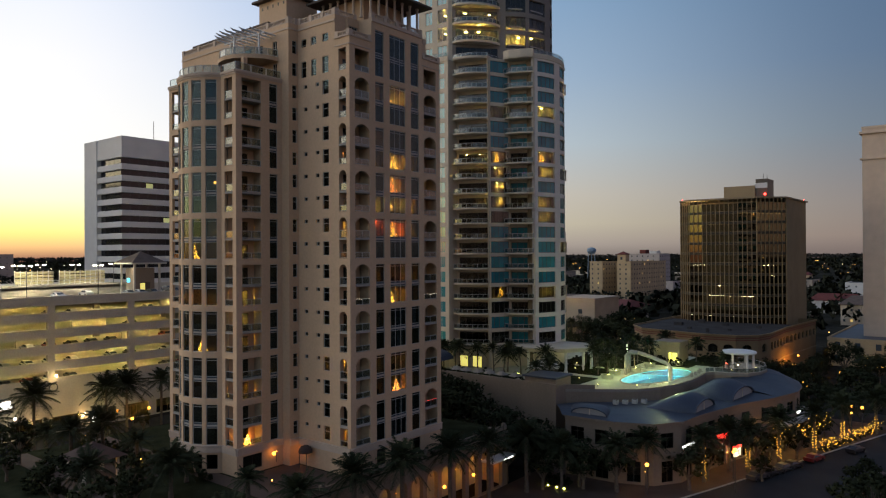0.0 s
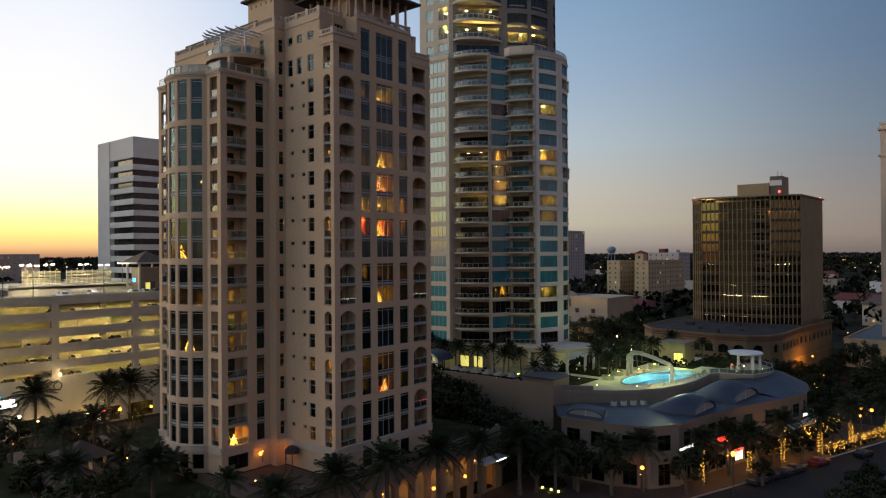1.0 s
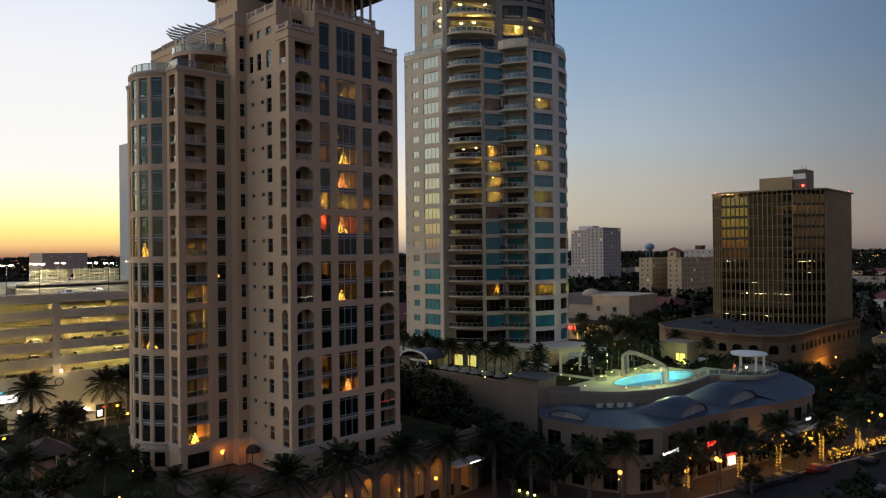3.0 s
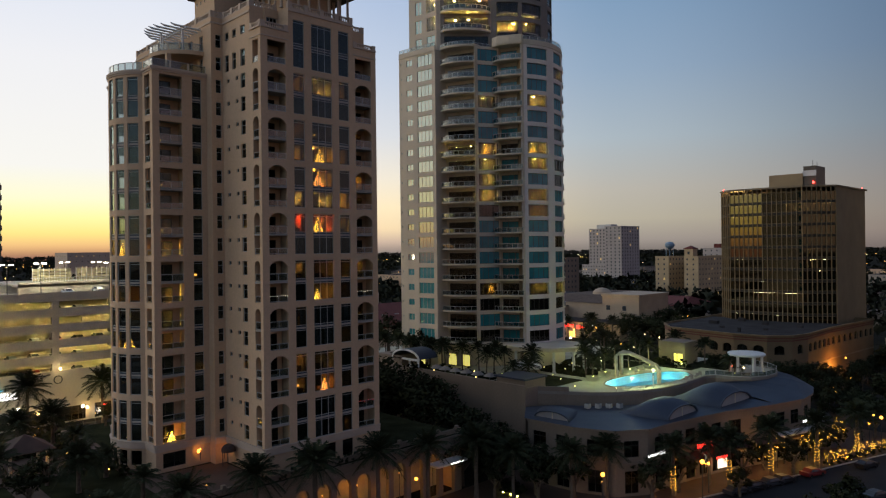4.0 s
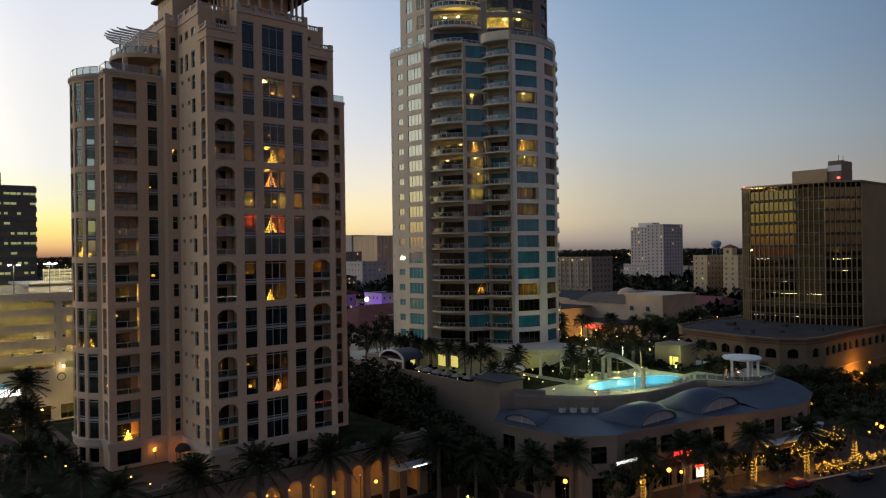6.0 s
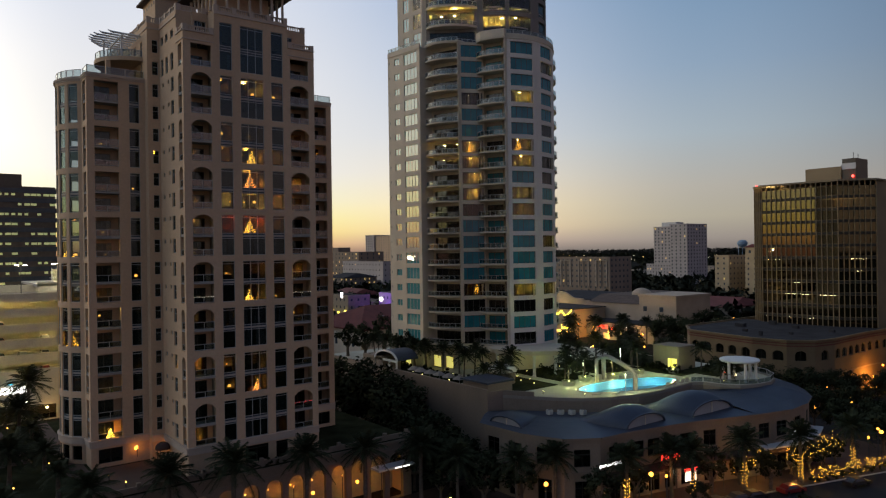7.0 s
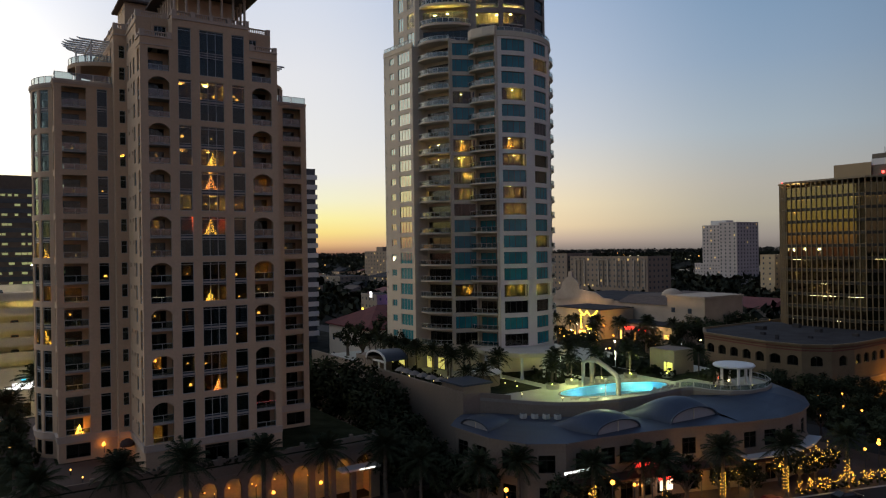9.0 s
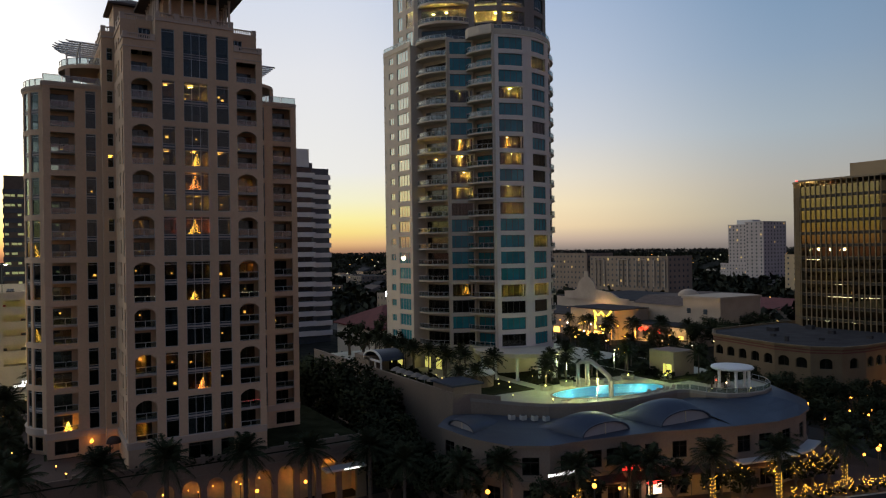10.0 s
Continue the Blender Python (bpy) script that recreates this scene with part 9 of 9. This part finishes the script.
for u in (3.4, 4.3, 7.6):
    (x0, y0), (x1, y1) = f(u, -0.32), f(u + 0.7, -0.32)
    part("lit_blind", Geo().bar((x0, y0, 7.5), (x1, y1, 7.5), 0.05, 1.9), LOBBY_LIT, shops)
part("shop_inner_wall", Geo().prism([(-60.6, 115.6), (-53, 115.8), (-50, 117), (-48, 119), (-47.6, 124), (-45.4, 136), (-41.5, 148), (-39.5, 156), (-40, 163), (-43, 169), (-47, 172)][::1], 0, 10.4), INSIDE, shops)
part("shop_upper_floor", Geo().prism([(-60.9, 110.3), (-52.4, 110.9), (-46.7, 113.1), (-43.8, 117.6), (-43.3, 123.7), (-42, 130), (-40.6, 136.7), (-38.6, 142.6), (-36.6, 148.3), (-34.7, 156.3), (-35.2, 162.4), (-37.1, 168.2), (-40.8, 173.2), (-47, 176.6), (-60, 176)], 4.95, 5.3), SLAB, shops)
# uplit bamboo clump by the lane
for i in range(9):
    x, y = -60.5 + 0.45 * i + rnd.uniform(-0.3, 0.3), 103.2 + rnd.uniform(-0.7, 0.7)
    shrub(x, y, 0.1 + rnd.uniform(0, 1.0), 0.9, "uplit shrubs", "pale shrub lit from below")
for x in (-60.2, -58.6, -57.2):
    o = thing("garden_spot", x, 102.2, 0.0, "small ground spotlight under the shrubs", "spotlight", "garden spots")
    part("lamp", Geo().ball((x, 102.2, 0.3), 0.15, 8), DECK_GREEN, o)
ring = [(-162.9, 66.2 + 0.85 * math.cos(i * math.pi / 12), 10.1 + 0.85 * math.sin(i * math.pi / 12)) for i in range(25)]
part("ring_ornament", Geo().tube(ring, [0.12] * 25, 6), CHROME, gar)
# garden gazebo on the terrace
gx, gy = (-95.3, 43.7)
o = thing("gazebo", gx, gy, PLAZA, "open gazebo with a brown hip roof and pale posts", "gazebo")
for dx in (-2.2, 2.2):
    for dy in (-2.2, 2.2):
        part("post", Geo().box(gx + dx - 0.17, gy + dy - 0.17, PLAZA, gx + dx + 0.17, gy + dy + 0.17, PLAZA + 2.7), CREAM, o)
part("beam", Geo().box(gx - 2.5, gy - 2.5, PLAZA + 2.7, gx + 2.5, gy + 2.5, PLAZA + 2.95), FLOORING, o)
c = [(gx - 3.2, gy - 3.2), (gx + 3.2, gy - 3.2), (gx + 3.2, gy + 3.2), (gx - 3.2, gy + 3.2)]
g = Geo()
for p, q in zip(c, c[1:] + c[:1]):
    g.face((*p, PLAZA + 2.96), (*q, PLAZA + 2.96), (gx, gy, PLAZA + 4.9))
part("roof", g, AWNING, o)
part("terrace_path", Geo().box(gx - 6, gy - 6, PLAZA - 0.04, gx + 6, gy + 6, PLAZA + 0.016), PAVING, pod)
for i in range(26):
    a = i * 0.2417
    shrub(gx + 6.8 * math.cos(a) + rnd.uniform(-0.5, 0.5), gy + 6.8 * math.sin(a) + rnd.uniform(-0.5, 0.5), PLAZA, rnd.uniform(0.8, 1.3), "gazebo hedge", "dark hedge bush round the gazebo court")
ld = bpy.data.lights.new("gazebo_lamp", "POINT")
ld.energy, ld.color, ld.shadow_soft_size = 90, (1.0, 0.42, 0.10), 0.1
place(new("gazebo_lamp", ld), o, Matrix.Translation((gx, gy, PLAZA + 2.4)))
part("lamp", Geo().ball((gx, gy, PLAZA + 2.58), 0.12, 8), AMBER_SMALL, o)
# white-edged canopy round the shop row's corner
for p, q in zip(FR[8:11], FR[9:12]):
    f = straight(p, q)
    part("canopy", Geo().prism([f(0, 0.05), f(f.length, 0.05), f(f.length + 0.2, 2.3), f(-0.2, 2.3)], 4.95, 5.2), STRIPE_WHITE, shops, "pale curved canopy edge")
rnd.seed(77)
for i in range(30):
    x, y = rnd.uniform(-215, -108), rnd.uniform(200, 258)
    lamp_post(x, y, 0, rnd.uniform(4.2, 6.0), WARM if i % 3 else AMBER, "town street lamps", "street lamp glowing among the trees", False, 0.24)
